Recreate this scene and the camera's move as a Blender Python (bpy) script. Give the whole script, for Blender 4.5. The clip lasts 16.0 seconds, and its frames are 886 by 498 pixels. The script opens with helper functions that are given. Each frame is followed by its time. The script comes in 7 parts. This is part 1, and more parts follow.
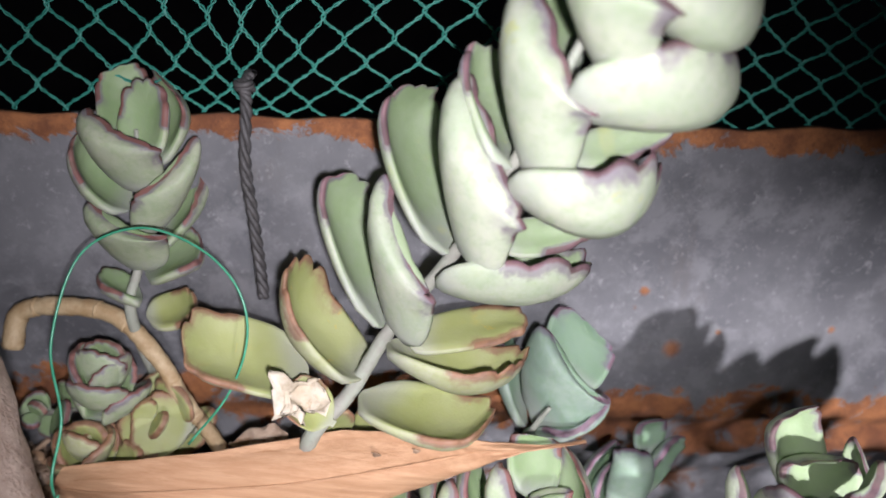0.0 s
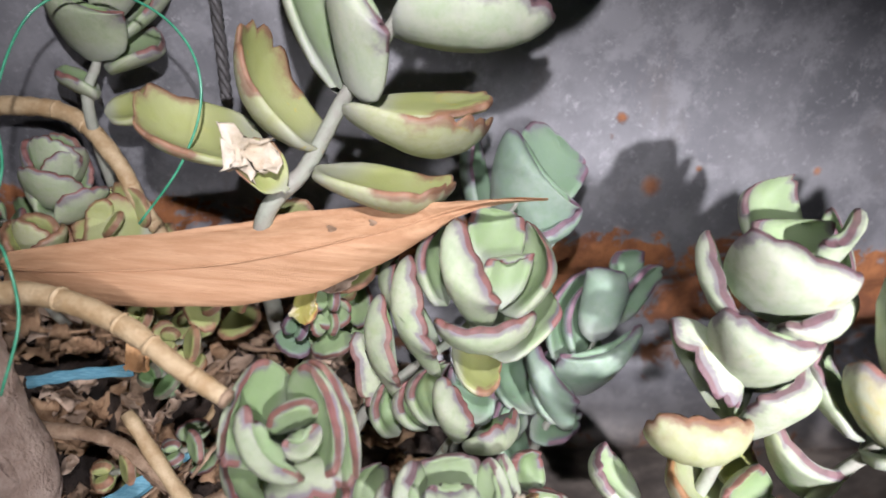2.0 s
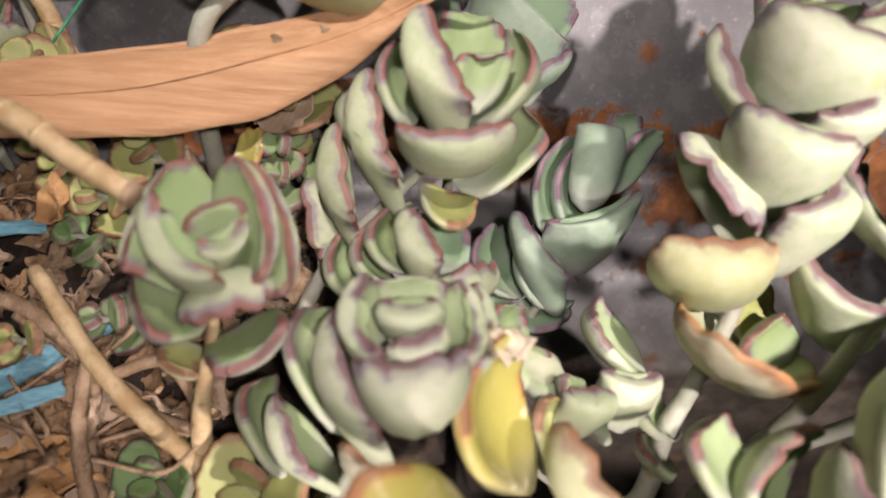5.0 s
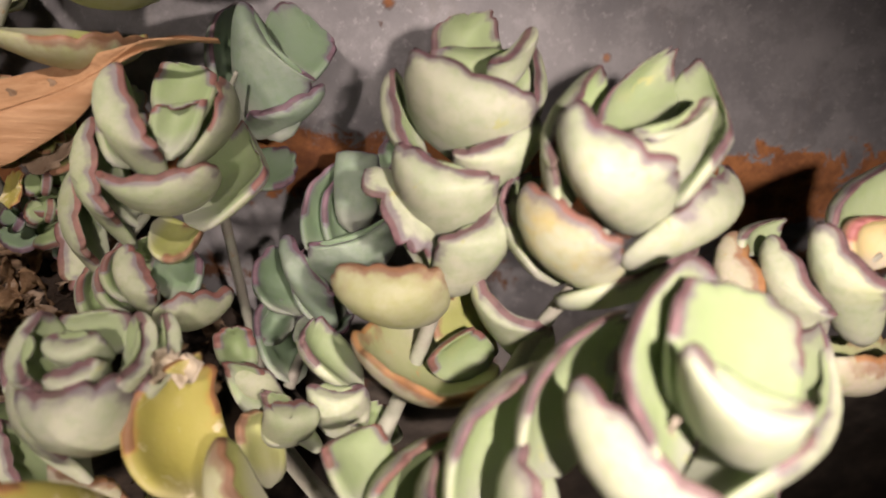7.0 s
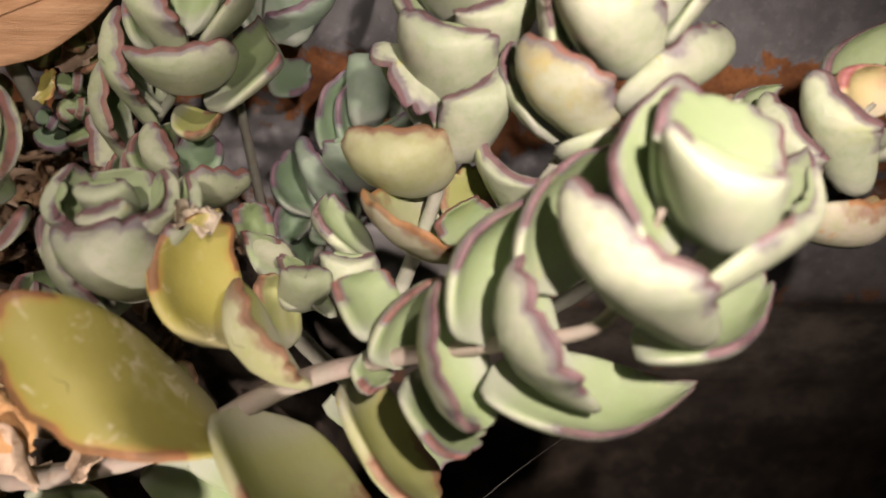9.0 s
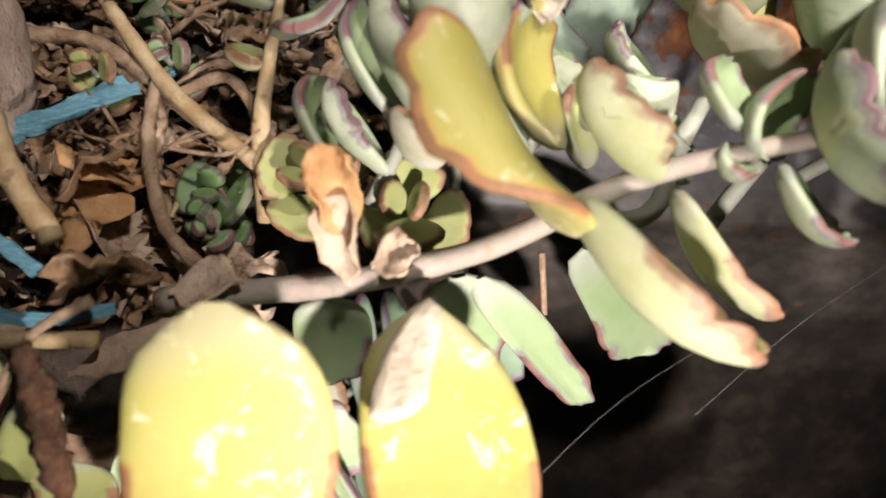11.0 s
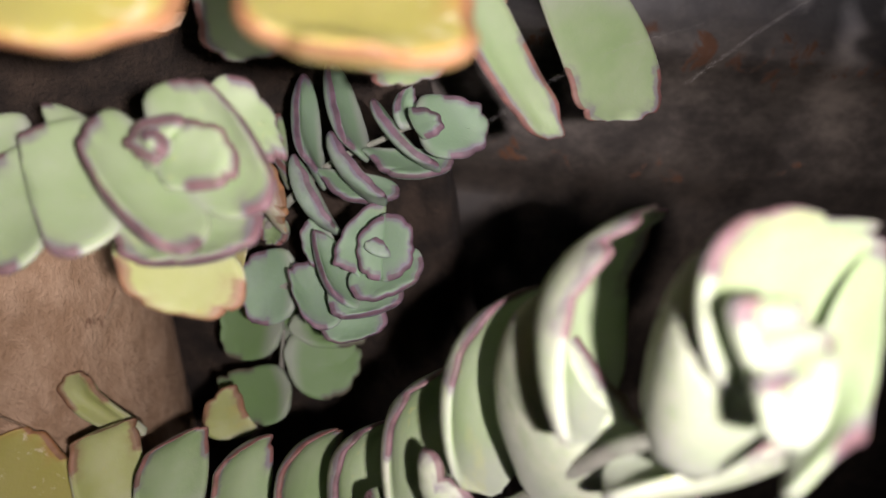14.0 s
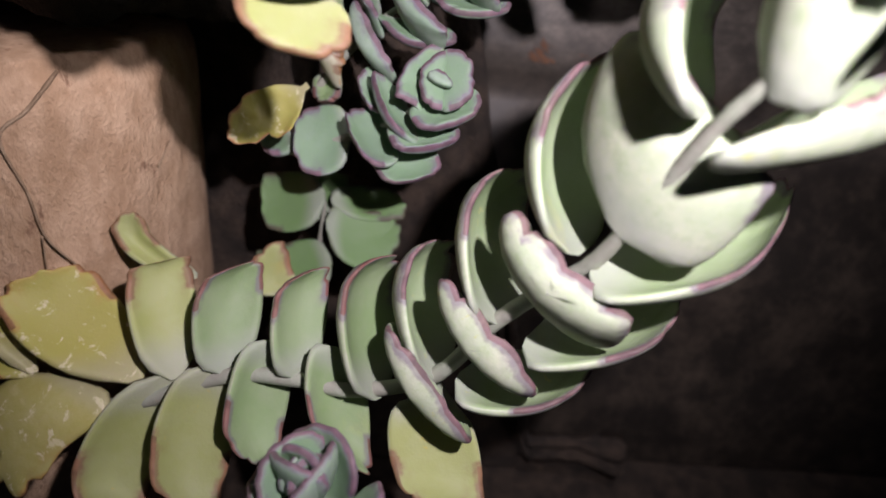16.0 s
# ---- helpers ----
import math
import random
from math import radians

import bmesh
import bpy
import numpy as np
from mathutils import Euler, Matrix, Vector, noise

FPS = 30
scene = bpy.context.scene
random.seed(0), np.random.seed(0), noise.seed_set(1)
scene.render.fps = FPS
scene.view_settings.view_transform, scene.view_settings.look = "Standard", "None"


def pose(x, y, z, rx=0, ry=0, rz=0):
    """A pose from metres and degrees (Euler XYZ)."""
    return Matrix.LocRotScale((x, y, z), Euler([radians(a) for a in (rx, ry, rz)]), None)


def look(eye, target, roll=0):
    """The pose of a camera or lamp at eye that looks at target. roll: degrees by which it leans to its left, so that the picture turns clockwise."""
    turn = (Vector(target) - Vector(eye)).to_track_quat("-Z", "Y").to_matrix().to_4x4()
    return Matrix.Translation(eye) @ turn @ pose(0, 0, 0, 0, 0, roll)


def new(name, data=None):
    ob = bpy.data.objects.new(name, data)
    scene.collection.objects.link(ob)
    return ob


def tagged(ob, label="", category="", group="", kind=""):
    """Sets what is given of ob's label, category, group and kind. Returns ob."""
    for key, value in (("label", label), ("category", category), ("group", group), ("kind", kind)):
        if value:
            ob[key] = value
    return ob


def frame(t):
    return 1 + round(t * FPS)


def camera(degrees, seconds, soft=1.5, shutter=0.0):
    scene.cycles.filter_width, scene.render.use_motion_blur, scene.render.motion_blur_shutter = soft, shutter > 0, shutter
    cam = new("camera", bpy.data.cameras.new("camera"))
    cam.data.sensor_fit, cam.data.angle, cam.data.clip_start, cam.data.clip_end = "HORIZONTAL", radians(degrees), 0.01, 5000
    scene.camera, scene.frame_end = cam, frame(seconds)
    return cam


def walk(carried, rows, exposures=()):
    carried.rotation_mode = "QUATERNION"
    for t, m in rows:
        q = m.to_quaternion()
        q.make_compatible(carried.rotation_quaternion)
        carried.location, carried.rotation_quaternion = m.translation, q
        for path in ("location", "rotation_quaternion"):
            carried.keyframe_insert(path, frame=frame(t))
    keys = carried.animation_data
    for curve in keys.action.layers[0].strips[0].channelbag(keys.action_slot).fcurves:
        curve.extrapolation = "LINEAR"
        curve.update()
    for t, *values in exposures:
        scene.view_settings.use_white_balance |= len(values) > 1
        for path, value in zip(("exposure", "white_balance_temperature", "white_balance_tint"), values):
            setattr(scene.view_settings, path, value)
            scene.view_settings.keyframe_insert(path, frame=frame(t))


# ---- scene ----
cam = camera(70.0, 16.0, soft=1.7)
cam.data.dof.use_dof, cam.data.dof.focus_distance, cam.data.dof.aperture_fstop = True, 0.142, 10.5
PATH = [
    (0, 0.0055, 0.0440, 0.4711, 49.35, -2.81, 3.10),
    (0.5, -0.0054, 0.0484, 0.4551, 49.50, -4.18, 3.20),
    (1, -0.0043, 0.0449, 0.4498, 49.28, -3.98, 3.21),
    (1.5, 0.0092, 0.0292, 0.4388, 50.20, -3.40, 3.75),
    (2, 0.0200, 0.0136, 0.4253, 51.18, -3.17, 4.14),
    (2.5, 0.0249, 0.0115, 0.4218, 51.49, -3.47, 4.68),
    (3, 0.0249, 0.0076, 0.4199, 51.69, -3.30, 4.79),
    (3.5, 0.0218, 0.0052, 0.3922, 52.78, -3.72, 4.75),
    (3.7, 0.0222, 0.0072, 0.3843, 52.94, -3.84, 4.81),
    (5.8, 0.0452, 0.0067, 0.3813, 53.44, -3.36, 3.16),
    (6, 0.0559, 0.0064, 0.3841, 53.15, -2.74, 3.52),
    (6.5, 0.0701, 0.0078, 0.3906, 52.97, -2.88, 2.47),
    (7, 0.0840, 0.0051, 0.3962, 52.71, -1.79, 2.75),
    (7.5, 0.0945, 0.0031, 0.3971, 52.80, -1.38, 3.19),
    (8, 0.1111, 0.0057, 0.4021, 52.77, -0.79, 2.94),
    (8.5, 0.1090, -0.0025, 0.3913, 53.04, -0.62, 3.17),
    (9, 0.0890, -0.0155, 0.3780, 53.07, 0.00, 4.07),
    (9.5, 0.0626, -0.0207, 0.3724, 54.50, -2.82, 2.92),
    (10, 0.0420, -0.0288, 0.3662, 54.34, -3.28, 3.64),
    (10.2, 0.0370, -0.0289, 0.3604, 54.20, -3.14, 4.43),
    (12.3, 0.0247, -0.0550, 0.3230, 56.58, -4.79, 3.59),
    (12.5, 0.0260, -0.0518, 0.3212, 56.28, -4.86, 3.45),
    (13, 0.0272, -0.0523, 0.3022, 56.25, -4.94, 3.52),
    (13.5, 0.0307, -0.0475, 0.2912, 55.90, -5.09, 3.73),
    (14, 0.0426, -0.0514, 0.2771, 56.40, -4.88, 4.20),
    (14.5, 0.0464, -0.0620, 0.2688, 56.97, -5.60, 5.18),
    (15, 0.0454, -0.0679, 0.2627, 57.65, -6.03, 5.10),
    (15.5, 0.0378, -0.0721, 0.2567, 57.70, -6.15, 4.45),
    (16, 0.0284, -0.0820, 0.2392, 58.79, -6.95, 2.82),
]
EXPOSURES = [
    (0.0, 0.6, 5750, 23),
    (3.7, 0.55, 5950, 22),
    (5.8, 0.16, 7100, 29),
    (8.5, -0.42, 7200, 29),
    (9.5, -0.1, 7150, 25),
    (10.2, 0.40, 6900, 24),
    (12.3, -0.12, 6200, 17),
    (13.5, -0.45, 6300, 22),
    (14.5, -0.45, 6250, 29),
    (16.0, 0.02, 6000, 29),
]
walk(cam, [(t, pose(x, y, z, rx, ry, rz)) for t, x, y, z, rx, ry, rz in PATH], EXPOSURES)

# ---- light: night, four fixed spots stand in for one flash carried with the camera ----
world = bpy.data.worlds.new("night")
world.use_nodes = True
world.node_tree.nodes["Background"].inputs[0].default_value = (0.30, 0.34, 0.42, 1)
world.node_tree.nodes["Background"].inputs[1].default_value = 0.02
scene.world = world


def flash_stand_in(name, eye, target, watts, cone, size=0.0035):
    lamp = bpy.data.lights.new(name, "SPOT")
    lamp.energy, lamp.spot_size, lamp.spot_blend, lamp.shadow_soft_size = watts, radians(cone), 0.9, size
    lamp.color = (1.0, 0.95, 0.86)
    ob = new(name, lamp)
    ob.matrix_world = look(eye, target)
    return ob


# All lit at once, each added near one stretch of the camera's path along the bed.
flash_stand_in("flash_stand_in", (0.016, 0.027, 0.475), (-0.014, 0.173, 0.354), 1.25, 84)
flash_stand_in("flash_stand_in", (0.045, -0.015, 0.404), (-0.012, 0.099, 0.291), 0.62, 72)
flash_stand_in("flash_stand_in", (0.121, -0.019, 0.417), (0.120, 0.098, 0.306), 2.20, 72)
flash_stand_in("flash_stand_in", (0.068, -0.079, 0.291), (0.032, 0.064, 0.200), 2.45, 94)

# ---- materials ----


class Nodes:
    """A small helper that strings shader nodes together."""

    def __init__(self, name, rough=0.6):
        self.mat = bpy.data.materials.new(name)
        self.mat.use_nodes = True
        self.tree = self.mat.node_tree
        self.bsdf = self.tree.nodes["Principled BSDF"]
        self.bsdf.inputs["Roughness"].default_value = rough
        self.coord = self.tree.nodes.new("ShaderNodeTexCoord")
        self.info = self.tree.nodes.new("ShaderNodeObjectInfo")

    def link(self, a, b):
        self.tree.links.new(a, b)

    def noise(self, scale, detail=4.0, rough=0.6, stretch=(1, 1, 1), space="Object", distort=0.0):
        mapping = self.tree.nodes.new("ShaderNodeMapping")
        mapping.inputs["Scale"].default_value = stretch
        self.link(self.coord.outputs[space], mapping.inputs["Vector"])
        n = self.tree.nodes.new("ShaderNodeTexNoise")
        n.noise_dimensions = "4D"
        n.inputs["Scale"].default_value, n.inputs["Detail"].default_value = scale, detail
        n.inputs["Roughness"].default_value, n.inputs["Distortion"].default_value = rough, distort
        self.link(mapping.outputs[0], n.inputs["Vector"])
        self.link(self.math("MULTIPLY", self.info.outputs["Random"], 37.0), n.inputs["W"])
        return n.outputs["Fac"]

    def math(self, op, a, b=0.0, c=0.0, clamp=False):
        n = self.tree.nodes.new("ShaderNodeMath")
        n.operation, n.use_clamp = op, clamp
        for slot, v in enumerate((a, b, c)):
            if isinstance(v, (int, float)):
                n.inputs[slot].default_value = v
            else:
                self.link(v, n.inputs[slot])
        return n.outputs[0]

    def band(self, v, lo, hi):
        n = self.tree.nodes.new("ShaderNodeMapRange")
        n.interpolation_type = "SMOOTHSTEP"
        n.inputs["From Min"].default_value, n.inputs["From Max"].default_value = lo, hi
        self.link(v, n.inputs["Value"])
        return n.outputs[0]

    def mix(self, fac, a, b):
        n = self.tree.nodes.new("ShaderNodeMix")
        n.data_type = "RGBA"
        for slot, v in ((0, fac), (6, a), (7, b)):
            if isinstance(v, (int, float)):
                n.inputs[slot].default_value = v
            elif isinstance(v, tuple):
                n.inputs[slot].default_value = (*v, 1)
            else:
                self.link(v, n.inputs[slot])
        return n.outputs[2]

    def attr(self, name):
        n = self.tree.nodes.new("ShaderNodeAttribute")
        n.attribute_name = name
        return n.outputs["Fac"]

    def colour(self, c):
        self.link(c, self.bsdf.inputs["Base Color"])

    def rough(self, r):
        self.link(r, self.bsdf.inputs["Roughness"])

    def bump(self, h, strength, distance):
        n = self.tree.nodes.new("ShaderNodeBump")
        n.inputs["Strength"].default_value, n.inputs["Distance"].default_value = strength, distance
        self.link(h, n.inputs["Height"])
        self.link(n.outputs[0], self.bsdf.inputs["Normal"])
        return self.mat


def leaf_material(name, back, back_pale, front, rim_a, rim_b, fleck, fleck_at=0.64, base=(0.33, 0.34, 0.31), rim_from=0.775):
    """Fleshy leaf: waxy bloom, greener upper face, coloured scalloped rim, scar flecks."""
    m = Nodes(name, 0.48)
    broad, fine, cells = m.noise(90, 3), m.noise(420, 4, 0.7), m.noise(1600, 2)
    under = m.mix(m.band(broad, 0.35, 0.68), back, back_pale)
    under = m.mix(m.math("MULTIPLY", m.band(fine, 0.42, 0.70), 0.42), under, front)
    over = m.mix(m.math("MULTIPLY", m.band(broad, 0.3, 0.7), 0.45), front, back)
    c = m.mix(m.band(m.attr("upper"), 0.45, 0.6), under, over)
    along = m.attr("along")
    c = m.mix(m.math("MULTIPLY", m.band(along, 0.30, 0.06), 0.6), c, base)
    scar = m.noise(150, 5, 0.75, (1, 1, 1), "Object", 0.8)
    c = m.mix(m.math("MULTIPLY", m.band(scar, fleck_at, fleck_at + 0.06), 0.75), c, fleck)
    aged = m.noise(48, 4, 0.6, (1, 1, 1), "Object", 0.4)
    c = m.mix(m.math("MULTIPLY", m.band(aged, 0.60, 0.74), 0.55), c, fleck)
    c = m.mix(m.math("MULTIPLY", m.math("MULTIPLY", m.band(m.attr("rim"), 0.45, 0.95), m.band(m.noise(120, 4), 0.45, 0.65)), 0.40), c, rim_a)
    shade = m.math("ADD", 0.90, m.math("MULTIPLY", m.info.outputs["Random"], 0.16))
    tint = m.tree.nodes.new("ShaderNodeVectorMath")
    tint.operation = "SCALE"
    m.link(c, tint.inputs[0])
    m.link(shade, tint.inputs["Scale"])
    ragged = m.math("MULTIPLY", m.math("SUBTRACT", m.noise(240, 5, 0.75), 0.5), 0.40)
    edge = m.math("ADD", m.attr("rim"), ragged)
    bloom = m.math("MULTIPLY", m.band(edge, rim_from, rim_from + 0.13), m.band(m.noise(130, 3), 0.30, 0.52))
    c = m.mix(m.math("MULTIPLY", bloom, 0.65), tint.outputs[0], rim_a)
    line = m.band(m.math("ADD", m.attr("rim"), m.math("MULTIPLY", ragged, 0.16)), 0.93, 0.97)
    m.colour(m.mix(m.math("MULTIPLY", line, 0.85), c, m.mix(m.band(m.noise(210, 3), 0.40, 0.62), rim_b, tuple(0.6 * v for v in rim_b))))
    m.rough(m.math("ADD", 0.50, m.math("MULTIPLY", fine, 0.26)))
    m.bsdf.inputs["Subsurface Weight"].default_value = 0.12
    m.bsdf.inputs["Subsurface Radius"].default_value = (0.002, 0.003, 0.001)
    m.bsdf.inputs["Subsurface Scale"].default_value = 0.6
    return m.bump(m.math("ADD", m.math("MULTIPLY", cells, 0.5), m.math("ADD", fine, broad)), 0.20, 0.0006)


PURPLE, MAROON = (0.135, 0.095, 0.145), (0.20, 0.075, 0.06)
M_PALE = leaf_material("pale_leaf", (0.36, 0.42, 0.29), (0.46, 0.49, 0.37), (0.25, 0.34, 0.17), PURPLE, (0.16, 0.075, 0.085), (0.42, 0.44, 0.18), 0.62)
M_GREEN = leaf_material("green_leaf", (0.29, 0.34, 0.22), (0.37, 0.40, 0.28), (0.20, 0.29, 0.13), PURPLE, MAROON, (0.30, 0.35, 0.14), 0.70)
M_BLUE = leaf_material("blue_green_leaf", (0.21, 0.29, 0.22), (0.28, 0.35, 0.28), (0.17, 0.27, 0.16), (0.15, 0.11, 0.17), (0.17, 0.09, 0.12), (0.24, 0.29, 0.14), 0.72)
M_LIME = leaf_material("lime_leaf", (0.37, 0.39, 0.21), (0.42, 0.44, 0.28), (0.30, 0.33, 0.11), MAROON, (0.26, 0.13, 0.07), (0.46, 0.36, 0.07), 0.62)
M_YELLOW = leaf_material("yellow_leaf", (0.37, 0.335, 0.105), (0.41, 0.38, 0.15), (0.34, 0.32, 0.075), (0.40, 0.23, 0.06), (0.28, 0.12, 0.06), (0.62, 0.57, 0.38), 0.56, (0.34, 0.32, 0.22), 0.84)
M_RED = leaf_material("reddened_leaf", (0.44, 0.42, 0.30), (0.48, 0.46, 0.36), (0.30, 0.36, 0.17), (0.22, 0.09, 0.05), (0.34, 0.16, 0.06), (0.48, 0.30, 0.14), 0.58, (0.50, 0.52, 0.46), 0.74)
M_PATCH = leaf_material("yellow_patched_leaf", (0.38, 0.43, 0.28), (0.47, 0.49, 0.36), (0.34, 0.33, 0.12), PURPLE, (0.26, 0.11, 0.08), (0.56, 0.40, 0.08), 0.60)
M_PINK = leaf_material("pink_heart_leaf", (0.62, 0.40, 0.30), (0.66, 0.50, 0.36), (0.50, 0.44, 0.22), (0.42, 0.12, 0.10), (0.34, 0.12, 0.12), (0.62, 0.48, 0.26), 0.60)
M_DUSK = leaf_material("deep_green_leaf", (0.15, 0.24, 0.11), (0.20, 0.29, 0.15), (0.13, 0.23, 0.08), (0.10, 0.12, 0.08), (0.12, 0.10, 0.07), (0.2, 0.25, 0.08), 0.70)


def plain_material(name, a, b, scale, rough=0.7, bump=0.3, depth=0.001, stretch=(1, 1, 1), third=None, detail=6.0, at=0.6, metal=0.0):
    m = Nodes(name, rough)
    n, fine = m.noise(scale, detail, 0.65, stretch), m.noise(scale * 7, 4, 0.7, stretch)
    c = m.mix(m.band(n, 0.35, 0.68), a, b)
    if third:
        c = m.mix(m.math("MULTIPLY", m.band(m.noise(scale * 0.6, 5, 0.7, stretch, "Object", 0.5), at, at + 0.08), 0.85), c, third)
    c = m.mix(m.math("MULTIPLY", m.band(fine, 0.5, 0.8), 0.35), c, tuple(v * 0.55 for v in a))
    m.colour(c)
    m.bsdf.inputs["Metallic"].default_value = metal
    m.rough(m.math("ADD", rough - 0.1, m.math("MULTIPLY", fine, 0.2)))
    return m.bump(m.math("ADD", n, m.math("MULTIPLY", fine, 0.5)), bump, depth)


M_STEM = plain_material("grey_green_stem", (0.27, 0.26, 0.22), (0.30, 0.33, 0.26), 150, 0.65, 0.5, 0.0008, third=(0.30, 0.20, 0.11), at=0.62)
M_OLD = plain_material("old_pinkish_stem", (0.31, 0.25, 0.21), (0.28, 0.26, 0.21), 130, 0.7, 0.5, 0.001, third=(0.34, 0.19, 0.09), at=0.58)
M_WOODY = plain_material("woody_stem", (0.34, 0.23, 0.11), (0.50, 0.39, 0.23), 170, 0.55, 0.6, 0.001, third=(0.20, 0.13, 0.07))
M_TWIG = plain_material("dry_twig", (0.22, 0.14, 0.08), (0.40, 0.29, 0.19), 220, 0.8, 0.9, 0.0014, third=(0.11, 0.065, 0.04), at=0.56)
M_SOIL = plain_material("soil", (0.020, 0.014, 0.010), (0.065, 0.044, 0.030), 90, 0.95, 1.0, 0.004, third=(0.15, 0.10, 0.06), at=0.66)
M_BAMBOO = plain_material("dry_bamboo_leaf", (0.40, 0.22, 0.11), (0.51, 0.31, 0.17), 34, 0.6, 0.7, 0.0006, (1, 22, 22), third=(0.32, 0.16, 0.07), at=0.60)
M_LITTER = plain_material("leaf_litter", (0.24, 0.14, 0.07), (0.45, 0.30, 0.17), 190, 0.8, 0.9, 0.0014, third=(0.12, 0.065, 0.035), at=0.55)
M_LITTER_PALE = plain_material("pale_leaf_litter", (0.40, 0.29, 0.20), (0.54, 0.42, 0.31), 200, 0.85, 0.8, 0.0012, third=(0.24, 0.14, 0.07), at=0.57)
M_ORANGE = plain_material("orange_dead_leaf", (0.40, 0.21, 0.08), (0.55, 0.34, 0.16), 160, 0.8, 0.8, 0.0012, third=(0.24, 0.12, 0.05), at=0.58)
M_STRAP = plain_material("blue_strap", (0.07, 0.21, 0.28), (0.16, 0.36, 0.44), 260, 0.5, 0.6, 0.0006, (1, 9, 9), third=(0.30, 0.42, 0.45), at=0.62)
M_NET = plain_material("green_net", (0.022, 0.18, 0.135), (0.05, 0.26, 0.20), 300, 0.4, 0.2, 0.0003)
M_WIRE = plain_material("green_wire", (0.03, 0.22, 0.12), (0.08, 0.34, 0.20), 300, 0.3, 0.1, 0.0002)
M_TWINE = plain_material("dark_twine", (0.035, 0.033, 0.032), (0.085, 0.08, 0.078), 240, 0.55, 0.4, 0.0006)
M_STUMP = plain_material("stump_wood", (0.38, 0.24, 0.14), (0.54, 0.37, 0.24), 130, 0.9, 1.0, 0.0016, (1.3, 1.3, 0.7), third=(0.22, 0.12, 0.07), at=0.60)
M_WITHER = plain_material("withered_white_leaf", (0.44, 0.37, 0.26), (0.58, 0.52, 0.41), 150, 0.7, 0.8, 0.0010, third=(0.30, 0.19, 0.09), at=0.60)
M_WET = plain_material("wet_rotten_wood", (0.05, 0.022, 0.010), (0.15, 0.075, 0.04), 260, 0.22, 1.0, 0.0016, third=(0.22, 0.13, 0.08), at=0.60)
M_POST = plain_material("weathered_post", (0.30, 0.22, 0.17), (0.46, 0.36, 0.29), 230, 0.9, 1.0, 0.0018, (1, 1, 0.6), third=(0.18, 0.12, 0.09), at=0.56)
M_THREAD = plain_material("web_thread", (0.2, 0.19, 0.18), (0.28, 0.27, 0.25), 50, 0.5, 0.0, 0.0001)


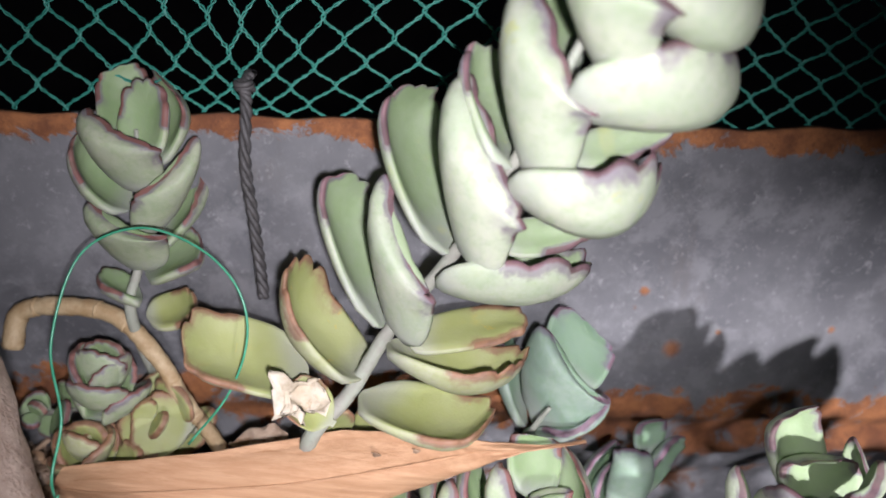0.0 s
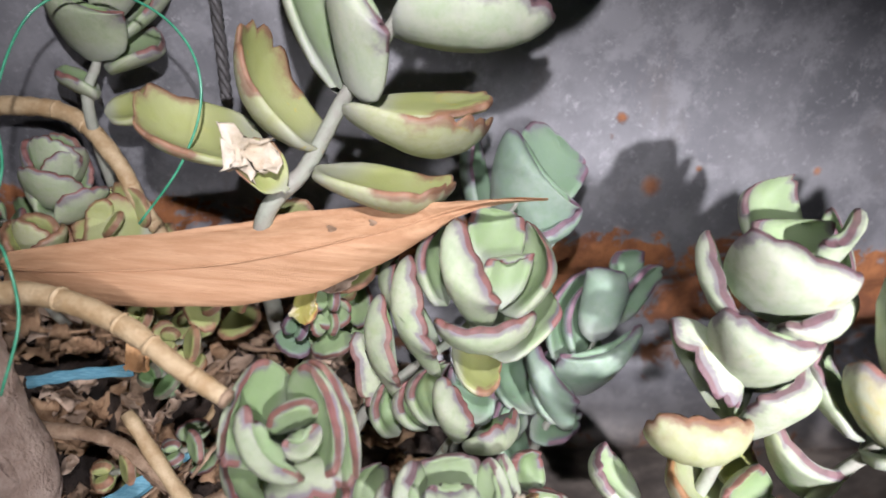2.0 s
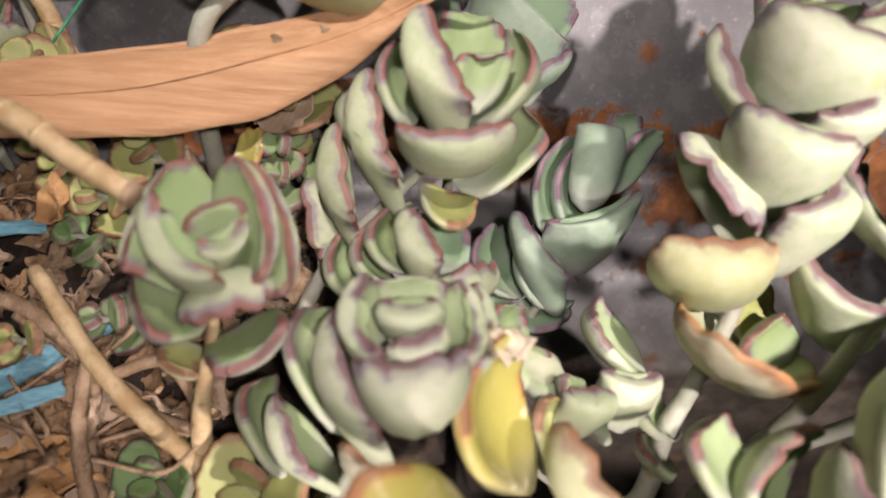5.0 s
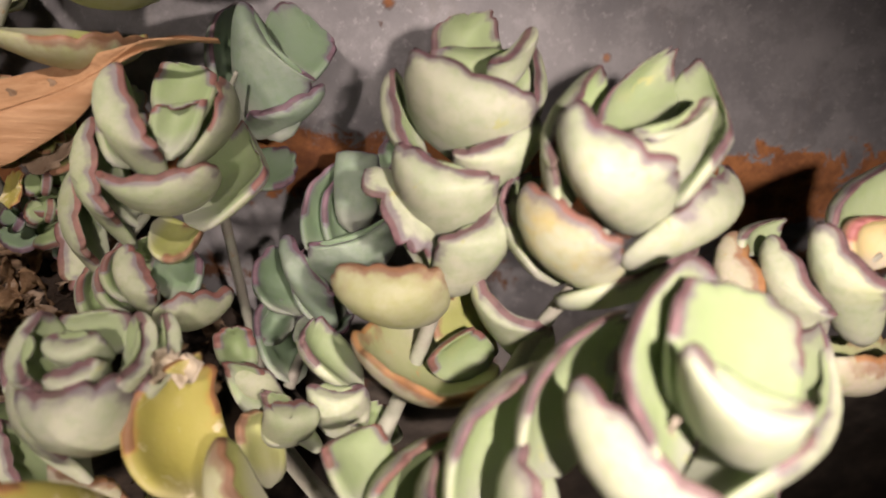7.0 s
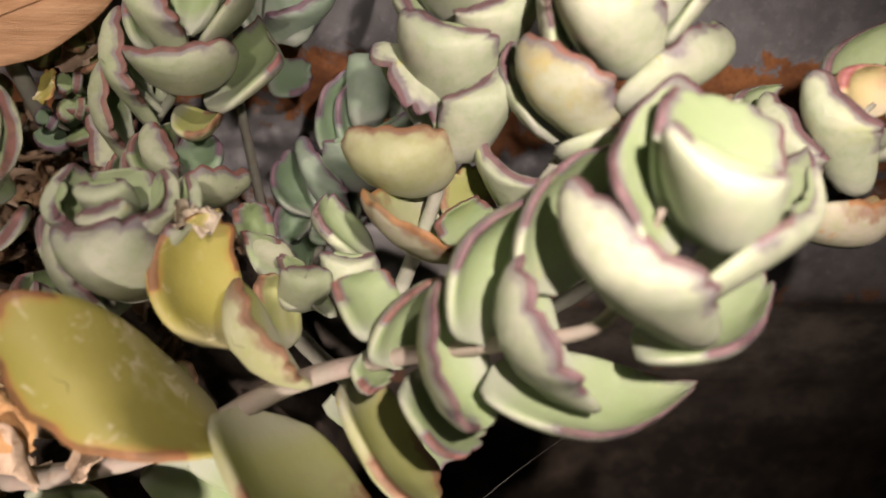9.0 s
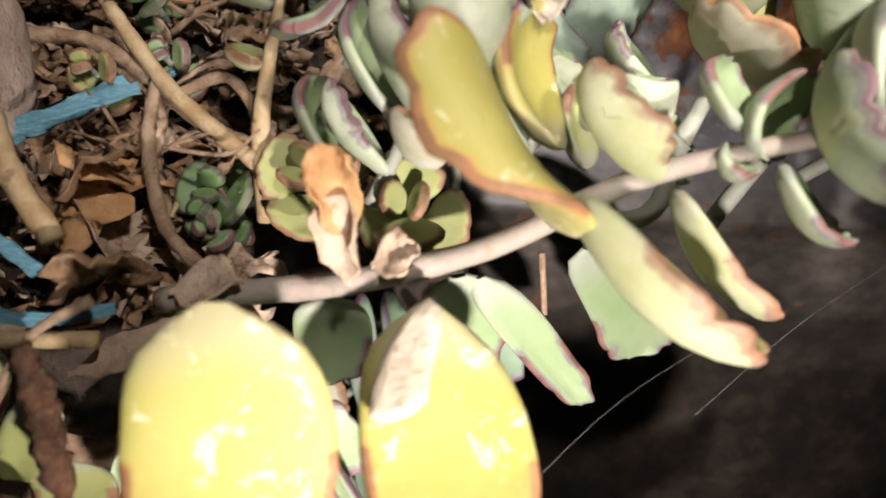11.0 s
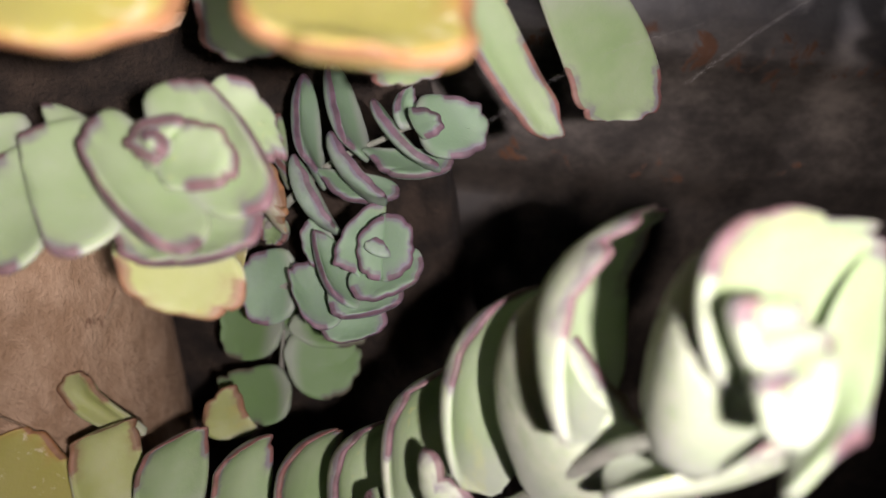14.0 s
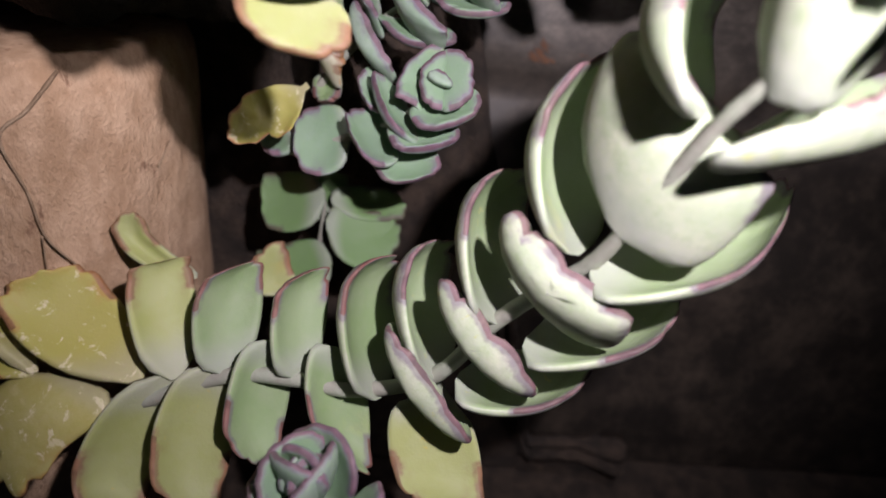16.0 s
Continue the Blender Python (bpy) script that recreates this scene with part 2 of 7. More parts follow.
def sheet_material():
    """Old galvanised sheet: spangled grey zinc, rust on the rim, on the fold and in spots, darker and browner below."""
    m = Nodes("galvanised_sheet", 0.5)
    big, mid, fine = m.noise(22, 5, 0.6), m.noise(85, 6, 0.7), m.noise(600, 4, 0.7)
    spangle = m.tree.nodes.new("ShaderNodeTexVoronoi")
    spangle.inputs["Scale"].default_value = 120
    m.link(m.coord.outputs["Object"], spangle.inputs["Vector"])
    zinc = m.mix(m.band(big, 0.35, 0.65), (0.115, 0.118, 0.125), (0.22, 0.222, 0.228))
    zinc = m.mix(m.math("MULTIPLY", m.band(m.noise(380, 5, 0.8), 0.54, 0.68), 0.7), zinc, (0.42, 0.42, 0.42))
    zinc = m.mix(m.math("MULTIPLY", m.band(mid, 0.45, 0.62), 0.75), zinc, (0.28, 0.282, 0.288))
    zinc = m.mix(m.math("MULTIPLY", spangle.outputs["Distance"], 0.5), zinc, (0.17, 0.17, 0.18))
    zinc = m.mix(m.math("MULTIPLY", m.band(m.noise(45, 6, 0.75, (1, 1, 0.4)), 0.56, 0.70), 0.5), zinc, (0.15, 0.135, 0.125))
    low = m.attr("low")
    low_tone = m.mix(m.band(m.noise(40, 7, 0.75, (0.8, 1, 1.3)), 0.38, 0.68), (0.05, 0.043, 0.037), (0.17, 0.145, 0.12))
    zinc = m.mix(m.band(low, 0.22, 0.52), zinc, low_tone)
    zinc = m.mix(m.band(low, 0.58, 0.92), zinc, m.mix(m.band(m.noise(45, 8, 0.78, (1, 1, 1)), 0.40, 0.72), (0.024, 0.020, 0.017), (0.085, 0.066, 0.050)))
    rust = m.mix(m.band(mid, 0.36, 0.66), (0.15, 0.055, 0.022), (0.36, 0.145, 0.05))
    rust = m.mix(m.math("MULTIPLY", m.band(fine, 0.5, 0.72), 0.55), rust, (0.09, 0.035, 0.02))
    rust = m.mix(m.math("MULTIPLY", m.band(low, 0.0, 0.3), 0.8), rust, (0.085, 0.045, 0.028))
    where = m.math("ADD", m.attr("rust"), m.math("MULTIPLY", m.math("SUBTRACT", m.noise(70, 7, 0.72, (1, 1, 1), "Object", 0.7), 0.5), 1.7))
    spots = m.noise(30, 3, 0.5)
    ragged = m.math("MULTIPLY", m.noise(420, 5, 0.75), 0.0030)
    blot = 0.0
    for place, size in (((0.0625, 0.1786, 0.3458), 0.0017), ((0.0745, 0.1745, 0.3271), 0.0034), ((0.0878, 0.1770, 0.3327), 0.0011), ((0.0606, 0.1770, 0.3408), 0.0010), ((0.1132, 0.1822, 0.3444), 0.0009), ((0.1649, 0.1870, 0.3467), 0.0014), ((0.2089, 0.1916, 0.3509), 0.0010), ((0.1235, 0.1800, 0.3330), 0.0014)):
        near = m.tree.nodes.new("ShaderNodeVectorMath")
        near.operation = "DISTANCE"
        near.inputs[1].default_value = place
        m.link(m.coord.outputs["Object"], near.inputs[0])
        reach = m.math("ADD", near.outputs["Value"], m.math("SUBTRACT", ragged, 0.0015))
        blot = m.math("MAXIMUM", blot, m.band(reach, size * 1.25, size * 0.55))
    fac = m.math("MAXIMUM", m.band(where, 0.46, 0.56), m.math("MULTIPLY", m.band(spots, 0.80, 0.83), 0.9))
    fac = m.math("MAXIMUM", fac, m.math("MULTIPLY", blot, 0.92))
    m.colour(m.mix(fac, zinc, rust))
    m.link(m.math("MULTIPLY", m.math("SUBTRACT", 1.0, fac), 0.30), m.bsdf.inputs["Metallic"])
    m.rough(m.math("ADD", 0.50, m.math("MULTIPLY", fac, 0.4)))
    return m.bump(m.math("ADD", m.math("MULTIPLY", mid, 0.5), m.math("MULTIPLY", m.math("MULTIPLY", fine, fac), 1.2)), 0.35, 0.0012)


M_SHEET = sheet_material()

# ---- shaping helpers ----


def mesh_of(name, verts, faces, material, attrs=(), smooth=True):
    me = bpy.data.meshes.new(name)
    me.from_pydata([tuple(v) for v in verts], [], faces)
    me.materials.append(material)
    for key, values in attrs:
        a = me.attributes.new(key, "FLOAT", "POINT")
        a.data.foreach_set("value", np.asarray(values, dtype=np.float32))
    me.polygons.foreach_set("use_smooth", [smooth] * len(me.polygons))
    me.update()
    return me


def part(name, mesh, parent, m=None, label=""):
    ob = new(name, mesh)
    ob.parent = parent
    if m is not None:
        ob.matrix_local = m
    return tagged(ob, label)


def thing(name, at, label, category, group="", kind=""):
    ob = new(name)
    ob.empty_display_size = 0.01
    ob.location = at
    return tagged(ob, label, category, group, kind)


def spline(points, steps=8):
    """A smooth line through a few control points."""
    p = np.array(points, float)
    p = np.vstack([2 * p[0] - p[1], p, 2 * p[-1] - p[-2]])
    out = []
    for i in range(1, len(p) - 2):
        for k in range(steps):
            t = k / steps
            a, b, c, d = p[i - 1 : i + 3]
            out.append(0.5 * (2 * b + (c - a) * t + (2 * a - 5 * b + 4 * c - d) * t * t + (3 * b - a - 3 * c + d) * t**3))
    out.append(p[-2])
    return np.array(out)


def tube(line, radii, sides=10, wobble=0.0, seed=0, knots=0.0):
    """Verts and faces of a closed tube along a line of points."""
    rng = np.random.default_rng(abs(seed))
    n = len(line)
    radii = np.interp(np.linspace(0, 1, n), np.linspace(0, 1, len(radii)), radii)
    tang = np.gradient(line, axis=0)
    tang /= np.linalg.norm(tang, axis=1)[:, None] + 1e-12
    side = np.cross(tang[0], (0.3, 0.2, 0.93))
    side /= np.linalg.norm(side)
    verts, faces = [], []
    for i in range(n):
        side = side - tang[i] * (side @ tang[i])
        side /= np.linalg.norm(side)
        up = np.cross(tang[i], side)
        swell = 1 + knots * (rng.random() - 0.5)
        for k in range(sides):
            a = 2 * np.pi * k / sides
            r = radii[i] * swell * (1 + wobble * (rng.random() - 0.5))
            verts.append(line[i] + r * (np.cos(a) * side + np.sin(a) * up))
    for i in range(n - 1):
        for k in range(sides):
            k2 = (k + 1) % sides
            faces.append((i * sides + k, i * sides + k2, (i + 1) * sides + k2, (i + 1) * sides + k))
    faces.append(tuple(range(sides))[::-1])
    faces.append(tuple(range((n - 1) * sides, n * sides)))
    return verts, faces


RINGS = (0.0, 0.3, 0.58, 0.78, 0.90, 0.96, 1.0)
N_SIDE = 21


def leaf_mesh(length, width, cup=1.2, bend=0.5, scallop=0.05, lobes=4.5, thick=0.0022, material=None, seed=0, petiole=0.07, crumple=0.0, full=0.62, form=None, blunt=0.47):
    """A fleshy leaf from its stalk at the origin along +Y, upper face +Z: obovate, scalloped at the far rim, cupped and bent upwards."""
    rng = np.random.default_rng(seed)
    s = np.linspace(0, 1, N_SIDE)
    half = []
    phase = rng.uniform(-0.2, 0.2, 2)
    for sgn, ph in ((-1, phase[0]), (1, phase[1])):
        u = np.sin(s * np.pi / 2) ** 1.1
        t = np.clip((u - petiole) / (1 - petiole), 0, 1)
        h = t**full * np.maximum(1 - t, 0) ** blunt
        h *= 0.5 * width / h.max()
        h = np.maximum(h, 0.06 * width * (1 - 0.2 * u) * (u < 0.6) + 0.0001)
        count = lobes * rng.uniform(0.85, 1.2)
        uneven = 0.45 + 0.55 * np.sin(s * rng.uniform(5, 11) + rng.uniform(0, 6)) ** 2
        wave = (np.abs(np.sin(np.pi * (count * s**1.3 + ph))) ** 0.7 - 0.62) * uneven
        grow = scallop * min(length, 1.1 * width) * wave * np.clip((s - 0.34) / 0.15, 0, 1) * (0.75 + 0.5 * rng.random())
        x = sgn * np.maximum(h + grow * np.clip(h / (0.25 * width), 0.0, 1), 0.0004)
        y = u * length + grow * np.clip((t - 0.6) / 0.3, 0, 1)
        x[-1] = 0
        half.append(np.stack([x, y], 1))
    half[1][-1] = half[0][-1]
    outline = np.vstack([half[0], half[1][:-1][::-1]])
    n = N_SIDE - 1
    cols = len(outline)
    verts, rim, upper, along, faces = [], [], [], [], []
    index = {}
    for side in (1, -1):
        for k, r in enumerate(RINGS):
            for j in range(cols):
                if k == 0 and j > n:
                    index[side, k, j] = index[side, k, 2 * n - j]
                    continue
                if side == -1 and k == len(RINGS) - 1:
                    index[side, k, j] = index[1, k, j]
                    continue
                px, py = outline[j]
                u = py / length
                sy = min(py, length * (petiole + (u - petiole) * 0.74)) if u > petiole else py
                x, y = px * r, sy + (py - sy) * r
                z = side * 0.5 * (thick if u > 0.5 else min(thick, abs(px) * 0.9 + 0.0005)) * math.sqrt(max(0, 1 - r**6)) if r < 1 else 0
                index[side, k, j] = len(verts)
                verts.append((x, y, z))
                rim.append(r * min(1, max(0, (u - 0.26) / 0.2)))
                upper.append(0.5 if r == 1 else (1.0 if side > 0 else 0.0))
                along.append(u)
    for side in (1, -1):
        for k in range(len(RINGS) - 1):
            for j in range(cols - 1):
                a, b, c, d = (index[side, k, j], index[side, k, j + 1], index[side, k + 1, j + 1], index[side, k + 1, j])
                f = [v for i, v in enumerate((a, b, c, d)) if v not in (a, b, c, d)[:i]]
                if len(f) > 2:
                    faces.append(tuple(f) if side < 0 else tuple(f[::-1]))
    v = np.array(verts)
    if crumple:
        for i in range(len(v)):
            q = noise.noise_vector(Vector(v[i]) * (2.2 / length) + Vector((seed * 3.7, 0, 0)))
            q2 = noise.noise_vector(Vector(v[i]) * (7.5 / length) + Vector((0, seed * 1.9, 4)))
            v[i] += (np.array(q) + 0.38 * np.array(q2)) * crumple * length * (v[i, 1] / length)
    v[:, 2] += 0.011 * length * np.sin(v[:, 0] / width * 9 + seed) * np.clip(v[:, 1] / length, 0, 1) ** 2
    if form:
        v = form(v[:, 0] / (0.5 * width), v[:, 1] / length, v[:, 2])
        cup = bend = 0
    kx = cup / width
    if abs(kx) > 1e-3:
        a = v[:, 0] * kx * np.clip(v[:, 1] / (0.35 * length), 0.1, 1)
        k = kx * np.clip(v[:, 1] / (0.35 * length), 0.1, 1)
        v[:, 0], v[:, 2] = (1 / k - v[:, 2]) * np.sin(a), 1 / k - (1 / k - v[:, 2]) * np.cos(a)
    ky = bend / length
    if abs(ky) > 1e-3:
        a = v[:, 1] * ky
        v[:, 1], v[:, 2] = (1 / ky - v[:, 2]) * np.sin(a), 1 / ky - (1 / ky - v[:, 2]) * np.cos(a)
    return mesh_of("leaf", v, faces, material or M_PALE, (("rim", rim), ("upper", upper), ("along", along)))


def leaf_pose(at, axis, azimuth, elevation, twist=0.0):
    """A leaf's pose on a stem that runs along axis. azimuth: 0 to the right, 90 to the viewer's side, 180 left, 270 behind.
    elevation: degrees between stem and leaf."""
    t = Vector(axis).normalized()
    a0 = Vector((1, 0, 0))
    a0 = (a0 - t * a0.dot(t)).normalized()
    a1 = t.cross(a0)
    if a1.dot(Vector((0, -0.8, -0.6))) < 0:
        a1 = -a1
    az, el = radians(azimuth), radians(elevation)
    out = a0 * math.cos(az) + a1 * math.sin(az)
    y = t * math.cos(el) + out * math.sin(el)
    z = -out * math.cos(el) + t * math.sin(el)
    x = y.cross(z)
    m = Matrix((x, y, z)).transposed().to_4x4()
    return Matrix.Translation(at) @ m @ pose(0, 0, 0, 0, twist, 0)


SERIAL = [0]


def put_leaf(plant, at, axis, azimuth, elevation, length, width=None, material=None, cup=1.2, bend=0.5, twist=0.0, scallop=0.05, label="", thick=0.0022, crumple=0.0, petiole=0.07, full=0.62):
    SERIAL[0] += 1
    me = leaf_mesh(length, width or length * 1.25, cup, bend, scallop, 4.5, thick, material, SERIAL[0], petiole, crumple, full)
    return part("leaf", me, plant, Matrix.Translation(-Vector(plant.location)) @ leaf_pose(at, axis, azimuth, elevation, twist), label)


def along(line, s):
    """The place and direction at the share s of a line's length."""
    seg = np.linalg.norm(np.diff(line, axis=0), axis=1)
    cum = np.r_[0, np.cumsum(seg)] / seg.sum()
    at = np.array([np.interp(s, cum, line[:, k]) for k in range(3)])
    lo, hi = max(0, s - 0.04), min(1, s + 0.04)
    ax = np.array([np.interp(hi, cum, line[:, k]) - np.interp(lo, cum, line[:, k]) for k in range(3)])
    return Vector(at), Vector(ax)


def succulent(label, points, radii, pairs, material, stem=None, group="succulents in the bed", seed=0):
    """A plant: stem line, then leaf pairs (share, length, elevation, azimuth, options). Each pair stands across the last one."""
    line = spline(points)
    plant = thing("succulent_plant", points[0], label, "succulent", group)
    v, f = tube(line - line[0], radii, 9, 0.06, seed, 0.08)
    part("stem", mesh_of("stem", v, f, stem or M_STEM), plant)
    rng = np.random.default_rng(seed + 11)
    for s, length, elev, az, *more in pairs:
        opts = dict(more[0]) if more else {}
        sides = opts.pop("sides", (0, 180))
        at, ax = along(line, min(s, 1.0))
        for turn in sides:
            o = dict(material=material, cup=1.7, bend=0.75)
            o.update(opts)
            put_leaf(plant, at, ax, az + turn + rng.uniform(-6, 6), elev + rng.uniform(-4, 4), length * rng.uniform(0.95, 1.05), twist=rng.uniform(-5, 5), **o)
    return plant


def rosette(length, az, count=5, s0=0.45, open_=75, close=10, small=0.6, cup=1.7, bend=0.9, power=0.7):
    """Leaf pairs from s0 to the tip of a stem, wide open below and closed above."""
    out = []
    for i in range(count):
        k = i / (count - 1)
        out.append((s0 + (1 - s0) * k**power, length * (1 - (1 - small) * k**2.2), open_ + (close - open_) * k, az + 90 * i, dict(cup=cup * (0.75 + 0.35 * k), bend=bend)))
    return out


RIGHT, ABOVE, NEAR = Vector((1, 0, 0)), Vector((0, 0.6, 0.8)), Vector((0, -0.8, 0.6))


def blade(plant, base, tip, face, width, material, cup=1.8, bend=0.7, petiole=0.06, full=0.62):
    """A leaf from base to tip; face: the way of its upper side, as shares to the right, up the slope and to the viewer."""
    SERIAL[0] += 1
    base, tip = Vector(base), Vector(tip)
    chord = tip - base
    length = chord.length / (math.sin(bend / 2) / (bend / 2))
    width *= (cup / 2) / math.sin(cup / 2)
    y = chord.normalized()
    z = RIGHT * face[0] + ABOVE * face[1] + NEAR * face[2]
    z = (z - y * z.dot(y)).normalized()
    x = y.cross(z)
    m = Matrix((x, y, z)).transposed().to_4x4() @ pose(0, 0, 0, -math.degrees(bend / 2), 0, 0)
    me = leaf_mesh(length, width, cup, bend, 0.072, 3.8, 0.0026, material, SERIAL[0], petiole, 0.035 if material in (M_YELLOW, M_LIME, M_RED) else 0.014, full)
    return part("leaf", me, plant, Matrix.Translation(base - Vector(plant.location)) @ m)


def whorl(plant, line, material, roll=45, n=7, size=0.022, gap=0.008, open_=70, low=1.0, cup=2.0, bend=1.0, wide=0.92, inner=0.5, start=0, close=9, twist=0.0, flare=0.0, full=0.62, mats=(), skip=()):
    """Leaf pairs set crosswise down a stem from its tip: closed cups in the heart, wide open below."""
    rng = np.random.default_rng(SERIAL[0] + 5)
    total = np.linalg.norm(np.diff(line, axis=0), axis=1).sum()
    for i in range(start, n):
        down = gap * (i - 1.6 * (1 - math.exp(-i / 1.6)))
        at, ax = along(line, max(0.0, 1 - down / total))
        k = 1 - math.exp(-i / 1.75)
        length = size * (inner + (1 - inner) * (1 - math.exp(-i / 1.1))) * (1 + (low - 1) * max(0, i - 2) / max(1, n - 3))
        kind = material
        for at_i, other in mats:
            kind = other if i >= at_i else kind
        for j in (0, 1):
            if (i, j) in skip:
                continue
            el = close + (open_ - close) * k + flare * max(0, i - 3) + rng.uniform(-5, 5)
            put_leaf(plant, at, ax, roll + 90 * i + twist * i + 180 * j + rng.uniform(-9, 9), el, length * rng.uniform(0.93, 1.06), length * wide * (0.7 + 0.3 * min(1, i)) * rng.uniform(0.94, 1.06) * cup / 2 / math.sin(cup / 2), kind,
                     cup * (0.55 + 0.45 * min(1, k / 0.6)) * rng.uniform(0.9, 1.05), min(bend * rng.uniform(0.85, 1.1), radians(el) + 0.22), rng.uniform(-7, 7), 0.060, "", 0.0023, 0.014, 0.02, full)


def leafy(label, stem_points, radii, stem_material, leaves, rows=(), group="succulents in the bed"):
    """A plant from its stem line, its leaves, each (base, tip, face, width, material, options), and crosswise rows of leaves."""
    SERIAL[0] += 100 - SERIAL[0] % 100
    x, y, z = stem_points[0]
    if y > bed_edge(x) and z > bed_z(x, y):
        stem_points = [(x - 0.002, y + 0.007, bed_z(x, y) - 0.003)] + list(stem_points)
    line = spline(stem_points)
    plant = thing("succulent_plant", stem_points[0], label, "succulent", group)
    v, f = tube(line - line[0], radii, 10, 0.05, SERIAL[0], 0.10)
    part("stem", mesh_of("stem", v, f, stem_material), plant)
    for base, tip, face, width, material, *more in leaves:
        blade(plant, base, tip, face, width, material, **(more[0] if more else {}))
    for row in rows:
        whorl(plant, line, **row)
    return plant

def cup_leaf(plant, base, left, tip, right, belly, material, scallop=None, lobes=3.0, label=""):
    """A bowl-shaped leaf hung between its stalk, its two flanks and its tip; belly: how deep the bowl sags beneath its rim."""
    SERIAL[0] += 1
    base, left, tip, right = (np.array(p) for p in (base, left, tip, right))
    across, chord = (right - left) / 2, tip - base
    up = np.cross(across, chord)
    up /= np.linalg.norm(up)
    side = across / np.linalg.norm(across)
    low = (left + right) / 2 - up * belly
    scallop = scallop or (0.11 if material is M_YELLOW else 0.085)
    full, blunt = (0.42, 0.50) if material is M_YELLOW else (0.31, 0.43)
    petiole, turn = 0.03, 1.2
    um = petiole + (1 - petiole) * full / (full + blunt)

    def form(s, u, w):
        u = u[:, None]
        mid = base * (u - um) * (u - 1) / um + low * u * (u - 1) / (um * (um - 1)) + tip * u * (u - um) / (1 - um)
        a = (s * turn)[:, None]
        rise = (1 - np.cos(a)) / (1 - math.cos(turn))
        out = mid + across * np.sin(a) / math.sin(turn) + up * belly * rise
        return out - base + w[:, None] * (up * np.cos(a) - side * np.sin(a))

    span = np.linalg.norm(low - base) + np.linalg.norm(tip - low)
    width = 2 * np.linalg.norm(across) + 1.2 * belly
    me = leaf_mesh(span, width, 0, 0, scallop, lobes, 0.0038 if material is M_YELLOW else 0.0028, material, SERIAL[0], petiole, 0.030 if material in (M_YELLOW, M_LIME, M_RED) else 0.020, full, form, blunt)
    return part("leaf", me, plant, Matrix.Translation(Vector(base) - Vector(plant.location)), label)


def stemmed(label, points, radii, material, group="succulents in the bed"):
    """A bare stem, rooted in the heap, that leaves can be hung on."""
    SERIAL[0] += 100 - SERIAL[0] % 100
    x, y, z = points[0]
    if y > bed_edge(x) and z > bed_z(x, y):
        points = [(x - 0.002, y + 0.007, bed_z(x, y) - 0.003)] + list(points)
    line = spline(points)
    plant = thing("succulent_plant", points[0], label, "succulent", group)
    v, f = tube(line - line[0], radii, 10, 0.05, SERIAL[0], 0.10)
    part("stem", mesh_of("stem", v, f, material), plant)
    return plant


# ---- the setting ----


def wall_y(x, z):
    """The sheet leans outwards above its fold and stands steeper below."""
    lean = 0.27 * (z - 0.3286) if z > 0.300 else 0.27 * (0.300 - 0.3286) + 0.13 * (z - 0.300)
    return 0.1745 + 0.08 * (x - 0.07) + lean


def rim_z(x):
    return 0.391 + 0.012 * x


def build_sheet():
    xs = np.linspace(-0.62, 0.72, 150)
    ts = np.r_[np.linspace(0, 0.55, 40), np.linspace(0.56, 1, 64)]
    verts, rust, low, faces = [], [], [], []
    for x in xs:
        top = rim_z(x) + 0.0006 * math.sin(x * 210)
        for t in ts:
            z = t * top
            y = wall_y(x, z) + 0.0012 * math.sin(x * 31 + z * 9) + 0.0008 * math.sin(z * 90 + x * 14)
            fold = 0.306 - 0.02 * (x - 0.08)
            y += 0.0045 / (1 + math.exp((z - fold + 0.008) / 0.0016))
            y -= 0.004 * math.exp(-(((z - fold + 0.022) / 0.004) ** 2))
            y += 0.004 * math.exp(-(((z - 0.262) / 0.006) ** 2))
            y -= 0.005 * math.exp(-(((z - 0.225) / 0.007) ** 2)) - 0.004 * math.exp(-(((z - 0.17) / 0.008) ** 2))
            rv = 0.74 * math.exp(-(((z - top) / 0.0085) ** 2)) + 0.64 * math.exp(-(((z - fold + 0.004 + 0.006 * min(1, max(0, 12 * (x - 0.02)))) / (0.0150 + 0.006 * min(1, max(0, 12 * (x - 0.02))))) ** 4))
            rv += 0.50 * math.exp(-(((z - 0.262) / 0.012) ** 2)) + 0.46 * math.exp(-(((z - 0.222) / 0.014) ** 2)) + 0.38 * math.exp(-(((z - 0.185) / 0.010) ** 2))
            verts.append((x, y, z))
            rust.append(rv)
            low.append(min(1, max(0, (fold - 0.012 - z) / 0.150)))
    n = len(ts)
    front = len(verts)
    for (x, y, z), a, b in list(zip(verts, rust, low)):
        verts.append((x, y + 0.0022, z))
        rust.append(a)
        low.append(b)
    for i in range(len(xs) - 1):
        for k in range(n - 1):
            a = i * n + k
            faces.append((a, a + n, a + n + 1, a + 1))
            faces.append((front + a, front + a + 1, front + a + n + 1, front + a + n))
        a = i * n + n - 1
        faces.append((a, a + n, front + a + n, front + a))
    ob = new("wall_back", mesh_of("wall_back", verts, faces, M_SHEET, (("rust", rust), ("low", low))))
    return tagged(ob, "grey galvanised metal sheet with rusty rim and fold", "metal sheet", "", "structure")


build_sheet()


def bed_edge(x):
    """Where the heap breaks off in front: it reaches out over the stump and draws back beside it."""
    return 0.062 if x < -0.062 else 0.062 + min(0.062, (x + 0.062) * 1.3)


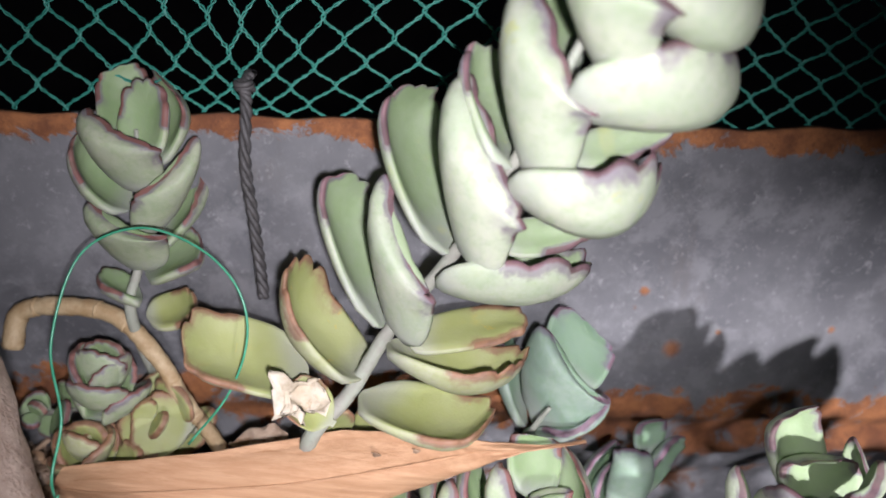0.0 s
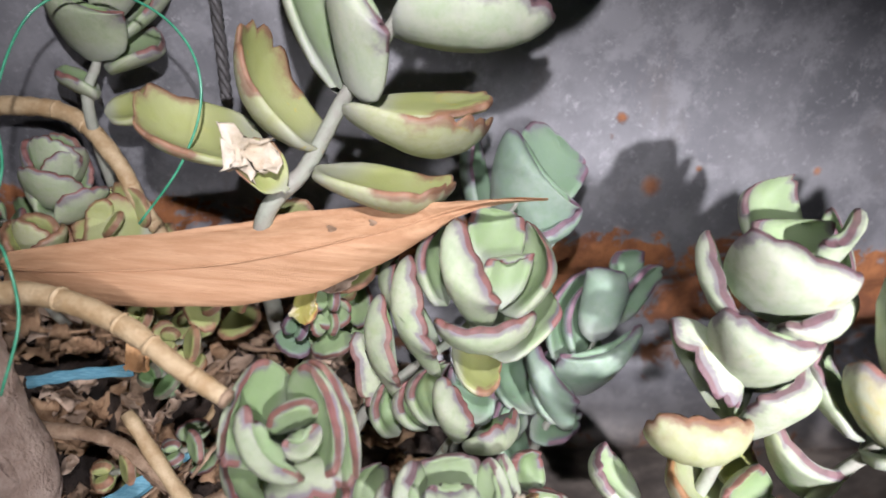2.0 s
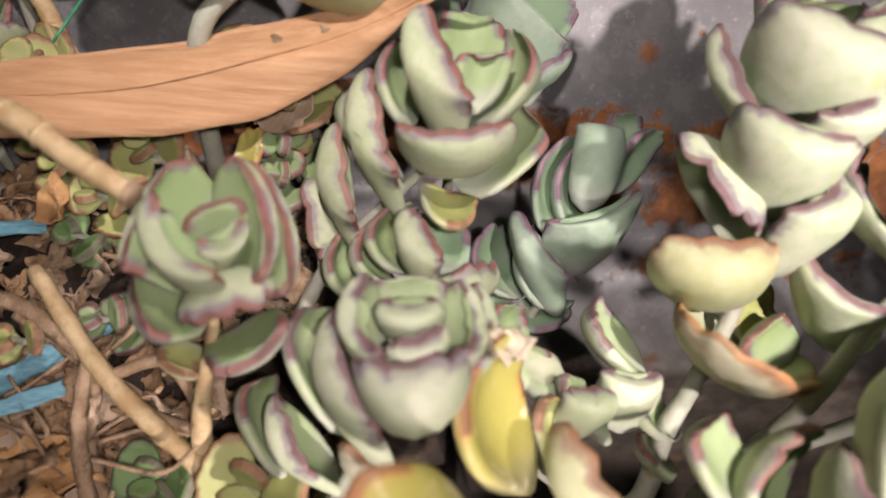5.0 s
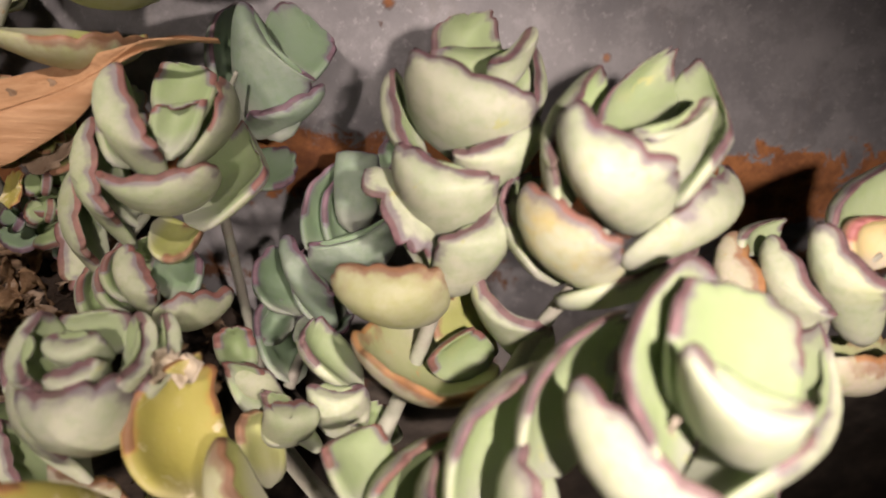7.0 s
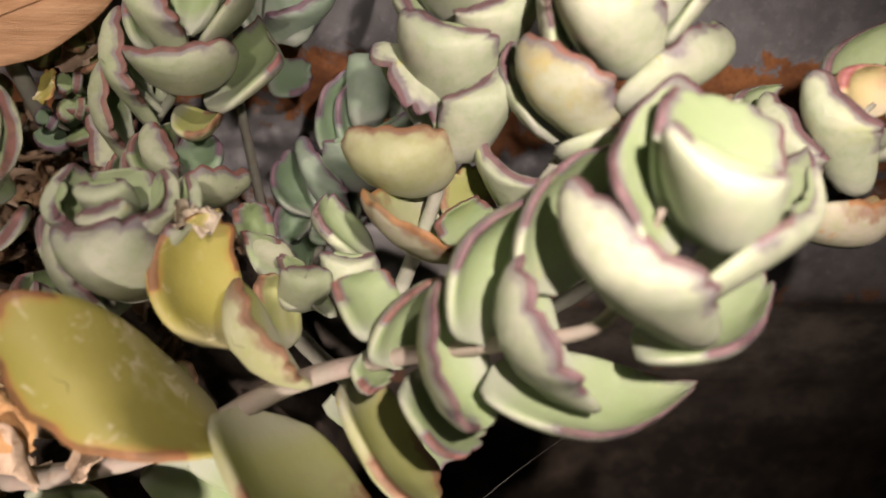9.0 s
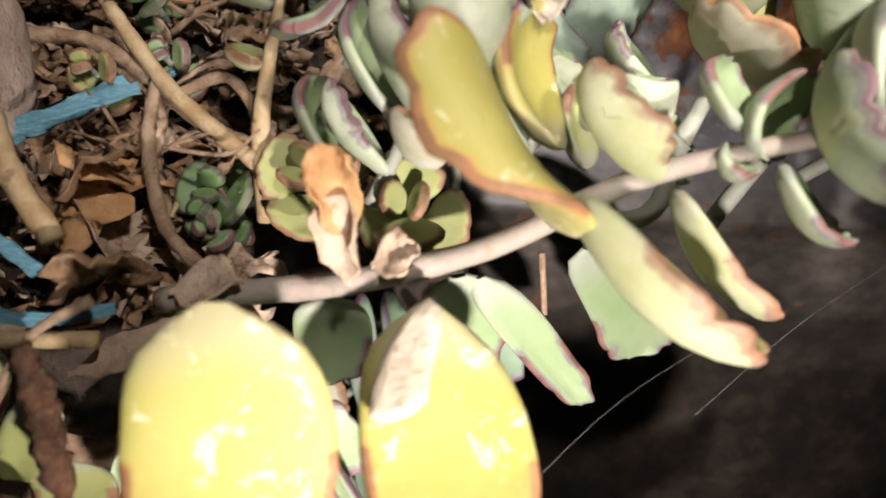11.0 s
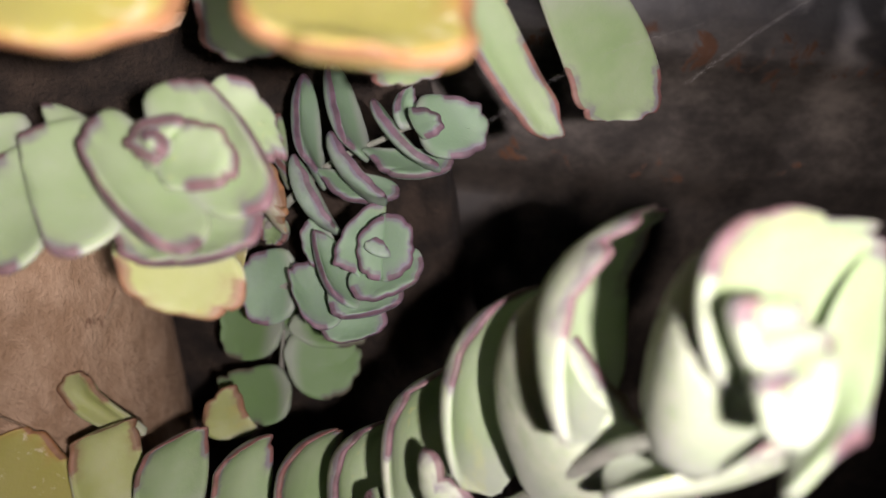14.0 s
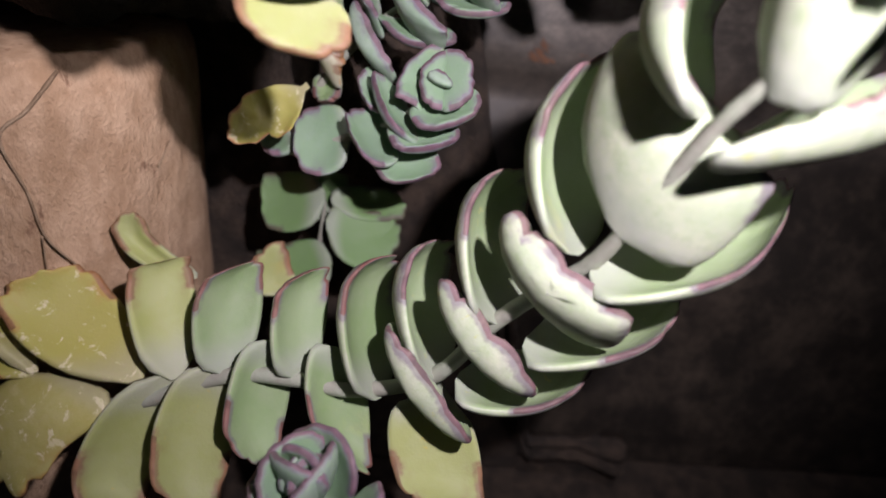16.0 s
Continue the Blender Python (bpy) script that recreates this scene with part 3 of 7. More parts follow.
def bed_z(x, y):
    """Top of the heap of soil: it rises to the sheet and falls away to the open side."""
    return max(0.02, 0.2700 + 0.72 * (y - 0.094) - 0.95 * max(0.0, y - 0.124) - 1.1 * max(0.0, x + 0.015) - 2.5 * max(0.0, x - 0.020))


def build_soil():
    xs = np.linspace(-0.34, 0.13, 140)
    verts, faces = [], []
    for x in xs:
        e = bed_edge(x)
        top = bed_z(x, e)
        rows = [(0.124, 0.0), (0.124, min(0.08, top * 0.4)), (0.122, min(0.15, top * 0.6)), (0.118, min(0.192, top * 0.75)), (max(e, 0.09), min(0.197, top * 0.8)), (e, min(0.200, top * 0.85))]
        rows += [(e - 0.002, 0.2 * top + 0.8 * rows[-1][1]), (e - 0.002, 0.6 * top + 0.4 * rows[-1][1])]
        rows += [(y, bed_z(x, y)) for y in np.linspace(e, 0.178, 46)]
        for y, z in rows:
            p = Vector((x, y, z))
            z = max(0.0, z + 0.006 * noise.noise(p * 45) + 0.003 * noise.noise(p * 160))
            verts.append((x, min(y + 0.003 * noise.noise(p * 60 + Vector((5, 5, 5))), wall_y(x, z) - 0.004), z))
    n = len(rows)
    for i in range(len(xs) - 1):
        for k in range(n - 1):
            a = i * n + k
            faces.append((a, a + n, a + n + 1, a + 1))
    ob = new("soil", mesh_of("soil", verts, faces, M_SOIL))
    return tagged(ob, "dark brown crumbly soil heaped in the bed", "soil", "", "structure")


build_soil()


def build_ground():
    rng = np.random.default_rng(4)
    r = [0.0, 0.3, 0.6, 1, 2, 5, 20, 100, 600]
    verts, faces = [(0, 0, 0)], []
    for k, d in enumerate(r[1:]):
        for j in range(24):
            a = 2 * np.pi * j / 24
            verts.append((d * np.cos(a), d * np.sin(a), -0.004 * rng.random()))
    for j in range(24):
        faces.append((0, 1 + j, 1 + (j + 1) % 24))
    for k in range(len(r) - 2):
        for j in range(24):
            a, b = 1 + k * 24 + j, 1 + k * 24 + (j + 1) % 24
            faces.append((a, a + 24, b + 24, b))
    ob = new("ground", mesh_of("ground", verts, faces, M_SOIL))
    return tagged(ob, "bare dark earth around the planting bed", "ground", "", "structure")


build_ground()

# ---- net and twine above the rim ----


def build_net():
    net = thing("garden_net", (0, 0.20, 0.39), "green knotted plastic garden net behind the rim", "net")
    tie = np.array((-0.0500, 0.3925))
    cell_w, cell_h = 0.0112, 0.0060

    def place(u, v, seed):
        x = u * cell_w
        z = 0.3880 + v * (cell_h - 0.012 * min(0.14, max(0.0, x - tie[0])))
        d = math.hypot(x - tie[0], (z - tie[1]) * 1.2)
        pull = 0.80 * math.exp(-((d / 0.034) ** 2))
        x += (tie[0] - x) * pull * 0.6
        z += (tie[1] - z) * pull * 0.75
        x += 0.0012 * noise.noise(Vector((u * 0.9, v * 0.9, 3.1)))
        z += 0.0012 * noise.noise(Vector((u * 0.9, v * 0.9, 8.3)))
        y = wall_y(x, z) + 0.006 + 0.10 * (z - 0.39) + 0.003 * math.sin(x * 40)
        return np.array((x, y, z)) - np.array(net.location)

    for k in range(-46, 50):
        for sgn in (1, -1):
            pts = []
            for v in np.arange(-1, 21.01, 1.0):
                u = k + (0.5 if int(v) % 2 else 0.0) * sgn + 0.25
                pts.append(place(u, v, k))
            if not (-0.34 < pts[0][0] < 0.40):
                continue
            line = spline(pts, 7)
            verts, faces = [], []
            for strand in (0, 1):
                ph = np.linspace(0, len(pts) * 2 * np.pi * 2.0, len(line)) + strand * np.pi
                off = np.stack([np.cos(ph), np.sin(ph) * 0.6, np.zeros(len(line))], 1) * 0.00055
                v, f = tube(line + off, [0.00023], 5, 0, k)
                faces += [tuple(i + len(verts) for i in q) for q in f]
                verts += v
            part("strand", mesh_of("strand", verts, faces, M_NET), net)
    return net


build_net()


def build_twine():
    line = spline([(-0.0466, 0.1893, 0.3997), (-0.0475, 0.1853, 0.3981), (-0.0467, 0.1827, 0.3950), (-0.0469, 0.1759, 0.3824), (-0.0452, 0.1702, 0.3711), (-0.0435, 0.1650, 0.3603), (-0.0420, 0.1596, 0.3509)], 14)
    twine = thing("twine", line[0], "dark grey twisted twine tied from the net down the sheet", "twine")
    for strand in range(3):
        ph = np.linspace(0, 46, len(line)) + strand * 2.094
        off = np.stack([np.cos(ph), np.sin(ph), 0 * ph], 1) * 0.00075
        v, f = tube(line - line[0] + off, [0.00085], 8, 0.1, strand)
        part("strand", mesh_of("strand", v, f, M_TWINE), twine)
    knot = []
    for a in np.linspace(0, 4 * np.pi, 40):
        knot.append(line[14] - line[0] + np.array((math.cos(a) * 0.0019, math.sin(a) * 0.0016, 0.0022 * (a / 12.6 - 0.5))))
    v, f = tube(np.array(knot), [0.0008], 7, 0.1, 5)
    part("knot", mesh_of("knot", v, f, M_TWINE), twine)


build_twine()

# ---- the plants ----


plant = stemmed('slender upright grey-green succulent shoot with purple leaf rims',
                [(-0.0749, 0.1519, 0.3447), (-0.0734, 0.1601, 0.3590), (-0.0721, 0.1686, 0.3767), (-0.0708, 0.1729, 0.3911)],
                [0.0017, 0.0013, 0.0009, 0.0005], M_STEM)
cup_leaf(plant, (-0.0745, 0.1731, 0.3859), (-0.0825, 0.1794, 0.3934), (-0.0798, 0.1891, 0.3986), (-0.0733, 0.1877, 0.3937), 0.0030, M_GREEN)
cup_leaf(plant, (-0.0694, 0.1695, 0.3862), (-0.0757, 0.1749, 0.3925), (-0.0691, 0.1814, 0.4000), (-0.0636, 0.1720, 0.3921), 0.0030, M_GREEN)
cup_leaf(plant, (-0.0686, 0.1712, 0.3843), (-0.0731, 0.1873, 0.3939), (-0.0674, 0.1854, 0.3978), (-0.0609, 0.1744, 0.3909), 0.0040, M_GREEN)
cup_leaf(plant, (-0.0738, 0.1669, 0.3785), (-0.0638, 0.1681, 0.3859), (-0.0695, 0.1662, 0.3930), (-0.0827, 0.1738, 0.3929), 0.0070, M_GREEN)
cup_leaf(plant, (-0.0750, 0.1661, 0.3717), (-0.0829, 0.1646, 0.3793), (-0.0876, 0.1763, 0.3869), (-0.0830, 0.1784, 0.3769), 0.0040, M_GREEN)
cup_leaf(plant, (-0.0664, 0.1652, 0.3691), (-0.0584, 0.1751, 0.3868), (-0.0627, 0.1649, 0.3841), (-0.0711, 0.1609, 0.3764), 0.0060, M_GREEN)
cup_leaf(plant, (-0.0676, 0.1653, 0.3643), (-0.0640, 0.1810, 0.3732), (-0.0600, 0.1759, 0.3734), (-0.0618, 0.1644, 0.3693), 0.0030, M_GREEN)
cup_leaf(plant, (-0.0748, 0.1599, 0.3587), (-0.0626, 0.1583, 0.3691), (-0.0699, 0.1572, 0.3725), (-0.0844, 0.1660, 0.3722), 0.0060, M_GREEN)
cup_leaf(plant, (-0.0713, 0.1591, 0.3568), (-0.0666, 0.1696, 0.3628), (-0.0576, 0.1641, 0.3625), (-0.0607, 0.1543, 0.3633), 0.0040, M_GREEN)
cup_leaf(plant, (-0.0729, 0.1557, 0.3509), (-0.0738, 0.1514, 0.3567), (-0.0836, 0.1570, 0.3556), (-0.0801, 0.1624, 0.3543), 0.0030, M_GREEN)
cup_leaf(plant, (-0.0712, 0.1534, 0.3471), (-0.0669, 0.1591, 0.3507), (-0.0586, 0.1555, 0.3525), (-0.0623, 0.1494, 0.3485), 0.0030, M_LIME)

plant = stemmed('tall pale blue-green succulent with thick cupped purple-edged leaves',
                [(-0.0246, 0.1257, 0.3359), (-0.0147, 0.1324, 0.3500), (-0.0065, 0.1385, 0.3650), (0.0031, 0.1418, 0.3797), (0.0119, 0.1420, 0.3970), (0.0176, 0.1415, 0.4134), (0.0216, 0.1405, 0.4262), (0.0261, 0.1417, 0.4388), (0.0279, 0.1403, 0.4479)],
                [0.0023, 0.0018, 0.0014, 0.0010, 0.0005], M_STEM)
cup_leaf(plant, (-0.0250, 0.1352, 0.3522), (-0.0382, 0.1288, 0.3527), (-0.0531, 0.1361, 0.3599), (-0.0435, 0.1483, 0.3555), 0.0050, M_LIME)
cup_leaf(plant, (-0.0123, 0.1338, 0.3534), (-0.0234, 0.1334, 0.3654), (-0.0292, 0.1490, 0.3744), (-0.0188, 0.1506, 0.3577), 0.0070, M_LIME)
cup_leaf(plant, (-0.0086, 0.1389, 0.3655), (-0.0210, 0.1499, 0.3846), (-0.0172, 0.1618, 0.3893), (-0.0118, 0.1602, 0.3720), 0.0040, M_PALE)
cup_leaf(plant, (-0.0064, 0.1399, 0.3682), (0.0034, 0.1337, 0.3762), (-0.0025, 0.1382, 0.3877), (-0.0088, 0.1534, 0.3947), 0.0070, M_PALE)
cup_leaf(plant, (0.0037, 0.1415, 0.3782), (0.0212, 0.1523, 0.3814), (0.0351, 0.1437, 0.3834), (0.0149, 0.1353, 0.3908), 0.0100, M_PALE)
cup_leaf(plant, (-0.0024, 0.1386, 0.3627), (0.0114, 0.1509, 0.3615), (0.0253, 0.1467, 0.3626), (0.0116, 0.1381, 0.3620), 0.0015, M_LIME)
cup_leaf(plant, (-0.0061, 0.1372, 0.3620), (0.0144, 0.1427, 0.3589), (0.0233, 0.1337, 0.3637), (0.0068, 0.1266, 0.3678), 0.0070, M_LIME)
cup_leaf(plant, (-0.0121, 0.1318, 0.3498), (0.0087, 0.1362, 0.3486), (0.0172, 0.1260, 0.3519), (0.0013, 0.1197, 0.3540), 0.0055, M_LIME)
cup_leaf(plant, (0.0056, 0.1425, 0.3857), (-0.0076, 0.1519, 0.4030), (-0.0035, 0.1682, 0.4097), (0.0033, 0.1688, 0.3949), 0.0050, M_PALE)
cup_leaf(plant, (0.0077, 0.1421, 0.3897), (0.0173, 0.1346, 0.3962), (0.0141, 0.1391, 0.4092), (0.0055, 0.1568, 0.4162), 0.0080, M_PALE)
cup_leaf(plant, (0.0158, 0.1410, 0.4031), (0.0332, 0.1496, 0.4006), (0.0432, 0.1438, 0.4090), (0.0254, 0.1325, 0.4145), 0.0100, M_PALE)
cup_leaf(plant, (0.0150, 0.1422, 0.3911), (0.0246, 0.1500, 0.3909), (0.0365, 0.1499, 0.3906), (0.0248, 0.1436, 0.3866), 0.0020, M_PALE)
cup_leaf(plant, (0.0158, 0.1414, 0.4078), (0.0076, 0.1478, 0.4185), (0.0096, 0.1616, 0.4223), (0.0172, 0.1623, 0.4107), 0.0040, M_PALE)
cup_leaf(plant, (0.0182, 0.1414, 0.4092), (0.0269, 0.1364, 0.4187), (0.0219, 0.1372, 0.4289), (0.0159, 0.1551, 0.4345), 0.0090, M_PALE)
cup_leaf(plant, (0.0241, 0.1397, 0.4209), (0.0441, 0.1532, 0.4241), (0.0500, 0.1454, 0.4303), (0.0323, 0.1338, 0.4354), 0.0110, M_PALE)
cup_leaf(plant, (0.0248, 0.1411, 0.4123), (0.0359, 0.1503, 0.4137), (0.0459, 0.1505, 0.4138), (0.0349, 0.1439, 0.4093), 0.0020, M_PALE)
cup_leaf(plant, (0.0232, 0.1401, 0.4257), (0.0165, 0.1469, 0.4337), (0.0173, 0.1565, 0.4388), (0.0245, 0.1633, 0.4313), 0.0040, M_PALE)
cup_leaf(plant, (0.0268, 0.1396, 0.4300), (0.0335, 0.1330, 0.4376), (0.0298, 0.1339, 0.4448), (0.0222, 0.1488, 0.4501), 0.0090, M_PALE)
cup_leaf(plant, (0.0312, 0.1403, 0.4380), (0.0444, 0.1470, 0.4365), (0.0484, 0.1424, 0.4433), (0.0348, 0.1323, 0.4470), 0.0080, M_PALE)
cup_leaf(plant, (0.0282, 0.1433, 0.4384), (0.0230, 0.1475, 0.4496), (0.0270, 0.1596, 0.4544), (0.0331, 0.1592, 0.4477), 0.0060, M_PALE)
cup_leaf(plant, (0.0289, 0.1409, 0.4441), (0.0361, 0.1379, 0.4498), (0.0328, 0.1390, 0.4541), (0.0277, 0.1378, 0.4559), 0.0060, M_PALE)

plant = stemmed('small blue-green succulent rosette close to the sheet',
                [(0.0264, 0.1326, 0.3243), (0.0301, 0.1371, 0.3342), (0.0333, 0.1388, 0.3409)],
                [0.0016, 0.0010, 0.0005], M_STEM)
cup_leaf(plant, (0.0331, 0.1444, 0.3238), (0.0477, 0.1445, 0.3334), (0.0419, 0.1460, 0.3421), (0.0295, 0.1575, 0.3476), 0.0070, M_BLUE)
cup_leaf(plant, (0.0392, 0.1533, 0.3350), (0.0350, 0.1645, 0.3465), (0.0464, 0.1633, 0.3446), (0.0503, 0.1536, 0.3383), 0.0040, M_BLUE)
cup_leaf(plant, (0.0296, 0.1461, 0.3228), (0.0233, 0.1513, 0.3364), (0.0236, 0.1667, 0.3467), (0.0257, 0.1658, 0.3355), 0.0040, M_BLUE)
cup_leaf(plant, (0.0373, 0.1440, 0.3235), (0.0491, 0.1497, 0.3338), (0.0426, 0.1387, 0.3329), (0.0330, 0.1408, 0.3293), 0.0050, M_BLUE)
cup_leaf(plant, (0.0297, 0.1449, 0.3122), (0.0346, 0.1502, 0.3158), (0.0415, 0.1481, 0.3127), (0.0364, 0.1406, 0.3097), 0.0020, M_BLUE)

plant = stemmed('grey-green succulent column with maroon-edged cupped leaves',
                [(-0.0025, 0.1068, 0.2881), (0.0034, 0.1086, 0.3002), (0.0134, 0.1100, 0.3133), (0.0224, 0.1110, 0.3242), (0.0285, 0.1108, 0.3386)],
                [0.0018, 0.0014, 0.0010, 0.0005], M_STEM)
cup_leaf(plant, (0.0281, 0.1156, 0.3384), (0.0224, 0.1229, 0.3450), (0.0282, 0.1268, 0.3465), (0.0340, 0.1226, 0.3440), 0.0030, M_GREEN)
cup_leaf(plant, (0.0299, 0.1104, 0.3329), (0.0324, 0.1234, 0.3399), (0.0368, 0.1207, 0.3462), (0.0372, 0.1074, 0.3418), 0.0040, M_GREEN)
cup_leaf(plant, (0.0295, 0.1068, 0.3361), (0.0265, 0.1109, 0.3433), (0.0311, 0.1127, 0.3438), (0.0353, 0.1130, 0.3440), 0.0030, M_GREEN)
cup_leaf(plant, (0.0230, 0.1102, 0.3323), (0.0294, 0.1061, 0.3365), (0.0251, 0.1072, 0.3449), (0.0199, 0.1176, 0.3488), 0.0070, M_GREEN)
cup_leaf(plant, (0.0187, 0.1129, 0.3302), (0.0139, 0.1144, 0.3375), (0.0158, 0.1246, 0.3425), (0.0175, 0.1255, 0.3337), 0.0030, M_GREEN)
cup_leaf(plant, (0.0272, 0.1077, 0.3241), (0.0372, 0.1101, 0.3333), (0.0261, 0.1011, 0.3353), (0.0169, 0.1062, 0.3324), 0.0070, M_GREEN)
cup_leaf(plant, (0.0151, 0.1109, 0.3170), (0.0179, 0.1048, 0.3220), (0.0149, 0.1062, 0.3306), (0.0107, 0.1203, 0.3361), 0.0060, M_GREEN)
cup_leaf(plant, (0.0085, 0.1093, 0.3077), (0.0105, 0.1046, 0.3114), (0.0076, 0.1061, 0.3201), (0.0047, 0.1187, 0.3253), 0.0050, M_GREEN)
cup_leaf(plant, (0.0019, 0.1086, 0.2986), (-0.0028, 0.1168, 0.3129), (0.0003, 0.1068, 0.3094), (0.0038, 0.1049, 0.3018), 0.0040, M_GREEN)
cup_leaf(plant, (0.0209, 0.1099, 0.3184), (0.0255, 0.1139, 0.3169), (0.0318, 0.1078, 0.3185), (0.0269, 0.0999, 0.3183), 0.0020, M_LIME)
cup_leaf(plant, (0.0278, 0.1109, 0.3196), (0.0329, 0.1273, 0.3310), (0.0398, 0.1243, 0.3302), (0.0418, 0.1117, 0.3268), 0.0040, M_GREEN)
cup_leaf(plant, (0.0180, 0.1105, 0.3178), (0.0091, 0.1146, 0.3285), (0.0064, 0.1262, 0.3321), (0.0089, 0.1258, 0.3249), 0.0040, M_GREEN)

plant = stemmed('small grey-green succulent shoot in the thick of the bed',
                [(0.0182, 0.0970, 0.2909), (0.0219, 0.0985, 0.3009), (0.0247, 0.0990, 0.3115)],
                [0.0014, 0.0009, 0.0005], M_STEM)
cup_leaf(plant, (0.0203, 0.0994, 0.3062), (0.0136, 0.1003, 0.3127), (0.0183, 0.1091, 0.3158), (0.0206, 0.1086, 0.3084), 0.0040, M_GREEN)
cup_leaf(plant, (0.0259, 0.1002, 0.3063), (0.0205, 0.1073, 0.3109), (0.0260, 0.1103, 0.3130), (0.0311, 0.1037, 0.3107), 0.0030, M_BLUE)
cup_leaf(plant, (0.0214, 0.0976, 0.3080), (0.0262, 0.0950, 0.3110), (0.0245, 0.0969, 0.3169), (0.0192, 0.1024, 0.3177), 0.0040, M_GREEN)
cup_leaf(plant, (0.0265, 0.0979, 0.3015), (0.0331, 0.1049, 0.3038), (0.0359, 0.1013, 0.3089), (0.0278, 0.0934, 0.3120), 0.0050, M_GREEN)
cup_leaf(plant, (0.0164, 0.0998, 0.3029), (0.0115, 0.1004, 0.3072), (0.0118, 0.1065, 0.3119), (0.0146, 0.1055, 0.3039), 0.0030, M_GREEN)
cup_leaf(plant, (0.0100, 0.1004, 0.2991), (0.0057, 0.1010, 0.3034), (0.0069, 0.1082, 0.3096), (0.0089, 0.1073, 0.3016), 0.0030, M_GREEN)

plant = stemmed('purple-rimmed succulent rosette on a bare woody stem',
                [(-0.0137, 0.0739, 0.2649), (-0.0145, 0.0770, 0.2824), (-0.0122, 0.0789, 0.2964), (-0.0094, 0.0802, 0.3080), (-0.0073, 0.0806, 0.3201)],
                [0.0024, 0.0018, 0.0011, 0.0005], M_WOODY)
cup_leaf(plant, (-0.0107, 0.0884, 0.3140), (-0.0154, 0.0758, 0.3208), (-0.0190, 0.0815, 0.3251), (-0.0135, 0.0929, 0.3300), 0.0040, M_GREEN)
cup_leaf(plant, (-0.0092, 0.0885, 0.3141), (-0.0072, 0.0934, 0.3304), (0.0036, 0.0822, 0.3251), (0.0017, 0.0744, 0.3198), 0.0040, M_GREEN)
cup_leaf(plant, (-0.0080, 0.0850, 0.3160), (-0.0080, 0.0899, 0.3324), (0.0007, 0.0821, 0.3283), (-0.0004, 0.0743, 0.3214), 0.0040, M_GREEN)
cup_leaf(plant, (-0.0099, 0.0835, 0.3124), (-0.0031, 0.0739, 0.3226), (-0.0082, 0.0751, 0.3278), (-0.0153, 0.0832, 0.3288), 0.0050, M_GREEN)
cup_leaf(plant, (-0.0083, 0.0843, 0.3217), (-0.0116, 0.0815, 0.3248), (-0.0077, 0.0846, 0.3287), (-0.0031, 0.0838, 0.3274), 0.0020, M_GREEN)
cup_leaf(plant, (-0.0074, 0.0807, 0.3193), (-0.0025, 0.0809, 0.3277), (-0.0053, 0.0791, 0.3270), (-0.0082, 0.0778, 0.3254), 0.0030, M_GREEN)
cup_leaf(plant, (-0.0081, 0.0834, 0.3093), (-0.0110, 0.0744, 0.3142), (-0.0020, 0.0712, 0.3194), (0.0027, 0.0783, 0.3186), 0.0040, M_GREEN)
cup_leaf(plant, (-0.0123, 0.0845, 0.3076), (-0.0123, 0.0728, 0.3121), (-0.0194, 0.0773, 0.3150), (-0.0195, 0.0841, 0.3141), 0.0030, M_GREEN)
cup_leaf(plant, (-0.0079, 0.0843, 0.3025), (0.0023, 0.0797, 0.3125), (-0.0020, 0.0729, 0.3071), (-0.0090, 0.0746, 0.3064), 0.0030, M_GREEN)
cup_leaf(plant, (-0.0163, 0.0850, 0.2972), (-0.0132, 0.0806, 0.2979), (-0.0160, 0.0781, 0.2980), (-0.0202, 0.0816, 0.2996), 0.0020, M_LIME)

plant = stemmed('plump pale green succulent rosette with rosy leaf rims',
                [(0.0097, 0.0674, 0.2751), (0.0142, 0.0704, 0.2855), (0.0180, 0.0723, 0.2963), (0.0217, 0.0736, 0.3094)],
                [0.0018, 0.0012, 0.0005], M_STEM)
cup_leaf(plant, (0.0225, 0.0783, 0.3122), (0.0156, 0.0786, 0.3163), (0.0216, 0.0834, 0.3190), (0.0286, 0.0817, 0.3164), 0.0030, M_PALE)
cup_leaf(plant, (0.0235, 0.0761, 0.3127), (0.0275, 0.0763, 0.3194), (0.0225, 0.0759, 0.3207), (0.0183, 0.0754, 0.3186), 0.0030, M_PALE)
cup_leaf(plant, (0.0247, 0.0723, 0.3125), (0.0282, 0.0730, 0.3183), (0.0243, 0.0697, 0.3191), (0.0203, 0.0702, 0.3166), 0.0030, M_PALE)
cup_leaf(plant, (0.0193, 0.0739, 0.3080), (0.0208, 0.0677, 0.3163), (0.0168, 0.0711, 0.3192), (0.0169, 0.0805, 0.3201), 0.0050, M_PALE)
cup_leaf(plant, (0.0286, 0.0743, 0.3100), (0.0284, 0.0831, 0.3183), (0.0319, 0.0769, 0.3166), (0.0306, 0.0692, 0.3165), 0.0040, M_PALE)
cup_leaf(plant, (0.0290, 0.0761, 0.3057), (0.0311, 0.0859, 0.3153), (0.0337, 0.0798, 0.3137), (0.0324, 0.0712, 0.3124), 0.0040, M_PALE)
cup_leaf(plant, (0.0240, 0.0730, 0.2963), (0.0320, 0.0727, 0.3121), (0.0229, 0.0665, 0.3176), (0.0158, 0.0708, 0.3103), 0.0090, M_PALE)
cup_leaf(plant, (0.0178, 0.0716, 0.2930), (0.0209, 0.0661, 0.3006), (0.0152, 0.0692, 0.3098), (0.0115, 0.0816, 0.3098), 0.0060, M_PALE)
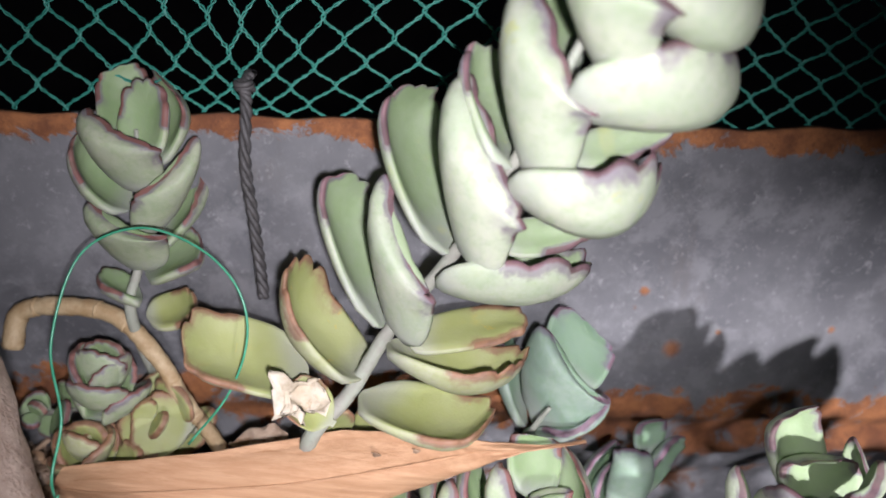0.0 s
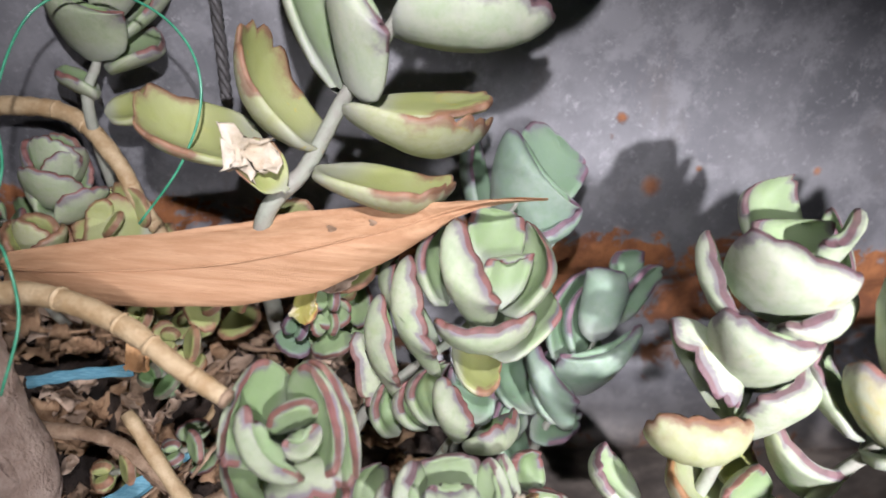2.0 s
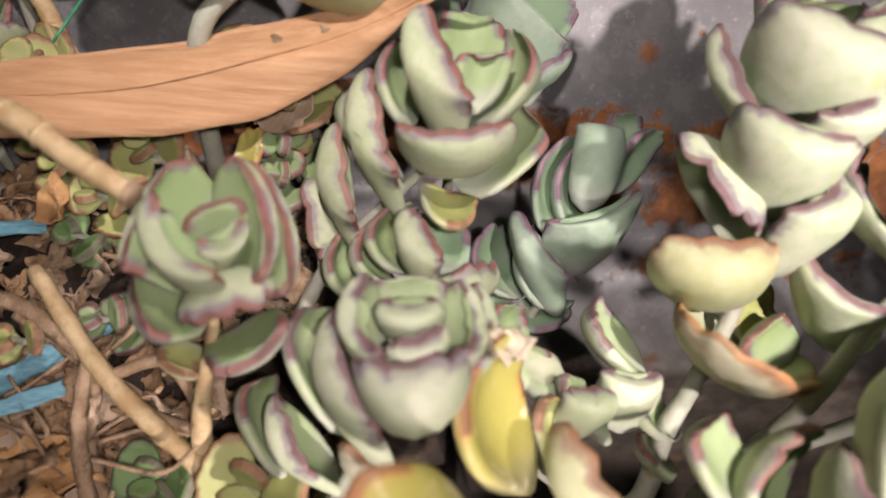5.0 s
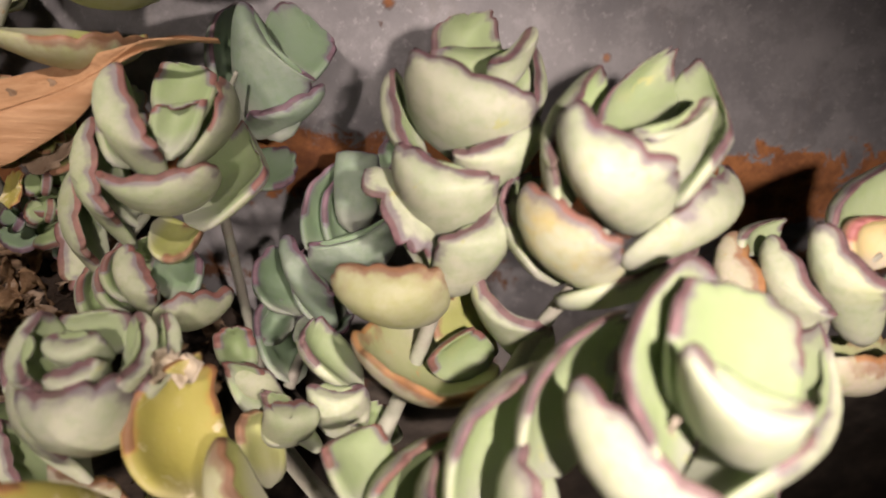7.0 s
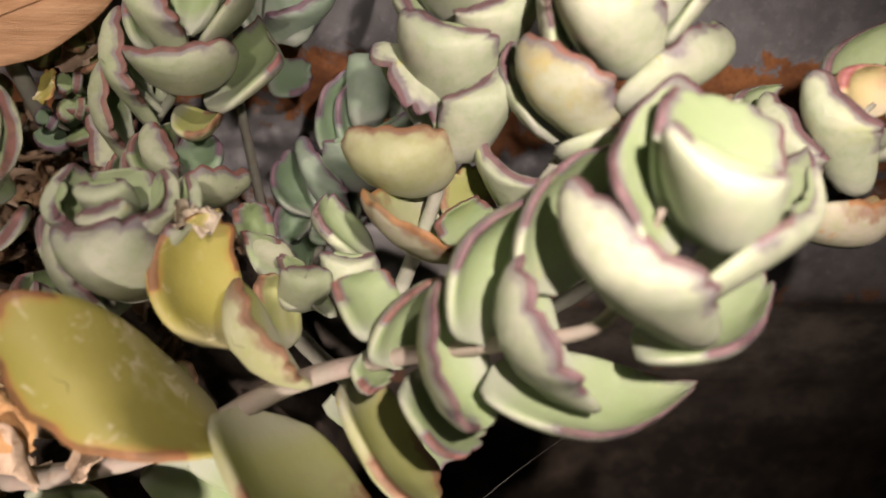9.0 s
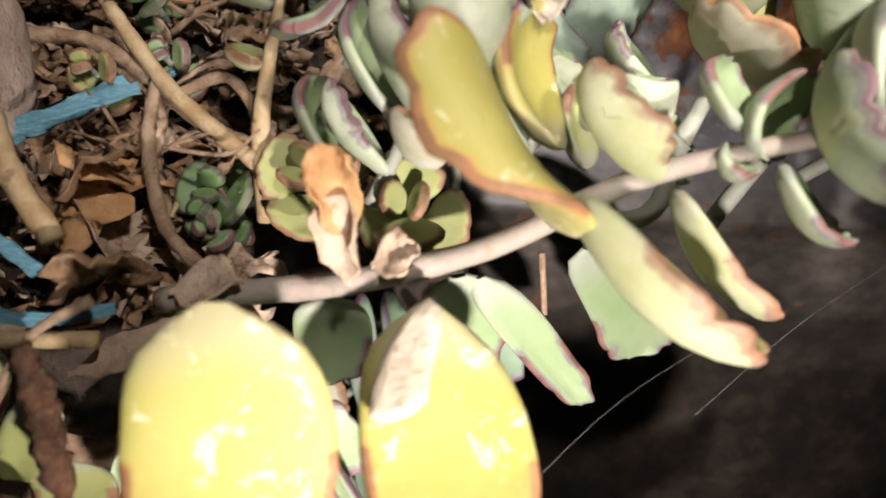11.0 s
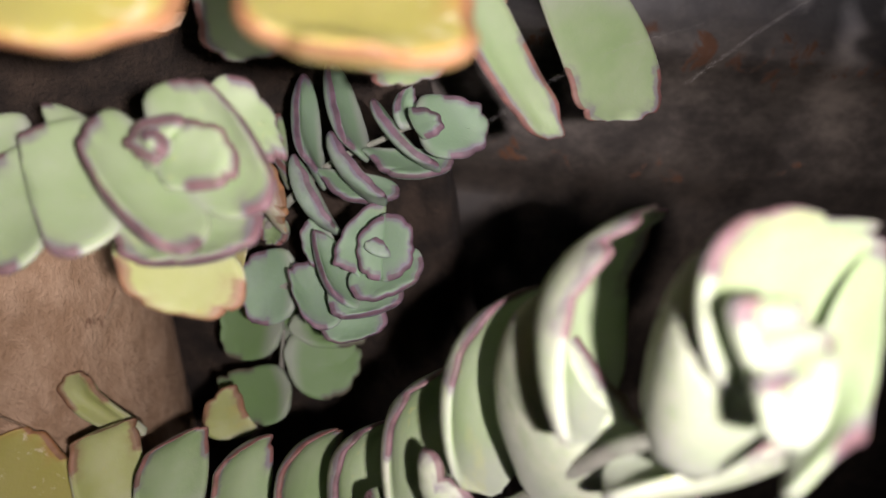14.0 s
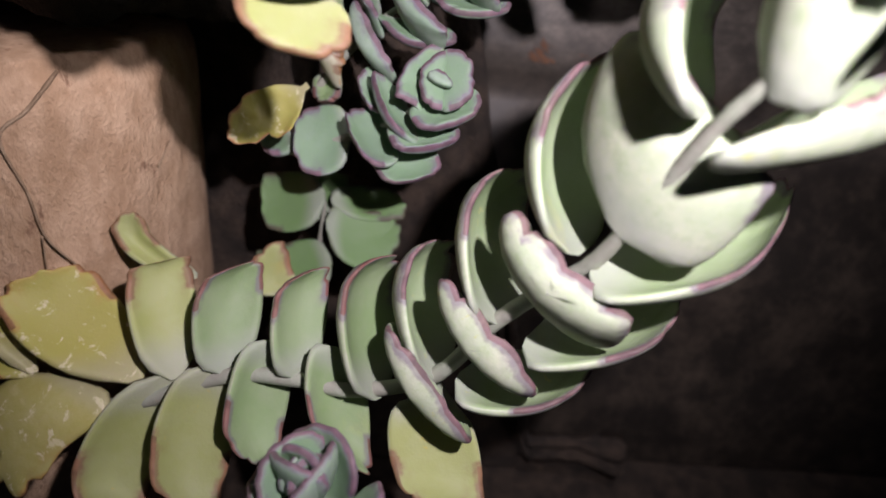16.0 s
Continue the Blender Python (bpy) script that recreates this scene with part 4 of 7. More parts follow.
cup_leaf(plant, (0.0150, 0.0743, 0.2893), (0.0044, 0.0771, 0.3034), (0.0064, 0.0874, 0.3071), (0.0121, 0.0863, 0.2954), 0.0040, M_PALE)
cup_leaf(plant, (0.0122, 0.0724, 0.2805), (0.0098, 0.0676, 0.2875), (0.0057, 0.0693, 0.2932), (0.0020, 0.0773, 0.2940), 0.0040, M_PALE)
cup_leaf(plant, (0.0033, 0.0728, 0.2781), (-0.0043, 0.0745, 0.2906), (-0.0026, 0.0823, 0.2941), (-0.0004, 0.0830, 0.2851), 0.0030, M_GREEN)
cup_leaf(plant, (0.0190, 0.0691, 0.2836), (0.0238, 0.0691, 0.2900), (0.0193, 0.0671, 0.2941), (0.0133, 0.0708, 0.2927), 0.0040, M_RED)

plant = stemmed('dark blue-green succulent shoot shaded against the rusty fold',
                [(0.0428, 0.1124, 0.2670), (0.0470, 0.1187, 0.2768), (0.0521, 0.1250, 0.2883), (0.0596, 0.1338, 0.3046)],
                [0.0016, 0.0010, 0.0005], M_STEM)
cup_leaf(plant, (0.0582, 0.1329, 0.3026), (0.0647, 0.1376, 0.3151), (0.0586, 0.1417, 0.3209), (0.0541, 0.1383, 0.3150), 0.0040, M_BLUE)
cup_leaf(plant, (0.0535, 0.1300, 0.2972), (0.0463, 0.1320, 0.3068), (0.0543, 0.1461, 0.3152), (0.0596, 0.1447, 0.3032), 0.0040, M_BLUE)
cup_leaf(plant, (0.0637, 0.1371, 0.3054), (0.0652, 0.1389, 0.3144), (0.0746, 0.1491, 0.3175), (0.0733, 0.1438, 0.3106), 0.0030, M_BLUE)
cup_leaf(plant, (0.0666, 0.1467, 0.3114), (0.0632, 0.1499, 0.3157), (0.0677, 0.1527, 0.3192), (0.0720, 0.1524, 0.3153), 0.0020, M_BLUE)
cup_leaf(plant, (0.0589, 0.1268, 0.2896), (0.0699, 0.1356, 0.3059), (0.0589, 0.1272, 0.3052), (0.0483, 0.1258, 0.3007), 0.0060, M_BLUE)
cup_leaf(plant, (0.0499, 0.1221, 0.2830), (0.0551, 0.1199, 0.2897), (0.0501, 0.1229, 0.2972), (0.0419, 0.1311, 0.3001), 0.0050, M_BLUE)
cup_leaf(plant, (0.0443, 0.1223, 0.2829), (0.0345, 0.1240, 0.2905), (0.0391, 0.1344, 0.2958), (0.0443, 0.1316, 0.2852), 0.0040, M_BLUE)
cup_leaf(plant, (0.0445, 0.1213, 0.2810), (0.0521, 0.1266, 0.2810), (0.0580, 0.1220, 0.2813), (0.0486, 0.1156, 0.2799), 0.0020, M_BLUE)
cup_leaf(plant, (0.0433, 0.1204, 0.2797), (0.0370, 0.1168, 0.2785), (0.0359, 0.1220, 0.2821), (0.0403, 0.1266, 0.2813), 0.0030, M_BLUE)
cup_leaf(plant, (0.0440, 0.1128, 0.2676), (0.0355, 0.1167, 0.2795), (0.0385, 0.1259, 0.2850), (0.0440, 0.1235, 0.2733), 0.0040, M_BLUE)
cup_leaf(plant, (0.0538, 0.1212, 0.2816), (0.0450, 0.1226, 0.2903), (0.0484, 0.1337, 0.2981), (0.0541, 0.1316, 0.2870), 0.0040, M_BLUE)
cup_leaf(plant, (0.0607, 0.1280, 0.2943), (0.0519, 0.1312, 0.3054), (0.0572, 0.1430, 0.3141), (0.0611, 0.1390, 0.3005), 0.0040, M_BLUE)
cup_leaf(plant, (0.0474, 0.0859, 0.2922), (0.0501, 0.0882, 0.2950), (0.0442, 0.0896, 0.3004), (0.0408, 0.0871, 0.2972), 0.0020, M_GREEN)
cup_leaf(plant, (0.0418, 0.0912, 0.2960), (0.0371, 0.0924, 0.3010), (0.0399, 0.0962, 0.3042), (0.0436, 0.0952, 0.2995), 0.0030, M_GREEN)
cup_leaf(plant, (0.0518, 0.0801, 0.2877), (0.0586, 0.0829, 0.2944), (0.0529, 0.0829, 0.2979), (0.0492, 0.0808, 0.2953), 0.0030, M_GREEN)

plant = stemmed('pale grey-green scalloped succulent with purple leaf edges',
                [(0.0297, 0.1136, 0.2592), (0.0625, 0.0775, 0.2706), (0.0715, 0.0856, 0.2876), (0.0788, 0.0943, 0.3055), (0.0834, 0.1031, 0.3218), (0.0867, 0.1117, 0.3396), (0.0888, 0.1141, 0.3510)],
                [0.0024, 0.0019, 0.0011, 0.0005], M_STEM)
cup_leaf(plant, (0.0868, 0.1173, 0.3451), (0.0782, 0.1221, 0.3533), (0.0840, 0.1299, 0.3585), (0.0905, 0.1279, 0.3540), 0.0050, M_PALE)
cup_leaf(plant, (0.0883, 0.1134, 0.3458), (0.0781, 0.1161, 0.3530), (0.0856, 0.1195, 0.3556), (0.0956, 0.1188, 0.3527), 0.0050, M_PALE)
cup_leaf(plant, (0.0919, 0.1123, 0.3519), (0.0950, 0.1183, 0.3596), (0.0918, 0.1116, 0.3575), (0.0878, 0.1122, 0.3551), 0.0030, M_PALE)
cup_leaf(plant, (0.0936, 0.1127, 0.3447), (0.0955, 0.1266, 0.3530), (0.0973, 0.1182, 0.3519), (0.0957, 0.1094, 0.3470), 0.0030, M_PALE)
cup_leaf(plant, (0.0835, 0.1109, 0.3374), (0.0969, 0.1105, 0.3463), (0.0854, 0.1075, 0.3560), (0.0738, 0.1147, 0.3526), 0.0080, M_PALE)
cup_leaf(plant, (0.0771, 0.1109, 0.3371), (0.0771, 0.1056, 0.3400), (0.0725, 0.1094, 0.3452), (0.0717, 0.1204, 0.3497), 0.0040, M_PALE)
cup_leaf(plant, (0.0903, 0.1083, 0.3320), (0.0974, 0.1130, 0.3446), (0.0888, 0.1030, 0.3449), (0.0826, 0.1044, 0.3404), 0.0060, M_PALE)
cup_leaf(plant, (0.0816, 0.1038, 0.3233), (0.0910, 0.1032, 0.3354), (0.0827, 0.1001, 0.3414), (0.0724, 0.1078, 0.3388), 0.0080, M_PALE)
cup_leaf(plant, (0.0871, 0.0994, 0.3151), (0.0933, 0.1072, 0.3301), (0.0872, 0.0981, 0.3316), (0.0800, 0.0965, 0.3247), 0.0070, M_PALE)
cup_leaf(plant, (0.0774, 0.1027, 0.3182), (0.0661, 0.1113, 0.3318), (0.0718, 0.0997, 0.3295), (0.0790, 0.0975, 0.3232), 0.0050, M_PALE)
cup_leaf(plant, (0.0752, 0.0957, 0.3079), (0.0827, 0.0966, 0.3187), (0.0725, 0.0931, 0.3244), (0.0617, 0.0956, 0.3181), 0.0070, M_LIME)
cup_leaf(plant, (0.0844, 0.0994, 0.2992), (0.0924, 0.0856, 0.3039), (0.0741, 0.0773, 0.3135), (0.0695, 0.0948, 0.3102), 0.0080, M_RED)
cup_leaf(plant, (0.0904, 0.0949, 0.2993), (0.0815, 0.0959, 0.3042), (0.0855, 0.1035, 0.3108), (0.0927, 0.1014, 0.3012), 0.0020, M_LIME)
cup_leaf(plant, (0.0903, 0.0910, 0.3003), (0.0816, 0.0879, 0.3031), (0.0843, 0.0920, 0.3084), (0.0911, 0.0952, 0.3057), 0.0020, M_GREEN)
cup_leaf(plant, (0.0982, 0.0942, 0.3024), (0.1034, 0.0919, 0.3123), (0.0949, 0.0901, 0.3169), (0.0890, 0.1003, 0.3172), 0.0060, M_PALE)
cup_leaf(plant, (0.0662, 0.0909, 0.2932), (0.0590, 0.0893, 0.3012), (0.0548, 0.0953, 0.3059), (0.0606, 0.0992, 0.3009), 0.0040, M_PALE)
cup_leaf(plant, (0.0630, 0.0856, 0.2840), (0.0678, 0.0885, 0.2944), (0.0627, 0.0864, 0.2983), (0.0565, 0.0867, 0.2956), 0.0040, M_PALE)
cup_leaf(plant, (0.0727, 0.0837, 0.2846), (0.0661, 0.0834, 0.2910), (0.0676, 0.0890, 0.2917), (0.0733, 0.0895, 0.2855), 0.0030, M_GREEN)
cup_leaf(plant, (0.0731, 0.0797, 0.2797), (0.0689, 0.0782, 0.2845), (0.0655, 0.0820, 0.2863), (0.0701, 0.0853, 0.2822), 0.0020, M_GREEN)

plant = stemmed('plump pale succulent with a yellow-patched leaf',
                [(0.0813, 0.0832, 0.2676), (0.0927, 0.0842, 0.2984), (0.0991, 0.0896, 0.3119), (0.1050, 0.0919, 0.3229), (0.1087, 0.0927, 0.3338), (0.1120, 0.0949, 0.3448)],
                [0.0020, 0.0016, 0.0011, 0.0005], M_STEM)
cup_leaf(plant, (0.1156, 0.1020, 0.3475), (0.1067, 0.1012, 0.3500), (0.1159, 0.1126, 0.3581), (0.1206, 0.1124, 0.3543), 0.0040, M_PALE)
cup_leaf(plant, (0.1172, 0.0958, 0.3425), (0.1215, 0.1131, 0.3552), (0.1267, 0.1047, 0.3539), (0.1218, 0.0913, 0.3496), 0.0050, M_PALE)
cup_leaf(plant, (0.1169, 0.0921, 0.3443), (0.1224, 0.1006, 0.3552), (0.1145, 0.0917, 0.3537), (0.1093, 0.0929, 0.3522), 0.0040, M_PALE)
cup_leaf(plant, (0.1106, 0.0929, 0.3362), (0.1178, 0.0904, 0.3459), (0.1078, 0.0881, 0.3547), (0.1000, 0.0975, 0.3524), 0.0090, M_PALE)
cup_leaf(plant, (0.1031, 0.0970, 0.3392), (0.0998, 0.0906, 0.3441), (0.1004, 0.0990, 0.3517), (0.1091, 0.1132, 0.3537), 0.0050, M_PALE)
cup_leaf(plant, (0.1057, 0.0921, 0.3248), (0.1120, 0.0886, 0.3331), (0.1025, 0.0871, 0.3413), (0.0962, 0.0991, 0.3375), 0.0080, M_PATCH)
cup_leaf(plant, (0.1135, 0.0908, 0.3296), (0.1286, 0.1043, 0.3368), (0.1285, 0.1010, 0.3425), (0.1172, 0.0887, 0.3415), 0.0060, M_PALE)
cup_leaf(plant, (0.1033, 0.0940, 0.3217), (0.0937, 0.0969, 0.3323), (0.0970, 0.1094, 0.3355), (0.1038, 0.1088, 0.3246), 0.0040, M_PALE)
cup_leaf(plant, (0.1028, 0.0916, 0.3203), (0.1168, 0.1007, 0.3219), (0.1278, 0.0984, 0.3285), (0.1101, 0.0869, 0.3288), 0.0040, M_PALE)

plant = stemmed('long leaning succulent shoot with yellowed leaves low on its stem',
                [(-0.0297, 0.0539, 0.2571), (-0.0067, 0.0527, 0.2633), (0.0090, 0.0516, 0.2681), (0.0329, 0.0536, 0.2771), (0.0560, 0.0593, 0.2895), (0.0750, 0.0601, 0.2969), (0.0919, 0.0580, 0.3036), (0.1074, 0.0577, 0.3087), (0.1119, 0.0582, 0.3205), (0.1134, 0.0576, 0.3312)],
                [0.0026, 0.0024, 0.0021, 0.0016, 0.0011, 0.0005], M_OLD)
cup_leaf(plant, (0.1214, 0.0609, 0.3229), (0.1126, 0.0644, 0.3381), (0.1229, 0.0741, 0.3402), (0.1313, 0.0643, 0.3333), 0.0040, M_PALE)
cup_leaf(plant, (0.1203, 0.0549, 0.3273), (0.1266, 0.0546, 0.3364), (0.1193, 0.0547, 0.3404), (0.1121, 0.0597, 0.3408), 0.0060, M_PALE)
cup_leaf(plant, (0.1171, 0.0597, 0.3239), (0.1096, 0.0525, 0.3315), (0.1084, 0.0672, 0.3378), (0.1217, 0.0767, 0.3395), 0.0050, M_PALE)
cup_leaf(plant, (0.1187, 0.0576, 0.3156), (0.1353, 0.0759, 0.3288), (0.1361, 0.0664, 0.3293), (0.1231, 0.0513, 0.3302), 0.0060, M_PALE)
cup_leaf(plant, (0.1165, 0.0570, 0.3109), (0.1213, 0.0498, 0.3209), (0.1118, 0.0511, 0.3300), (0.1021, 0.0647, 0.3288), 0.0080, M_PALE)
cup_leaf(plant, (0.1145, 0.0603, 0.3052), (0.1295, 0.0695, 0.3096), (0.1359, 0.0635, 0.3113), (0.1221, 0.0518, 0.3100), 0.0040, M_PALE)
cup_leaf(plant, (0.1044, 0.0540, 0.3014), (0.1061, 0.0472, 0.3055), (0.0986, 0.0489, 0.3168), (0.0971, 0.0625, 0.3169), 0.0080, M_PALE)
cup_leaf(plant, (0.0930, 0.0561, 0.3009), (0.1175, 0.0621, 0.2951), (0.1233, 0.0552, 0.2956), (0.1011, 0.0454, 0.2995), 0.0040, M_PALE)
cup_leaf(plant, (0.0910, 0.0585, 0.3036), (0.0857, 0.0582, 0.3172), (0.0988, 0.0726, 0.3232), (0.0999, 0.0734, 0.3105), 0.0050, M_PALE)
cup_leaf(plant, (0.1015, 0.0617, 0.3122), (0.0955, 0.0619, 0.3230), (0.1079, 0.0771, 0.3303), (0.1113, 0.0759, 0.3182), 0.0050, M_PALE)
cup_leaf(plant, (0.0901, 0.0592, 0.3004), (0.0909, 0.0467, 0.2966), (0.0841, 0.0483, 0.3094), (0.0845, 0.0646, 0.3116), 0.0060, M_PALE)
cup_leaf(plant, (0.0754, 0.0592, 0.2956), (0.0736, 0.0603, 0.3042), (0.0853, 0.0717, 0.3061), (0.0850, 0.0697, 0.2963), 0.0040, M_GREEN)
cup_leaf(plant, (0.0782, 0.0581, 0.2956), (0.0882, 0.0603, 0.2881), (0.0898, 0.0496, 0.2869), (0.0812, 0.0487, 0.2926), 0.0030, M_GREEN)
cup_leaf(plant, (0.0731, 0.0620, 0.2989), (0.0663, 0.0633, 0.3061), (0.0678, 0.0687, 0.3085), (0.0744, 0.0713, 0.3034), 0.0030, M_GREEN)
cup_leaf(plant, (0.0694, 0.0612, 0.2966), (0.0739, 0.0620, 0.2942), (0.0738, 0.0558, 0.2942), (0.0696, 0.0559, 0.2961), 0.0020, M_GREEN)
cup_leaf(plant, (0.0544, 0.0634, 0.2918), (0.0599, 0.0560, 0.2951), (0.0539, 0.0577, 0.3045), (0.0467, 0.0697, 0.3044), 0.0060, M_LIME)
cup_leaf(plant, (0.0649, 0.0651, 0.2858), (0.0775, 0.0638, 0.2747), (0.0827, 0.0476, 0.2725), (0.0714, 0.0501, 0.2834), 0.0050, M_LIME)
cup_leaf(plant, (0.0468, 0.0564, 0.2849), (0.0686, 0.0504, 0.2754), (0.0727, 0.0326, 0.2761), (0.0543, 0.0379, 0.2913), 0.0080, M_LIME)
cup_leaf(plant, (0.0393, 0.0586, 0.2848), (0.0456, 0.0405, 0.2937), (0.0215, 0.0414, 0.3030), (0.0253, 0.0527, 0.3151), 0.0045, M_YELLOW)
cup_leaf(plant, (0.0469, 0.0827, 0.2928), (0.0414, 0.0857, 0.3002), (0.0429, 0.0883, 0.3020), (0.0487, 0.0866, 0.2978), 0.0020, M_GREEN)
cup_leaf(plant, (0.0582, 0.0792, 0.2876), (0.0506, 0.0809, 0.2969), (0.0518, 0.0839, 0.2992), (0.0573, 0.0824, 0.2920), 0.0030, M_PALE)
cup_leaf(plant, (0.0501, 0.0735, 0.2837), (0.0457, 0.0757, 0.2935), (0.0482, 0.0811, 0.2972), (0.0524, 0.0793, 0.2897), 0.0030, M_LIME)
cup_leaf(plant, (0.0436, 0.0662, 0.2908), (0.0329, 0.0643, 0.3059), (0.0376, 0.0792, 0.3127), (0.0424, 0.0776, 0.3000), 0.0040, M_YELLOW)
cup_leaf(plant, (0.0278, 0.0570, 0.2676), (0.0389, 0.0637, 0.2507), (0.0309, 0.0545, 0.2399), (0.0220, 0.0564, 0.2498), 0.0015, M_GREEN)
cup_leaf(plant, (0.0036, 0.0527, 0.2625), (0.0116, 0.0551, 0.2518), (0.0045, 0.0505, 0.2424), (-0.0028, 0.0521, 0.2517), 0.0015, M_GREEN)
cup_leaf(plant, (-0.0048, 0.0259, 0.2826), (0.0133, 0.0172, 0.2655), (0.0006, 0.0005, 0.2584), (-0.0139, 0.0107, 0.2669), 0.0020, M_YELLOW)
cup_leaf(plant, (0.0235, 0.0412, 0.2727), (0.0410, 0.0199, 0.2638), (0.0309, 0.0040, 0.2597), (0.0166, 0.0190, 0.2645), 0.0040, M_YELLOW)
cup_leaf(plant, (0.0233, 0.0401, 0.2748), (0.0247, 0.0289, 0.2723), (0.0220, 0.0219, 0.2688), (0.0172, 0.0262, 0.2700), 0.0010, M_WITHER)
cup_leaf(plant, (0.0320, 0.0587, 0.2665), (0.0506, 0.0646, 0.2480), (0.0599, 0.0631, 0.2292), (0.0413, 0.0602, 0.2468), 0.0020, M_GREEN)
cup_leaf(plant, (0.0572, 0.0829, 0.2594), (0.0831, 0.0909, 0.2384), (0.0748, 0.0831, 0.2266), (0.0618, 0.0837, 0.2386), 0.0020, M_GREEN)

plant = stemmed('pale succulent shoot with a pinkish heart leaning outwards',
                [(0.0976, 0.0909, 0.2752), (0.1217, 0.0903, 0.2979), (0.1345, 0.0931, 0.3076), (0.1444, 0.0942, 0.3151), (0.1519, 0.0956, 0.3215), (0.1595, 0.0974, 0.3301)],
                [0.0018, 0.0012, 0.0005], M_STEM)
cup_leaf(plant, (0.1597, 0.1005, 0.3263), (0.1502, 0.0984, 0.3342), (0.1622, 0.1109, 0.3400), (0.1697, 0.1131, 0.3358), 0.0040, M_PALE)
cup_leaf(plant, (0.1636, 0.1007, 0.3276), (0.1682, 0.1130, 0.3370), (0.1695, 0.1087, 0.3344), (0.1678, 0.1005, 0.3303), 0.0020, M_PALE)
cup_leaf(plant, (0.1581, 0.0966, 0.3274), (0.1522, 0.0958, 0.3335), (0.1570, 0.0986, 0.3369), (0.1626, 0.0982, 0.3326), 0.0040, M_PINK)
cup_leaf(plant, (0.1559, 0.0919, 0.3159), (0.1585, 0.0890, 0.3251), (0.1519, 0.0894, 0.3327), (0.1478, 0.0994, 0.3330), 0.0060, M_PALE)
cup_leaf(plant, (0.1604, 0.0939, 0.3219), (0.1742, 0.1060, 0.3271), (0.1792, 0.0981, 0.3262), (0.1644, 0.0883, 0.3292), 0.0050, M_PALE)
cup_leaf(plant, (0.1472, 0.0927, 0.3134), (0.1507, 0.0889, 0.3198), (0.1463, 0.0913, 0.3266), (0.1426, 0.1029, 0.3273), 0.0050, M_PALE)
cup_leaf(plant, (0.1397, 0.0956, 0.3101), (0.1423, 0.0907, 0.3167), (0.1393, 0.0930, 0.3233), (0.1378, 0.1070, 0.3254), 0.0060, M_RED)
cup_leaf(plant, (0.1420, 0.1038, 0.3235), (0.1375, 0.1021, 0.3282), (0.1462, 0.1100, 0.3281), (0.1474, 0.1086, 0.3261), 0.0030, M_PALE)
cup_leaf(plant, (0.1472, 0.0898, 0.3080), (0.1621, 0.0987, 0.3088), (0.1694, 0.0933, 0.3111), (0.1533, 0.0844, 0.3171), 0.0080, M_RED)

plant = stemmed('wide green succulent rosette on a stem hung with round leaves',
                [(-0.0860, 0.0483, 0.2031), (-0.0426, 0.0399, 0.2188), (-0.0212, 0.0349, 0.2273), (-0.0069, 0.0308, 0.2319), (0.0001, 0.0271, 0.2353)],
                [0.0018, 0.0012, 0.0005], M_STEM)
cup_leaf(plant, (-0.0205, 0.0331, 0.2264), (-0.0190, 0.0190, 0.2197), (-0.0294, 0.0237, 0.2233), (-0.0270, 0.0333, 0.2303), 0.0030, M_PALE)
cup_leaf(plant, (-0.0278, 0.0386, 0.2275), (-0.0325, 0.0271, 0.2230), (-0.0370, 0.0304, 0.2261), (-0.0328, 0.0397, 0.2327), 0.0030, M_PALE)
cup_leaf(plant, (-0.0073, 0.0317, 0.2313), (-0.0068, 0.0159, 0.2258), (-0.0173, 0.0229, 0.2309), (-0.0181, 0.0315, 0.2366), 0.0030, M_PALE)
cup_leaf(plant, (-0.0111, 0.0346, 0.2321), (-0.0152, 0.0308, 0.2319), (-0.0190, 0.0329, 0.2332), (-0.0223, 0.0396, 0.2361), 0.0020, M_PALE)
cup_leaf(plant, (-0.0025, 0.0320, 0.2193), (0.0102, 0.0279, 0.2148), (0.0014, 0.0223, 0.2101), (-0.0088, 0.0255, 0.2185), 0.0030, M_LIME)
cup_leaf(plant, (0.0010, 0.0297, 0.2284), (0.0144, 0.0255, 0.2291), (0.0072, 0.0177, 0.2248), (-0.0049, 0.0208, 0.2259), 0.0030, M_PALE)
cup_leaf(plant, (0.0040, 0.0356, 0.2334), (0.0034, 0.0457, 0.2414), (0.0128, 0.0429, 0.2334), (0.0100, 0.0366, 0.2314), 0.0020, M_PALE)
cup_leaf(plant, (-0.0002, 0.0296, 0.2336), (0.0109, 0.0146, 0.2309), (-0.0016, 0.0165, 0.2339), (-0.0082, 0.0281, 0.2403), 0.0040, M_PALE)
cup_leaf(plant, (-0.0002, 0.0296, 0.2336), (-0.0007, 0.0340, 0.2437), (0.0132, 0.0281, 0.2402), (0.0149, 0.0183, 0.2328), 0.0040, M_PALE)
cup_leaf(plant, (-0.0007, 0.0279, 0.2346), (0.0034, 0.0284, 0.2407), (0.0125, 0.0242, 0.2379), (0.0062, 0.0207, 0.2347), 0.0020, M_PALE)
cup_leaf(plant, (-0.0012, 0.0273, 0.2355), (0.0028, 0.0223, 0.2369), (-0.0023, 0.0250, 0.2392), (0.0046, 0.0274, 0.2410), 0.0020, M_PALE)
cup_leaf(plant, (-0.0005, 0.0256, 0.2366), (-0.0003, 0.0240, 0.2396), (0.0024, 0.0242, 0.2398), (0.0023, 0.0227, 0.2376), 0.0010, M_PALE)

